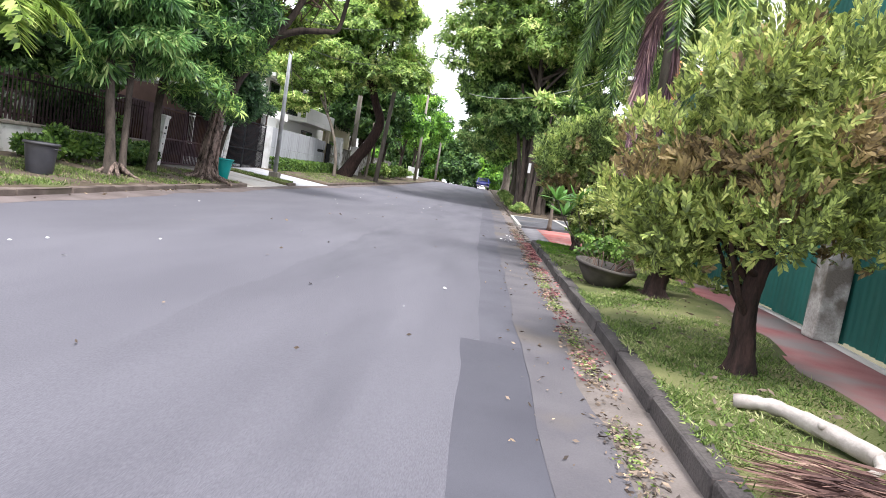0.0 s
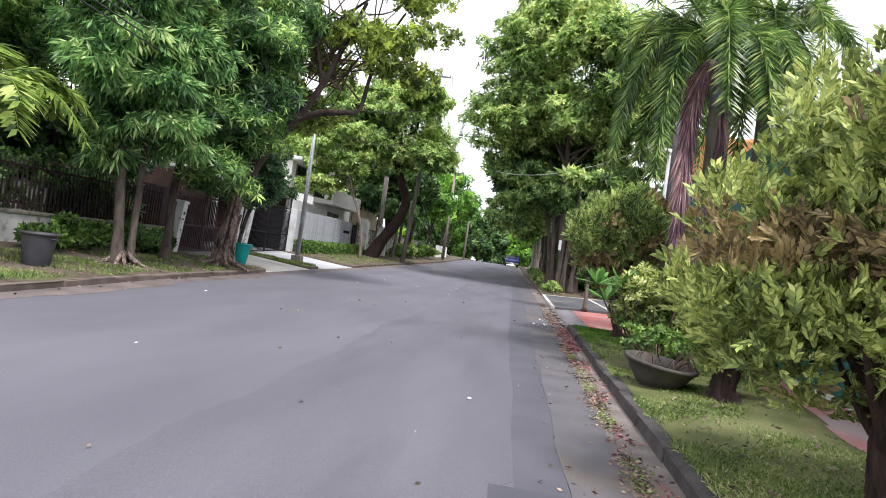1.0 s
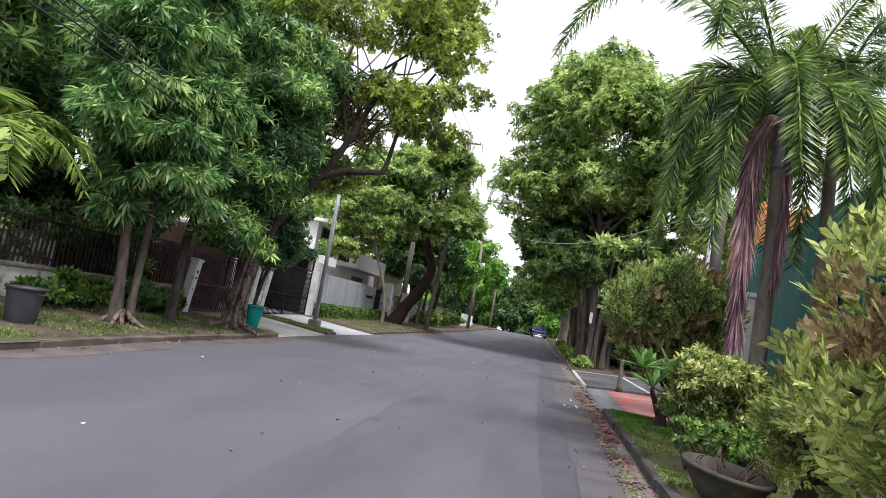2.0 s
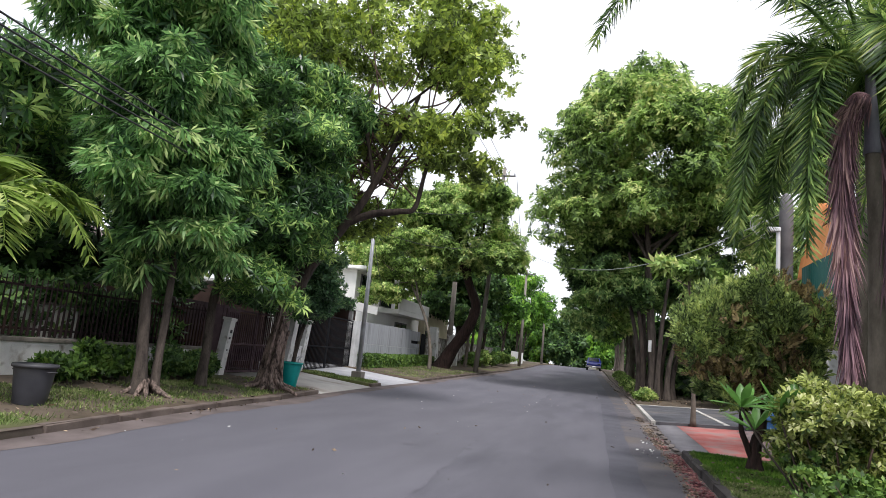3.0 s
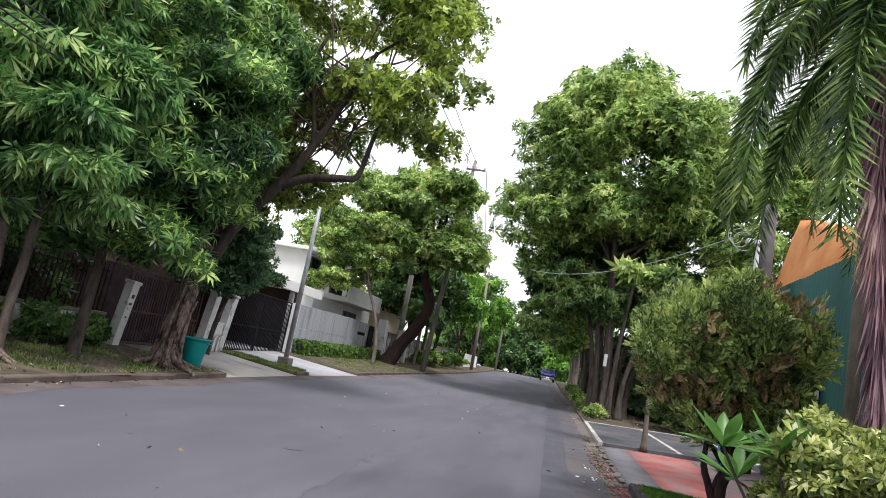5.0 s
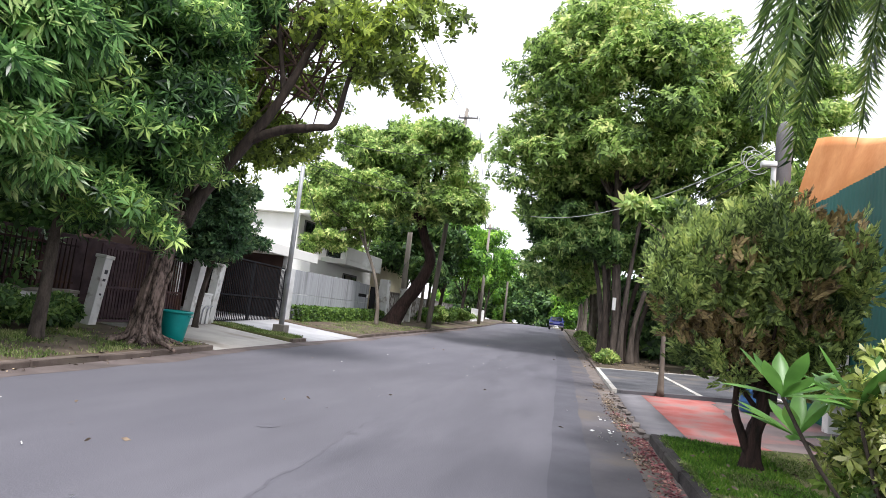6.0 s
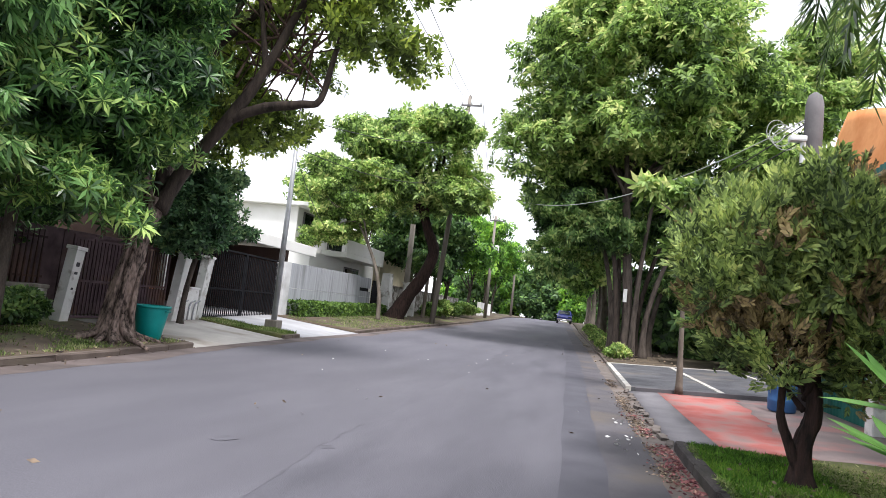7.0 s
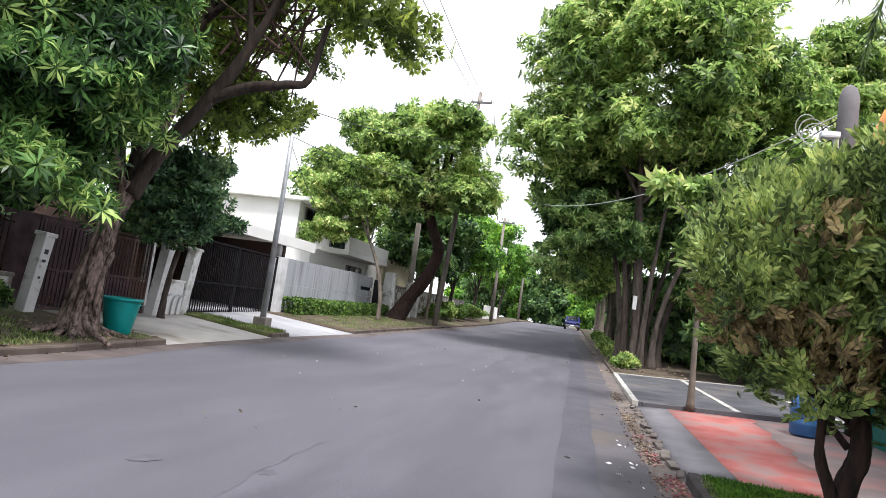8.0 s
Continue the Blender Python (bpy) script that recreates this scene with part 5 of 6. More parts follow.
# leaning tree by the side gate
base = (-10.4, 49.2, 0.5)
L = np.vstack([lumps((-9.6, 47.8, 9.6), (4.8, 3.6, 3.9), 56, 0.95, 71, -0.75), lumps((-13.6, 48.6, 10.2), (2.5, 2.4, 3.0), 12, 0.9, 72, -0.7, False), lumps((-6.6, 47.4, 8.0), (2.0, 2.0, 1.8), 8, 0.8, 73, -0.7, False)])
tree("leaning_tree", "dark-trunked street tree leaning over the kerb", base, [(0, 0, -0.1), (0.6, 0, 1.2), (1.5, 0, 2.6), (2.1, 0, 4.2), (1.6, -0.2, 5.6), (1.0, -0.6, 7.4)], 0.46, 0.24, M_BARK_T, L, 7600, W_RIGHT, 1.08, M_L_RIGHT, 74, 0.6, 0.5, 0.5, 8, 0.2, "tree", "", 0.5, 12)

for k, (x, y, h, r, s) in enumerate(((-18.5, 38.5, 4.6, 2.4, 76), (-20.5, 33.0, 5.0, 2.6, 77))):
    L = lumps((x, y, h), (r, r, h * 0.55), 18, 0.8, s, -0.8)
    tree("courtyard_tree", "light green tree behind the carport", (x, y, 0.3), [(0, 0, 0), (0.1, 0, 1.2), (0, 0.1, 2.6)], 0.15, 0.1, M_BARK, L, 1300, W_RAIN, 1.6, M_L_RAIN, s, 0.8, 0.3, 0.5, 5, 0.05, "tree", "trees behind the carport")

# sparse young tree before the grey wall
base = (-9.95, 45.0, 0.45)
L = np.vstack([lumps((-12.6, 45.0, 7.0), (3.0, 1.6, 2.4), 30, 0.5, 81, -0.9, False), lumps((-13.4, 44.5, 4.8), (1.4, 1.0, 0.8), 8, 0.4, 82, -0.8, False), lumps((-12.3, 45.0, 5.2), (1.8, 1.0, 1.1), 13, 0.4, 84, -0.8, False)])
tree("young_tree", "sparse young street tree before the grey wall", base, [(0, 0, 0), (-0.1, 0, 1.5), (-0.6, 0, 3.2), (-1.9, 0, 5.6)], 0.12, 0.07, M_BARK_P, L, 3600, W_RAIN, 1.15, M_L_RIGHT, 83, 0.8, 0.0, 0.6, 9, 0.03)

# big trees on the near side
base = (2.45, 40.3, verge_r(2.45, 40.3) - 0.08)
L = np.vstack([lumps((2.3, 41.0, 12.4), (5.4, 4.8, 5.9), 130, 1.05, 91, -0.9), lumps((-1.8, 40.2, 9.0), (2.0, 2.6, 3.6), 22, 0.8, 92, -0.9, False), lumps((6.9, 41.0, 10.6), (2.4, 2.5, 4.0), 34, 0.9, 93, -0.9, False)])
rt = tree("large_street_tree", "large spreading street tree with layered light green foliage", base, [(0, 0, -0.1), (0.05, 0, 1.5), (-0.1, 0.1, 3.6), (-0.3, 0.3, 6.0), (-0.4, 0.5, 8.0)], 0.23, 0.15, M_BARK, L, 13200, W_RIGHT, 1.0, M_L_RIGHT, 95, 0.6, 0.55, 0.45, 12, 0.2, "tree", "street trees along the near kerb", 0.55, 14)
# Darker leaf colour paints the shade low in the crown.
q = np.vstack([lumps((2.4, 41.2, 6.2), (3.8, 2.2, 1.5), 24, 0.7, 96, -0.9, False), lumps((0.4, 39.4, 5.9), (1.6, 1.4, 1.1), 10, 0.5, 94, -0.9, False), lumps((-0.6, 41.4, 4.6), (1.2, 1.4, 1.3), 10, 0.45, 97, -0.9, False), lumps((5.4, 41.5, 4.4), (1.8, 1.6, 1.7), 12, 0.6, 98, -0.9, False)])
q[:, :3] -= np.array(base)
put("lower_crown", quads_mesh("lower_crown", crown_quads(q, 3400, W_RIGHT, 0.9, 196, 0.6, 0.2, 0.5), M_L_LOW_SHADED), rt, None, "lower foliage with shade painted as darker green")
# Deep leaf colour paints the shade among the inner branches.
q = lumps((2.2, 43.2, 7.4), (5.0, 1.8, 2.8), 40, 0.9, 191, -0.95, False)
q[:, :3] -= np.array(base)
put("inner_crown", quads_mesh("inner_crown", crown_quads(q, 3000, W_RIGHT, 1.1, 192, 0.6, 0.3, 0.5), M_L_DEEP), rt, None, "inner foliage with shade painted into its leaf colour")
q = lumps((8.9, 43.0, 11.0), (2.2, 2.0, 4.2), 26, 0.9, 193, -0.95, False)
q[:, :3] -= np.array(base)
q2 = lumps((10.3, 43.5, 14.0), (2.4, 2.0, 3.0), 22, 0.9, 195, -0.95, False)
q2[:, :3] -= np.array(base)
q = np.vstack([q, q2])
put("side_crown", quads_mesh("side_crown", crown_quads(q, 3600, W_RIGHT, 1.0, 194, 0.6, 0.5, 0.45), M_L_RIGHT), rt)
for k, (dx, dy, lx) in enumerate(((-0.55, 0.5, -1.4), (0.5, 0.9, 1.6), (-0.25, 1.7, -0.4), (0.75, -0.1, 2.2), (-0.4, -0.15, -0.9), (1.1, 1.2, 2.6), (0.28, -0.3, 0.5))):
    limb("trunk", [(dx, dy, -0.1), (dx * 1.05, dy, 1.6), (dx + lx * 0.3, dy, 4.0), (dx + lx, dy + 0.4, 7.2)], 0.15, 0.07, M_BARK_D if k % 3 == 1 else M_BARK, rt, 10, 0.1, k + 3, 4, "", 0.12)
tagm = box(0.03, 0.16, 0.55, (-0.34, -0.05, 2.3), 0)
part("tag", tagm, M_PAPER, rt, "pale strip fixed to the trunk", Matrix.Rotation(radians(60), 4, "Z"))

for k, (y, dx, h, r, n, s, mt) in enumerate(((50.0, 1.3, 9.2, 4.4, 4200, 101, M_L_RIGHT), (58.5, 1.2, 9.0, 4.2, 3200, 102, M_L_RIGHT), (68.0, 1.6, 9.0, 4.4, 2600, 103, M_L_FAR), (79.0, 1.6, 9.0, 4.6, 2200, 104, M_L_FAR), (97.0, 2.0, 9.5, 5.0, 2000, 105, M_L_FAR), (112.0, 2.5, 9.5, 5.2, 1800, 106, M_L_FAR))):
    x = kerb_r(y) + dx
    z = verge_r(x, y) - 0.08
    L = np.vstack([lumps((x - 0.4, y, z + h), (r, r, h * 0.55), 46, 0.95, s, -0.9), lumps((x - 1.6, y, z + h * 0.5), (1.6, 1.6, 1.6), 6, 0.8, s + 50, -0.9, False)])
    tt = tree("street_tree", "tall street tree in the row along the near kerb", (x, y, z), [(0, 0, -0.1), (0.1, 0, 2.0), (-0.1, 0.1, 4.5), (-0.2, 0.2, 6.5)], 0.27, 0.15, M_BARK_P if k % 2 else M_BARK, L, n, W_FAR, 0.95, mt, s, 0.9, 0.2, 0.5, 7, 0.15, "tree", "street trees along the near kerb")
    limb("trunk", [(0.7, 0.6, -0.1), (0.75, 0.6, 2.0), (1.4, 0.7, 5.5)], 0.17, 0.08, M_BARK_D, tt, 9, 0.1, k, 4, "", 0.08)

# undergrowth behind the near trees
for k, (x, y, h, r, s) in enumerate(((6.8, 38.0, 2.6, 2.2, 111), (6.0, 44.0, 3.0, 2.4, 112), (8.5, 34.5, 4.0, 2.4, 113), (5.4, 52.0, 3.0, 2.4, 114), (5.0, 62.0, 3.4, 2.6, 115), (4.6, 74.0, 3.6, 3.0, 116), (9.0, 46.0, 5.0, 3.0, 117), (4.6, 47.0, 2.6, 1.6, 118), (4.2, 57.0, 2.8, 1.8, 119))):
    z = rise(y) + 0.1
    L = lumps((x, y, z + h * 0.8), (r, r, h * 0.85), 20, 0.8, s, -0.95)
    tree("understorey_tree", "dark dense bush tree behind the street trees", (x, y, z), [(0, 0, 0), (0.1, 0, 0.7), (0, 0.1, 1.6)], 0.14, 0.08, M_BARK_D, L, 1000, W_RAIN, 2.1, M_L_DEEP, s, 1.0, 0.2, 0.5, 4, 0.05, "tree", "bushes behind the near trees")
for k, (y, dx, r) in enumerate(((38.2, 0.5, 0.4), (42.8, 0.45, 0.5), (46.5, 0.5, 0.55), (53.5, 0.5, 0.5), (60.5, 0.6, 0.55))):
    x = kerb_r(y) + dx
    z = verge_r(x, y) - 0.05
    t = thing("roadside_shrub", "low leafy shrub at the kerb", "shrub", Matrix.Translation((x, y, z)), "kerbside shrubs")
    q = crown_quads(lumps((0, 0, r * 0.7), (r, r, r * 0.7), 9, r * 0.4, 120 + k, -0.2), 380, W_SHRUB, 1.25, 120 + k)
    put("foliage", quads_mesh("foliage", q, M_L_RIGHT), t)

# far-side trees further on
for k, (x, y, h, r, n, s, mt) in enumerate(((-11.5, 57.0, 5.6, 3.0, 2600, 131, M_L_DEEP), (-10.6, 64.0, 6.2, 3.4, 2600, 132, M_L_FAR), (-10.8, 76.0, 6.8, 4.0, 2600, 133, M_L_FAR), (-11.0, 88.0, 6.6, 4.2, 2200, 134, M_L_FAR), (-12.0, 102.0, 7.0, 4.6, 2200, 135, M_L_FAR), (-15.5, 70.0, 7.5, 4.2, 2200, 136, M_L_RIGHT), (-17.5, 54.0, 7.0, 4.0, 2200, 137, M_L_RIGHT))):
    z = rise(y) + 0.1
    L = lumps((x, y, z + h), (r, r, h * 0.55), 26, 1.1, s, -0.9)
    tree("roadside_tree", "bright green tree along the far verge", (x, y, z), [(0, 0, 0), (0.1, 0, 1.5), (0.3, 0.1, 3.6)], 0.2, 0.12, M_BARK, L, n, W_FAR, 0.9, mt, s, 0.9, 0.2, 0.5, 6, 0.08, "tree", "trees along the far verge")
rr = random.Random(14)
for k in range(11):
    x, y = -26 + k * 4.2 + rr.uniform(-1, 1), 132 + rr.uniform(0, 26)
    h = rr.uniform(5.0, 6.8)
    z = rise(y) + 0.0
    L = lumps((x, y, z + h * 0.72), (4.0, 4.0, h * 0.85), 26, 1.5, 150 + k, -0.97)
    tree("distant_tree", "distant tree closing the end of the street", (x, y, z), [(0, 0, 0), (0, 0, 1.5), (0.2, 0, 3.6)], 0.25, 0.15, M_BARK_D, L, 1000, W_FAR, 1.9, M_L_DEEP if k % 3 else M_L_FAR, 150 + k, 0.9, 0.2, 0.5, 4, 0.1, "tree", "trees at the end of the street")

# clipped hedge below the grey wall
hedge = thing("hedge", "low clipped green hedge below the grey wall", "hedge", Matrix.Translation((-11.45, 43.9, verge_l(-11.45, 43.9) - 0.06)))
r_ = np.random.RandomState(3)
P = np.column_stack([r_.uniform(-0.32, 0.32, 4200), r_.uniform(-6.3, 6.3, 4200), r_.uniform(0.0, 0.62, 4200)])
side_ = r_.randint(0, 3, 4200)
P[side_ == 0, 0] = 0.33
P[side_ == 1, 2] = 0.62
P[:, 2] += (P[:, 1] * 0.012)
P += r_.normal(size=P.shape) * 0.035
D = np.where((side_ == 0)[:, None], np.array([[1.0, 0, 0.3]]), np.array([[0.1, 0, 1.0]])) + r_.normal(size=P.shape) * 0.5
put("foliage", quads_mesh("foliage", scatter(W_SMALL, P, D, r_.uniform(1.0, 1.7, 4200), 4), M_L_HEDGE), hedge)
for k, (x, y, r) in enumerate(((-9.3, 58.5, 0.9), (-9.0, 61.2, 0.8), (-9.2, 66.0, 0.9), (-9.6, 55.6, 0.7), (-9.4, 70.0, 0.8))):
    t = thing("round_shrub", "rounded green shrub on the far verge", "shrub", Matrix.Translation((x, y, rise(y) + 0.15)), "rounded shrubs")
    q = crown_quads(lumps((0, 0, r * 0.8), (r, r, r * 0.75), 12, r * 0.4, 170 + k, -0.4), 700, W_SHRUB, 1.3, 170 + k)
    put("foliage", quads_mesh("foliage", q, M_L_HEDGE if k % 2 else M_L_RIGHT), t)
lowwall = thing("low_white_wall", "low white wall among distant shrubs", "wall", Matrix.Translation((-9.6, 80.0, rise(80) + 0.1)))
part("wall_body", box(0.25, 8.0, 1.4, (0, 0, 0), 0.02), M_PLASTER, lowwall)

# planting bed before the garden wall
for k in range(13):
    y = 13.6 + k * 0.86
    if 23.9 < y or y < 17.9 or 20.4 < y < 21.2:
        continue
    r = 0.36 + 0.12 * ((k * 7) % 5) / 4
    x = -10.35 + 0.2 * ((k * 3) % 4) / 3
    t = thing("garden_shrub", "leafy green shrub before the garden wall", "shrub", Matrix.Translation((x, y, verge_l(x, y) - 0.04)), "shrubs before the garden wall")
    q = crown_quads(lumps((0, 0, r * 0.9), (r, r * 1.15, r * 0.9), 9, r * 0.45, 190 + k, -0.4), 420, W_SHRUB, 1.3, 190 + k, 0.9, 0.4)
    put("foliage", quads_mesh("foliage", q, M_L_HEDGE if k < 8 else M_L_DEEP), t)


# ---- thuja bushes on the lawn ----
def thuja(name, label, base, trunk, r0, L, count, size, leaf, seed, brown=0.1, limbs=9):
    t = thing(name, label, "conifer", Matrix.Translation(base), "thuja bushes on the lawn")
    limb("trunk", trunk, r0, r0 * 0.6, M_BARK_T, t, 22, 0.06, seed, 8, "", r0 * 0.45, 0.11)
    rel = L.copy()
    rel[:, :3] -= np.array(base)
    rr2 = random.Random(seed)
    for k in range(limbs):
        s = Vector(trunk[1]).lerp(Vector(trunk[-1]), rr2.uniform(0.2, 1.0))
        g = Vector(rel[rr2.randrange(len(rel)), :3])
        limb("limb", [s, s.lerp(g, 0.4) + Vector((0, 0, -0.08)), g], r0 * 0.34, 0.012, M_BARK_T, t, 7, 0.15, seed + k, 4)
    q = crown_quads(rel, count, S_THUJA, size, seed, 0.6, 0.75, 0.4, 0.4, 0.08)
    r3 = np.random.RandomState(seed)
    per = len(S_THUJA)
    n = len(q) // per
    cen = q.reshape(n, per * 4, 3).mean(axis=1)
    wave = np.array([noise.noise(Vector(c) * 1.5) for c in cen])
    isb = (wave + r3.normal(size=n) * 0.12) > (0.42 - brown)
    q = q.reshape(n, per, 4, 3)
    put("foliage", quads_mesh("foliage", q[~isb].reshape(-1, 4, 3), leaf), t)
    put("browned_foliage", quads_mesh("browned_foliage", q[isb].reshape(-1, 4, 3), M_L_BROWNED), t, None, "dry brown sprays inside the bush")
    return t


base = (3.05, 8.75, verge_r(3.05, 8.75) - 0.03)
L = np.vstack([lumps((3.15, 8.9, 1.95), (1.25, 1.3, 1.0), 110, 0.2, 201, -0.8, True, (1.0, 1.7)), lumps((2.45, 9.1, 1.5), (0.65, 0.6, 0.6), 20, 0.22, 202, -0.9, False, (0.8, 1.5))])
thuja("thuja_bush", "broad yellow-green thuja bush with a dark crooked trunk", base, [(0, 0, 0), (0.0, 0.02, 0.25), (-0.05, 0.0, 0.55), (0.05, 0.1, 1.1)], 0.115, L, 13500, 0.74, M_L_THUJA, 203, 0.06, 12)
base = (2.95, 19.3, verge_r(2.95, 19.3) - 0.03)
L = lumps((2.9, 19.45, 2.3), (1.3, 1.25, 1.32), 130, 0.22, 211, -0.88, True, (1.0, 1.7))
th2 = thuja("thuja_bush", "rounded deep green thuja bush on a forked dark trunk", base, [(0, 0, 0), (0.0, 0.02, 0.4), (0.08, 0.0, 0.8), (0.02, 0.1, 1.5)], 0.11, L, 11500, 0.98, M_L_THUJA_B, 213, 0.15, 14)
limb("limb", [(-0.02, 0.0, 0.12), (-0.18, -0.05, 0.5), (-0.25, -0.08, 0.75), (-0.2, 0.0, 1.2)], 0.06, 0.03, M_BARK_T, th2, 8, 0.15, 3, 4)
base = (3.35, 12.9, verge_r(3.35, 12.9) - 0.03)
L = lumps((3.4, 12.95, 0.95), (0.55, 0.55, 0.65), 22, 0.2, 221, -0.9)
thuja("thuja_stump", "thick dark stump with a low thuja crown and shoots", base, [(0, 0, 0), (0.0, 0.02, 0.2), (0.05, 0.0, 0.45), (0.1, 0.1, 0.8)], 0.17, L, 2600, 0.7, M_L_THUJA, 223, 0.08, 8)

# young light-leaved tree on the slab
base = (2.95, 27.75, slab_z(2.95, 27.9) - 0.06)
L = np.vstack([lumps((2.75, 27.4, 4.6), (1.1, 1.0, 0.6), 11, 0.24, 231, -0.8, False), lumps((2.9, 27.6, 3.4), (0.5, 0.5, 0.6), 4, 0.22, 232, -0.8, False)])
tree("sapling", "thin sapling with pale broad leaves on the slab's edge", base, [(0, 0, 0), (-0.03, 0, 1.4), (-0.1, -0.05, 3.0), (-0.3, -0.2, 4.6)], 0.075, 0.03, M_BARK_P, L, 150, W_RIGHT, 0.95, M_L_RIGHT, 233, 0.7, 0.0, 0.5, 8, 0.03)


# ---- palms ----
def frond_quads(origin, azim, length, rise_, droop, leaflets, leaf_len, leaf_w, seed, hang=0.35, curl=0.0):
    """Leaflets along an arching rib; returns the rib's points and the leaflets."""
    r = np.random.RandomState(seed)
    o = np.array(origin, float)
    d = np.array([math.cos(azim), math.sin(azim), 0.0])
    side = np.array([-d[1], d[0], 0.0])
    s = np.linspace(0, 1, 14)
    pts = o + np.outer(s * length * (1 - 0.28 * s * droop), d) + np.outer(rise_ * s * 1.9 - droop * length * 0.78 * s ** 2.2, [0, 0, 1.0]) + np.outer(curl * s ** 2, side)
    out = []
    for k in range(leaflets):
        t = 0.12 + 0.88 * (k + r.uniform(0, 0.5)) / leaflets
        i = min(int(t * 13), 12)
        p = pts[i] + (pts[i + 1] - pts[i]) * (t * 13 - i)
        tan = unit(pts[i + 1] - pts[i])
        for sg in (-1, 1):
            w = leaf_len * (0.45 + 0.55 * math.sin(math.pi * min(1, 0.15 + t * 0.85))) * r.uniform(0.85, 1.1)
            dd = unit(side * sg * r.uniform(0.7, 1.0) + tan * r.uniform(0.35, 0.6) + np.array([0, 0, r.uniform(-0.1, 0.35) - hang]))
            wd = unit(np.cross(dd, np.cross(tan, dd) + np.array([0, 0, 0.3]))) * leaf_w / 2
            out.append([p, p + dd * w * 0.4 + wd, p + dd * w - np.array([0, 0, hang * 0.3 * w]), p + dd * w * 0.4 - wd])
    return pts, np.array(out)


def palm(name, label, base, top, r0, r1, fronds, length, leaflets, leaf_len, leaf_w, leaf, seed, rise_=0.9, droop=1.0, hang=0.35, bark=M_BARK_P, low=0.0):
    t = thing(name, label, "palm", Matrix.Translation(base))
    tp = Vector(top) - Vector(base)
    limb("trunk", [(0, 0, 0), tp * 0.4 + Vector((0.04, 0, 0)), tp], r0, r1, bark, t, 12, 0.05, seed, 6, "", r0 * 0.3)
    r = random.Random(seed)
    for k in range(fronds):
        az = 2 * math.pi * k / fronds + r.uniform(-0.25, 0.25)
        if math.sin(az) < -0.9:
            continue
        pts, q = frond_quads(tuple(tp), az, length * r.uniform(0.85, 1.12), rise_ * r.uniform(0.4, 1.3) - low, droop * r.uniform(0.75, 1.15), leaflets, leaf_len, leaf_w, seed + k, hang, r.uniform(-0.3, 0.3))
        fr = put("frond", quads_mesh("frond", q, leaf), t)
        v, f = tube(pts, list(np.linspace(0.026, 0.006, len(pts))), 6)
        put("rib", mesh_of("rib", v, f, leaf, True), fr)
    return t


def foxtail(t, origin, azim, length, rise_, droop, pairs, leaf_len, leaf_w, leaf, seed, curl=0.0):
    """One plumed frond: an arching rib with leaflets standing out all round it."""
    pts, q = frond_quads(origin, azim, length, rise_, droop, pairs, leaf_len, leaf_w, seed, 0.35, curl)
    r = np.random.RandomState(seed + 1)
    more = []
    for k in range(pairs):
        u = 0.1 + 0.88 * (k + r.uniform(0, 1)) / pairs
        i = min(int(u * 13), 12)
        p = pts[i] + (pts[i + 1] - pts[i]) * (u * 13 - i)
        tan = unit(pts[i + 1] - pts[i])
        sd = unit(np.cross(tan, np.array([0.0, 0.0, 1.0]) + 0.01))
        nrm = np.cross(sd, tan)
        for base_a in (55, 125, 235, 305):
            w = radians(base_a + r.uniform(-20, 20))
            ln = leaf_len * (0.4 + 0.6 * math.sin(math.pi * min(1, 0.2 + u * 0.8))) * r.uniform(0.75, 1.05)
            dd = unit((sd * math.cos(w) + nrm * math.sin(w)) * 0.85 + tan * r.uniform(0.45, 0.75) + np.array([0, 0, -0.38]))
            wd = unit(np.cross(dd, tan)) * leaf_w / 2
            more.append([p, p + dd * ln * 0.4 + wd, p + dd * ln - np.array([0, 0, 0.13 * ln]), p + dd * ln * 0.4 - wd])
    fr = put("frond", quads_mesh("frond", np.concatenate([q, np.array(more)]), leaf), t)
    v, f = tube(pts, list(np.linspace(0.028, 0.006, len(pts))), 6)
    put("rib", mesh_of("rib", v, f, leaf, True), fr)


def dead_frond(t, points, spread, count, seed, label):
    """A dry plume: a bent rib with dead leaflets hanging close along it."""
    r = np.random.RandomState(seed)
    path = bend(points, 6)
    P, D = [], []
    for k in range(count):
        u = r.uniform(0, 1) * (len(path) - 1.001)
        i = int(u)
        p = path[i].lerp(path[i + 1], u - i)
        a = r.uniform(0, 2 * math.pi)
        w = spread * (0.35 + 0.65 * math.sin(math.pi * min(1, 0.15 + 0.8 * u / len(path))))
        P.append((p.x + 0.25 * w * math.cos(a), p.y + 0.25 * w * math.sin(a), p.z))
        way = (path[i + 1] - path[i]).normalized()
        D.append((way.x * 0.5 + w * math.cos(a) * 1.5 + r.normal() * 0.08, way.y * 0.5 + w * math.sin(a) * 1.5 + r.normal() * 0.08, way.z * 0.5 - 0.75))
    strip = np.array([[[0, 0, 0], [0.012, 0, 0.2], [0, 0.0, 0.52], [-0.012, 0.0, 0.2]]])
    fr = put("dead_frond", quads_mesh("dead_frond", scatter(strip, np.array(P), np.array(D), r.uniform(0.6, 1.25, count), seed), M_DRY), t, None, label)
    v, f = tube(path, list(np.linspace(0.03, 0.008, len(path))), 6)
    put("rib", mesh_of("rib", v, f, M_DRY, True), fr)


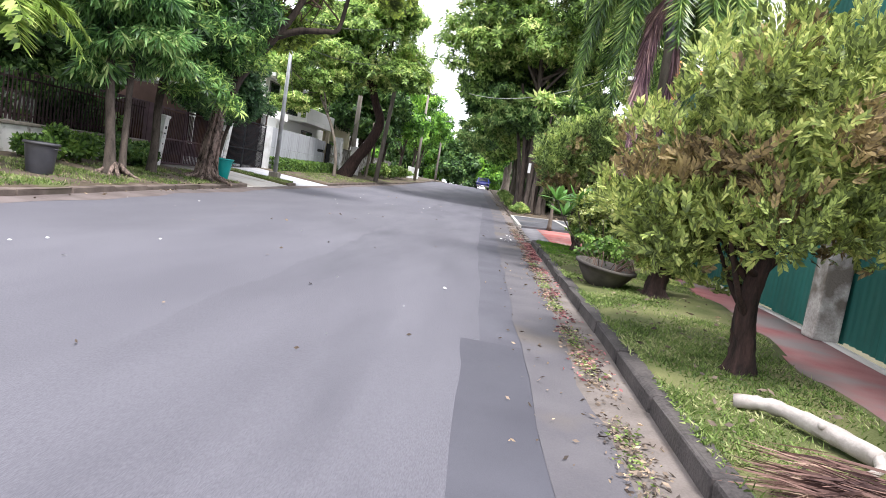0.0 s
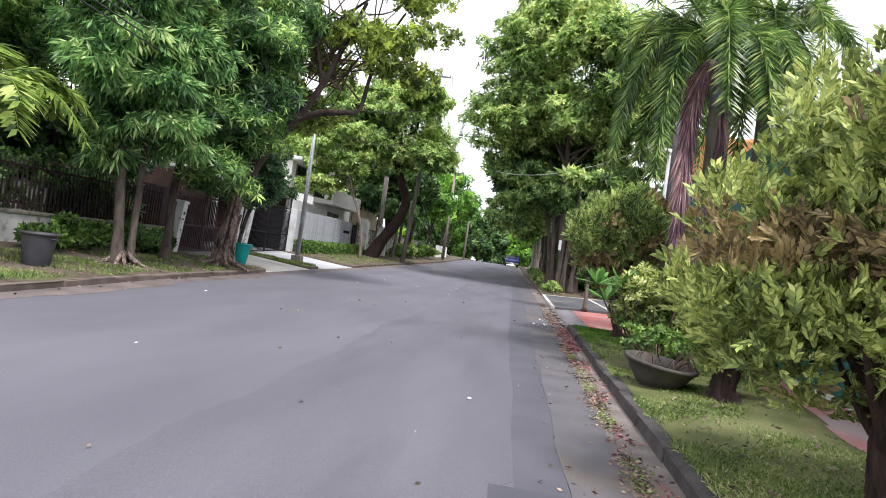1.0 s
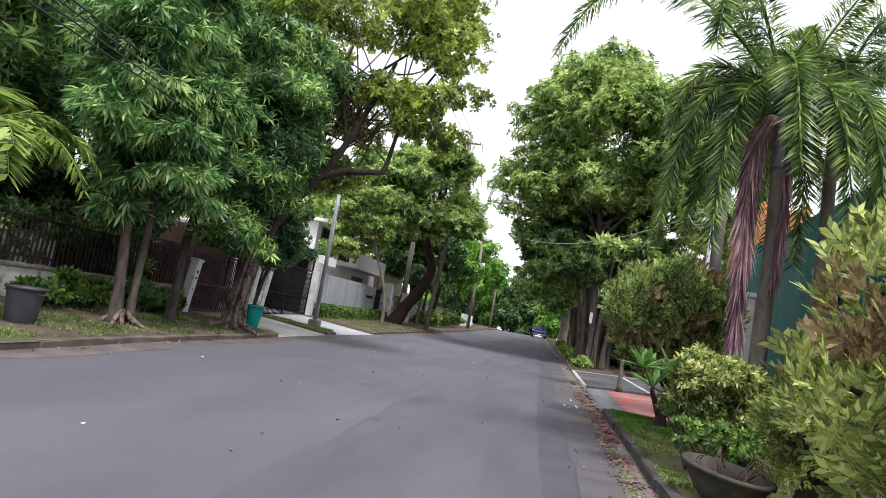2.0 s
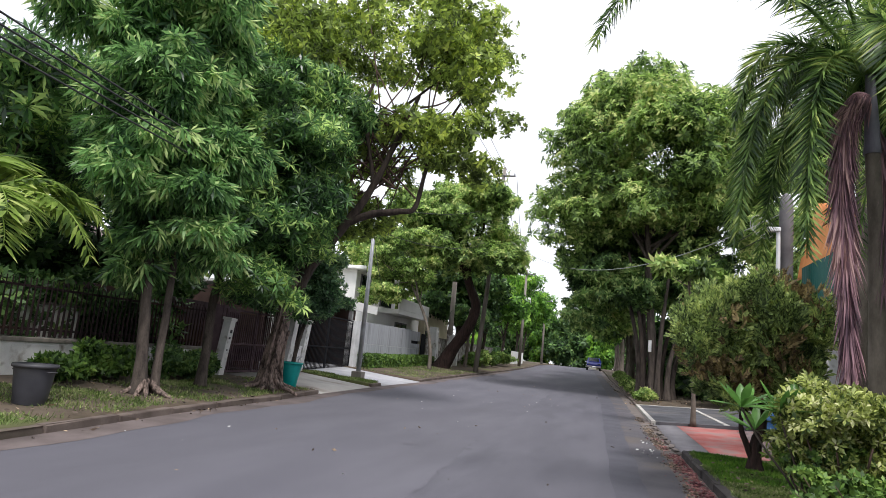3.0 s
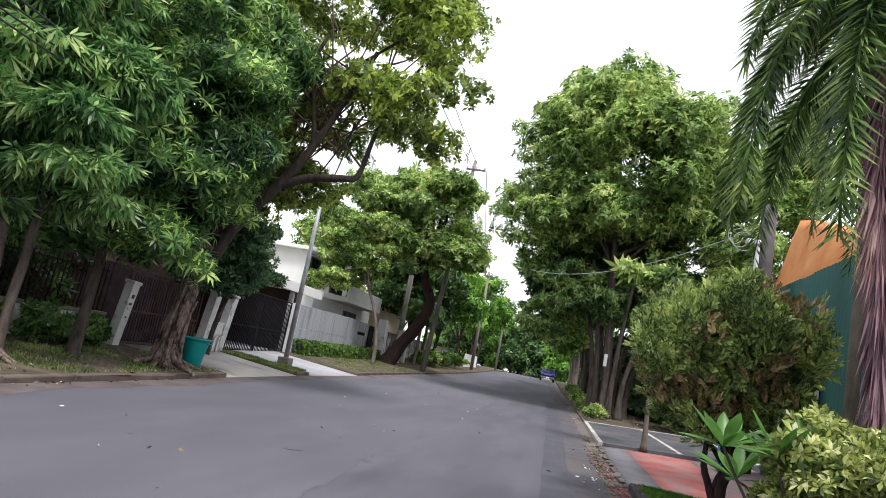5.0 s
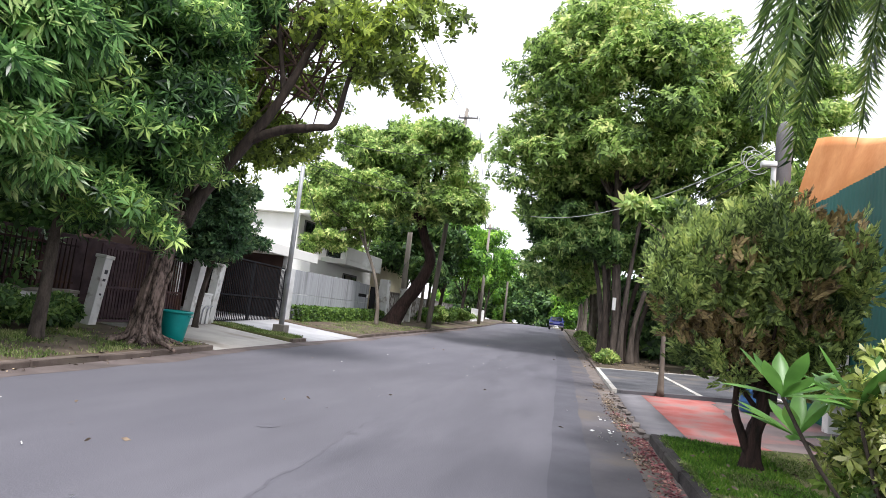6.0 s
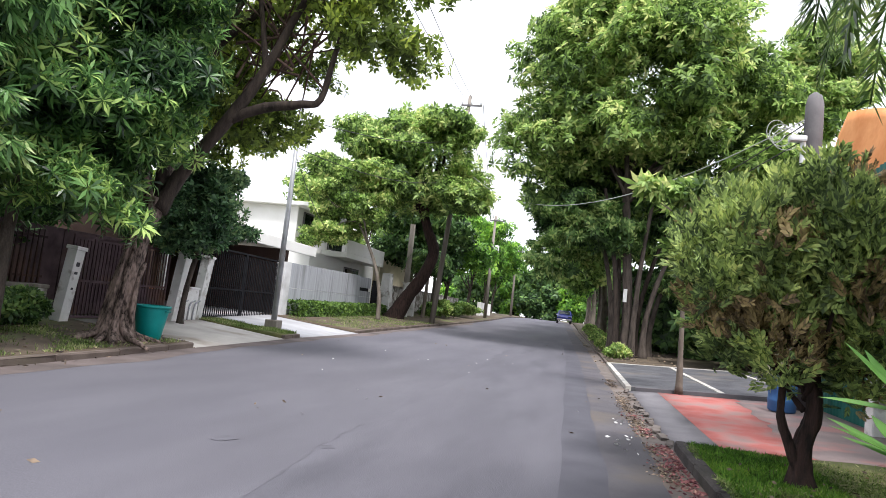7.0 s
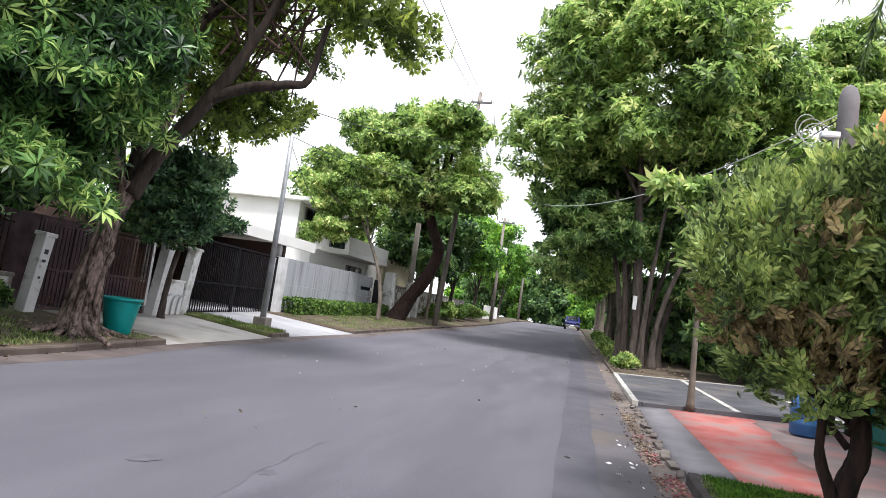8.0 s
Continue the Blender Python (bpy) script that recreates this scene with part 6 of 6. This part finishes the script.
p1 = thing("foxtail_palm", "palm with plumed green fronds and a hanging dead one", "palm", Matrix.Translation((3.45, 15.6, verge_r(3.45, 15.6) - 0.03)))
limb("trunk", [(0, 0, 0), (0.02, 0, 1.6), (0.03, 0.0, 3.2), (0.0, 0.0, 4.3)], 0.10, 0.085, M_BARK_P, p1, 12, 0.05, 301, 6, "", 0.04)
limb("crownshaft", [(0.0, 0.0, 4.28), (-0.01, 0, 4.8), (-0.02, 0, 5.35)], 0.10, 0.05, M_SHAFT, p1, 12, 0.03, 302, 4, "smooth grey-violet crownshaft")
rr = random.Random(301)
for k, (az_, ln, up_, dr) in enumerate(((172, 2.7, 0.55, 1.6), (200, 2.9, 0.7, 1.55), (228, 2.7, 0.5, 1.65), (258, 2.9, 0.8, 1.35), (288, 2.7, 0.5, 1.65), (315, 2.8, 0.6, 1.6), (345, 2.7, 0.7, 1.55), (15, 2.8, 0.8, 1.5), (50, 2.7, 0.6, 1.6), (85, 2.8, 0.9, 1.45), (118, 2.7, 0.6, 1.6), (148, 2.9, 0.8, 1.5), (185, 2.6, 1.0, 1.35), (207, 5.3, 2.25, 1.12), (230, 4.3, 2.0, 1.25), (190, 1.5, 1.3, 0.7), (330, 1.4, 1.4, 0.7), (70, 1.5, 1.3, 0.7))):
    foxtail(p1, (-0.02, 0, 5.3), radians(az_ + rr.uniform(-6, 6)), ln, up_, dr, 84, 0.46, 0.027, M_L_PALM if k < 15 else M_L_ARECA, 310 + 3 * k, rr.uniform(-0.25, 0.25))
dead_frond(p1, [(-0.02, -0.02, 5.0), (-0.26, -0.12, 4.95), (-0.40, -0.22, 4.2), (-0.42, -0.4, 3.0), (-0.44, -0.6, 1.75)], 0.17, 2600, 9, "hanging dry purple-brown frond")
dead_frond(p1, [(0.02, 0.02, 4.7), (0.1, 0.02, 4.4), (0.12, -0.02, 3.6), (0.1, -0.05, 2.8)], 0.14, 700, 19, "withered frond against the trunk")


def small_palm(label, base, h, fronds, length, seed, droop):
    t = thing("fence_palm", label, "palm", Matrix.Translation(base), "palms beside the green fence")
    limb("trunk", [(0, 0, 0), (0.03, 0, h * 0.4), (0.0, 0.0, h)], 0.12, 0.085, M_BARK_P, t, 12, 0.05, seed, 6, "", 0.04)
    r = random.Random(seed)
    for k in range(fronds):
        foxtail(t, (0, 0, h), 2 * math.pi * k / fronds + r.uniform(-0.2, 0.2), length * r.uniform(0.85, 1.1), r.uniform(0.5, 1.3), droop * r.uniform(0.8, 1.15), 62, 0.44, 0.027, M_L_PALM, seed + 3 * k, r.uniform(-0.3, 0.3))


small_palm("grey-trunked palm beside the green fence", (4.5, 16.6, 0.17), 5.9, 13, 2.7, 321, 1.5)
small_palm("palm with long arching fronds by the fence", (5.0, 20.7, 0.17), 6.6, 13, 2.8, 361, 1.35)

ar = thing("areca_palm", "clump of yellow-green areca palm by the garden wall", "palm", Matrix.Translation((-9.6, 14.9, verge_l(-9.6, 14.9) - 0.05)))
rr = random.Random(31)
for k in range(9):
    a = 2 * math.pi * k / 9 + rr.uniform(-0.2, 0.2)
    h = rr.uniform(2.4, 4.4)
    o = (0.25 * math.cos(a) * 1.4, 0.25 * math.sin(a) * 1.4, h)
    limb("stem", [(0.1 * math.cos(a), 0.1 * math.sin(a), 0), (0.16 * math.cos(a), 0.16 * math.sin(a), h * 0.5), o], 0.04, 0.028, M_BARK, ar, 7, 0.03, k, 3)
    for j in range(2):
        pts, q = frond_quads(o, a + rr.uniform(-0.5, 0.5), rr.uniform(1.7, 2.3), rr.uniform(0.4, 0.9), rr.uniform(0.75, 1.05), 26, 0.62, 0.10, 400 + k * 3 + j, 0.3, rr.uniform(-0.3, 0.3))
        fr = put("frond", quads_mesh("frond", q, M_L_ARECA), ar)
        v, f = tube(pts, list(np.linspace(0.02, 0.006, len(pts))), 6)
        put("rib", mesh_of("rib", v, f, M_L_ARECA, True), fr)
pts, q = frond_quads((0.3, 0.2, 3.2), 0.25, 2.4, 0.35, 0.85, 26, 0.62, 0.09, 431, 0.35, 0.0)
fr = put("frond", quads_mesh("frond", q, M_L_ARECA), ar)
v, f = tube(pts, list(np.linspace(0.022, 0.006, len(pts))), 6)
put("rib", mesh_of("rib", v, f, M_L_ARECA, True), fr)

for k, (x, y, h) in enumerate(((-10.8, 60.5, 6.0), (-9.9, 54.5, 4.6))):
    palm("verge_palm", "dark palm among the far verge trees", (x, y, rise(y) + 0.1), (x + 0.1, y, rise(y) + h), 0.14, 0.1, 11, 2.6, 26, 0.5, 0.06, M_L_DEEP, 441 + k * 20, 0.7, 1.2, 0.5)

# ---- frangipani, variegated shrub, pot, log ----
fg = thing("frangipani", "young frangipani with long glossy leaves", "shrub", Matrix.Translation((2.55, 14.7, verge_r(2.55, 14.7) - 0.03)))
tips = [(-0.66, 0.0, 1.20), (-0.30, -0.05, 1.18), (-0.08, 0.12, 1.24), (-0.45, 0.4, 0.95)]
rr = random.Random(77)
for k, tp in enumerate(tips):
    limb("stem", [(0, 0, 0), (tp[0] * 0.25, tp[1] * 0.25, 0.45), (tp[0] * 0.7, tp[1] * 0.7, 0.85), tp], 0.013, 0.010, M_BARK, fg, 8, 0.05, k, 4)
    for j in range(11):
        a = 2 * math.pi * j / 11 + rr.uniform(-0.25, 0.25)
        e = rr.uniform(0.25, 1.15)
        ln, wd = rr.uniform(0.34, 0.5), rr.uniform(0.075, 0.10)
        d = Vector((math.cos(a) * math.cos(e), math.sin(a) * math.cos(e), math.sin(e)))
        sd = Vector((-math.sin(a), math.cos(a), 0))
        up = d.cross(sd)
        v, f = [], []
        for i in range(8):
            s = i / 7
            w = wd * math.sin(math.pi * min(1.0, 0.04 + s * 0.96) ** 1.15) * 0.5
            p = Vector(tp) + d * ln * s - Vector((0, 0, 0.22 * ln * s * s))
            v += [p + sd * w - up * w * 0.35, p, p - sd * w - up * w * 0.35]
        for i in range(7):
            q0 = i * 3
            f += [(q0, q0 + 1, q0 + 4, q0 + 3), (q0 + 1, q0 + 2, q0 + 5, q0 + 4)]
        put("leaf", mesh_of("leaf", v, f, M_L_FRANGI, True), fg)

vb = thing("variegated_shrub", "dense shrub with small yellow-variegated leaves", "shrub", Matrix.Translation((2.9, 14.75, verge_r(2.9, 14.75) - 0.03)) @ Matrix.Diagonal((0.88, 0.88, 0.86, 1)))
for k in range(9):
    a = 2 * math.pi * k / 9
    limb("stem", [(0.05 * math.cos(a), 0.05 * math.sin(a), 0), (0.25 * math.cos(a), 0.25 * math.sin(a), 0.5), (0.5 * math.cos(a), 0.5 * math.sin(a), 1.1)], 0.025, 0.01, M_TWIG, vb, 6, 0.1, k, 3)
q = crown_quads(lumps((-0.1, 0, 1.22), (0.76, 0.62, 0.66), 40, 0.19, 501, -0.85), 3000, W_VARIEG, 1.0, 502, 0.9, 0.35)
put("foliage", quads_mesh("foliage", q, M_L_VARIEG), vb)
# Lower leaves take the dark hedge green to paint the shade under the shrub.
q = crown_quads(lumps((-0.1, -0.05, 0.6), (0.72, 0.6, 0.5), 18, 0.18, 503, -0.9, False), 1500, W_SMALL, 0.95, 504, 0.9, 0.35)
put("lower_foliage", quads_mesh("lower_foliage", q, M_L_HEDGE), vb, None, "lower leaves with shade painted as dark green")
tw = thing("twiggy_shrub", "bare twiggy shrub on the lawn", "shrub", Matrix.Translation((2.75, 14.1, verge_r(2.75, 14.1) - 0.03)))
rr = random.Random(6)
for k in range(34):
    a, e = rr.uniform(0, 6.28), rr.uniform(0.3, 1.3)
    ln = rr.uniform(0.35, 0.85)
    d = Vector((math.cos(a) * math.cos(e), math.sin(a) * math.cos(e), math.sin(e)))
    limb("twig", [(0, 0, 0), d * ln * 0.5 + Vector((rr.uniform(-0.05, 0.05), rr.uniform(-0.05, 0.05), 0.05)), d * ln], 0.011, 0.004, M_TWIG, tw, 5, 0.1, k, 3)
q = crown_quads(lumps((0, 0, 0.4), (0.5, 0.5, 0.35), 8, 0.2, 511, -0.4), 160, W_SMALL, 1.0, 512)
put("foliage", quads_mesh("foliage", q, M_L_HEDGE), tw)

pot = thing("garden_pot", "wide dark clay bowl tilted on the lawn", "plant pot", pose(2.6, 13.15, verge_r(2.6, 13.15) - 0.02, 4, 6, 0))
pr = [(0.16, 0), (0.26, 0.06), (0.38, 0.22), (0.43, 0.31), (0.46, 0.31), (0.46, 0.35), (0.40, 0.35), (0.36, 0.25), (0.02, 0.23)]
v, f = [], []
for (r, z) in pr:
    for k in range(30):
        w = 2 * math.pi * k / 30
        v.append((r * math.cos(w), r * math.sin(w), z))
for i in range(len(pr) - 1):
    for k in range(30):
        k2 = (k + 1) % 30
        f.append((i * 30 + k, i * 30 + k2, (i + 1) * 30 + k2, (i + 1) * 30 + k))
put("bowl", mesh_of("bowl", v, f, M_POT, True), pot)
for k in range(16):
    a = rr.uniform(0, 6.28)
    ln = rr.uniform(0.2, 0.5)
    limb("dry_stem", [(0.15 * math.cos(a), 0.15 * math.sin(a), 0.22), (0.3 * math.cos(a), 0.3 * math.sin(a), 0.25 + ln * 0.6), (0.42 * math.cos(a), 0.42 * math.sin(a), 0.15 + ln * 0.5)], 0.01, 0.004, M_TWIG, pot, 5, 0.1, k, 3)

drum = thing("plastic_drum", "blue plastic drum on the red driveway", "drum", Matrix.Translation((4.62, 26.0, rise(26.0) + 0.185)) @ Matrix.Diagonal((0.85, 0.85, 0.85, 1)))
pr = [(0.0, 0.0), (0.27, 0.0), (0.30, 0.04), (0.30, 0.22), (0.315, 0.25), (0.30, 0.28), (0.30, 0.50), (0.315, 0.53), (0.30, 0.56), (0.29, 0.74), (0.26, 0.78), (0.0, 0.78)]
v, f = [], []
for (r, z) in pr:
    for k in range(28):
        w = 2 * math.pi * k / 28
        v.append((r * math.cos(w), r * math.sin(w), z))
for i in range(len(pr) - 1):
    for k in range(28):
        k2 = (k + 1) % 28
        f.append((i * 28 + k, i * 28 + k2, (i + 1) * 28 + k2, (i + 1) * 28 + k))
put("barrel", mesh_of("barrel", v, f, M_BLUE, True), drum)
part("lid", box(0.40, 0.40, 0.03, (0, 0, 0.775), 0.012), M_BLUE, drum)

log = thing("bleached_log", "bleached pale log lying on the grass", "log", Matrix.Translation((0, 0, 0)))
limb("wood", [(2.60, 7.64, 0.20), (2.76, 7.58, 0.225), (2.88, 7.46, 0.23), (3.0, 7.2, 0.22), (3.1, 6.9, 0.215)], 0.04, 0.055, M_LOG, log, 11, 0.16, 4, 5)
limb("branch_stub", [(3.1, 6.92, 0.22), (3.04, 6.78, 0.2), (2.93, 6.68, 0.19)], 0.035, 0.022, M_LOG, log, 8, 0.1, 5, 2)
limb("branch_stub", [(2.98, 7.25, 0.23), (2.93, 7.2, 0.26)], 0.03, 0.02, M_LOG, log, 8, 0.1, 6, 2)
fan = thing("dry_palm_frond", "fallen dry palm frond on the verge", "palm frond", Matrix.Translation((2.6, 6.28, 0.17)))
r_ = np.random.RandomState(12)
n = 520
az = r_.uniform(2.4, 4.2, n)
P = np.column_stack([r_.uniform(0.0, 0.5, n), r_.normal(size=n) * 0.13, r_.uniform(0.01, 0.10, n)])
D = np.column_stack([np.cos(az), np.sin(az) * 0.6, r_.uniform(-0.12, 0.12, n)])
strip = np.array([[[0, 0, 0], [0.007, 0, 0.2], [0, 0.0, 0.47], [-0.007, 0.0, 0.2]]])
put("dry_leaf", quads_mesh("dry_leaf", scatter(strip, P, D, r_.uniform(0.6, 1.25, n), 3), M_STRAW), fan)
limb("rib", [(-0.3, 0.0, 0.04), (0.3, 0, 0.06), (0.8, -0.1, 0.05)], 0.012, 0.025, M_STRAW, fan, 7, 0.05, 1, 3)


# ---- grass, fallen leaves, scraps ----
def grass(name, label, count, x0, x1, y0, y1, height, z_of, material, seed, patch=0.0):
    r = np.random.RandomState(seed)
    x, y = r.uniform(0, 1, count), r.uniform(y0, y1, count)
    xa, xb = np.array([x0(v) for v in y]), np.array([x1(v) for v in y])
    x = xa + (xb - xa) * x
    w = np.array([noise.noise(Vector((a * 0.9, b * 0.9, seed))) for a, b in zip(x, y)])
    keep = w + r.normal(size=count) * 0.15 > patch
    x, y = x[keep], y[keep]
    z = np.array([z_of(a, b) for a, b in zip(x, y)])
    P = np.column_stack([x, y, z - 0.01])
    D = np.column_stack([r.normal(size=len(x)) * 0.45, r.normal(size=len(x)) * 0.45, np.ones(len(x))])
    blade = np.array([[[0.0034, 0, 0], [0.003, 0.006, 0.5], [0, 0.035, 1.0], [-0.0034, 0, 0]]]) * np.array([1, 1, 1.0])
    blade[..., :2] /= height
    q = scatter(blade, P, D, height * r.uniform(0.6, 1.4, len(x)), seed)
    return tagged(put(name, quads_mesh(name, q, material)), label, "grass", "", "stuff")


def lawn_z(x, y):
    s = (x - (kerb_r(y) + 0.12)) / (path_l(y) + 0.05 - kerb_r(y) - 0.12)
    z = verge_r(kerb_r(y), y) + (verge_r(4.4, y) - verge_r(kerb_r(y), y)) * s
    z += 0.03 if x < kerb_r(y) + 0.17 else 0.0
    return z + 0.05 * noise.noise(Vector((x * 0.8, y * 0.8, 3.1)))


def left_z(x, y):
    s = (x + 11.0) / (kerb_l(y) - 0.13 + 11.0)
    return verge_l(-11.0, y) + (verge_l(kerb_l(y), y) - verge_l(-11.0, y)) * s + 0.06 * noise.noise(Vector((x * 0.8, y * 0.8, 3.1)))


grass("lawn_grass", "short green and straw-coloured lawn grass", 86000, lambda y: kerb_r(y) + 0.07, lambda y: path_l(y) - 0.02, 4.5, 20.9, 0.030, lawn_z, M_GRASS, 601, -0.02)
grass("lush_grass", "lush bright green grass at the lawn's end", 16000, lambda y: kerb_r(y) + 0.16, lambda y: 3.3, 17.6, 20.95, 0.045, lawn_z, M_GRASS_G, 602, -0.35)
grass("verge_grass", "thin grass on the tree verge", 26000, lambda y: -10.0, lambda y: kerb_l(y) - 0.2, 11.0, 24.8, 0.07, left_z, M_GRASS, 603, 0.0)
grass("island_grass", "rough grass between the driveways", 5000, lambda y: -10.8, lambda y: kerb_l(y) - 0.15, 29.9, 31.15, 0.08, lambda x, y: verge_l(x, y) + 0.0, M_GRASS, 604, -0.15)
grass("far_verge_grass", "dry grass in front of the grey wall", 9000, lambda y: -11.2, lambda y: kerb_l(y) - 0.2, 36.4, 50.0, 0.08, lambda x, y: verge_l(x, y), M_GRASS, 605, 0.0)


def litter(name, label, count, x_of, y0, y1, z_of, size, material, seed, crowd=0.0):
    r = np.random.RandomState(seed)
    y = r.uniform(y0, y1, count)
    x = np.array([x_of(v, r) for v in y])
    w = np.array([noise.noise(Vector((a * 1.1, b * 1.1, seed))) for a, b in zip(x, y)])
    keep = w + r.normal(size=count) * 0.15 > crowd
    x, y = x[keep], y[keep]
    z = np.array([z_of(a, b) for a, b in zip(x, y)])
    P = np.column_stack([x, y, z + 0.006 + np.abs(r.normal(size=len(x))) * 0.006])
    a = r.uniform(0, 2 * math.pi, len(x))
    D = np.column_stack([np.cos(a), np.sin(a), r.uniform(0.0, 0.3, len(x))])
    t = np.array([[[0, 0, -0.5], [0.2, 0.03, 0.0], [0, 0.05, 0.5], [-0.2, 0.03, 0.0]]])
    return tagged(put(name, quads_mesh(name, scatter(t, P, D, size * r.uniform(0.5, 1.4, len(x)), seed), material)), label, "leaf litter", "", "stuff")


litter("gutter_leaves", "brown and orange leaves fallen along the gutter", 8500, lambda y, r: kerb_r(y) - 0.27 + r.normal() * 0.075, 4.0, 30.0, lambda x, y: rise(y) + 0.012, 0.042, M_LITTER, 701, -0.08)
litter("reddish_leaves", "reddish leaves heaped in the gutter", 2600, lambda y, r: kerb_r(y) - 0.22 + r.normal() * 0.1, 8.0, 24.0, lambda x, y: rise(y) + 0.014, 0.05, M_LITTER_R, 702, 0.08)
litter("lawn_leaves", "dry leaves scattered on the lawn", 420, lambda y, r: r.uniform(kerb_r(y) + 0.2, path_l(y) - 0.1), 5.0, 20.5, lambda x, y: lawn_z(x, y) + 0.03, 0.07, M_LITTER, 703, -0.3)
litter("road_leaves", "a few pale leaves scattered on the asphalt", 70, lambda y, r: r.uniform(kerb_l(y) + 0.3, kerb_r(y) - 0.5), 5.0, 45.0, lambda x, y: rise(y) + 0.008, 0.075, M_LITTER, 704, -0.4)
litter("verge_leaves", "fallen leaves below the far trees", 900, lambda y, r: r.uniform(-10.2, kerb_l(y) + 0.25), 11.0, 25.0, lambda x, y: (left_z(x, y) if x < kerb_l(y) - 0.1 else rise(y)) + 0.02, 0.08, M_LITTER, 705, -0.2)
litter("tree_leaves", "leaves and twigs below the near trees", 900, lambda y, r: kerb_r(y) + r.uniform(-0.4, 3.0), 36.0, 62.0, lambda x, y: (verge_r(x, y) if x > kerb_r(y) + 0.1 else rise(y)) + 0.03, 0.11, M_LITTER, 706, -0.2)
litter("pale_scraps", "small pale scraps of litter on the road", 34, lambda y, r: r.uniform(kerb_l(y) + 0.5, kerb_r(y) - 0.6), 5.0, 34.0, lambda x, y: rise(y) + 0.012, 0.05, M_PAPER, 707, -0.6)
litter("kerb_scraps", "torn pale paper beside the gutter", 26, lambda y, r: kerb_r(y) - 0.55 + r.normal() * 0.13, 20.3, 23.2, lambda x, y: rise(y) + 0.014, 0.06, M_PAPER, 708, -0.6)

litter("gutter_weeds", "small green weeds growing along the gutter", 2600, lambda y, r: kerb_r(y) - 0.27 + r.normal() * 0.05, 4.5, 16.0, lambda x, y: rise(y) + 0.02, 0.034, M_GRASS, 706, 0.06)
litter("shoulder_scraps", "pale bits of leaf on the worn shoulder", 90, lambda y, r: kerb_r(y) - r.uniform(0.35, 1.0), 5.0, 16.0, lambda x, y: rise(y) + 0.012, 0.045, M_LITTER, 707, -0.4)
litter("reddish_heap", "heap of reddish brown leaves against the kerb", 900, lambda y, r: kerb_r(y) - 0.04 - abs(r.normal()) * 0.13, 16.5, 21.2, lambda x, y: rise(y) + 0.025, 0.055, M_LITTER_R, 709, -0.25)
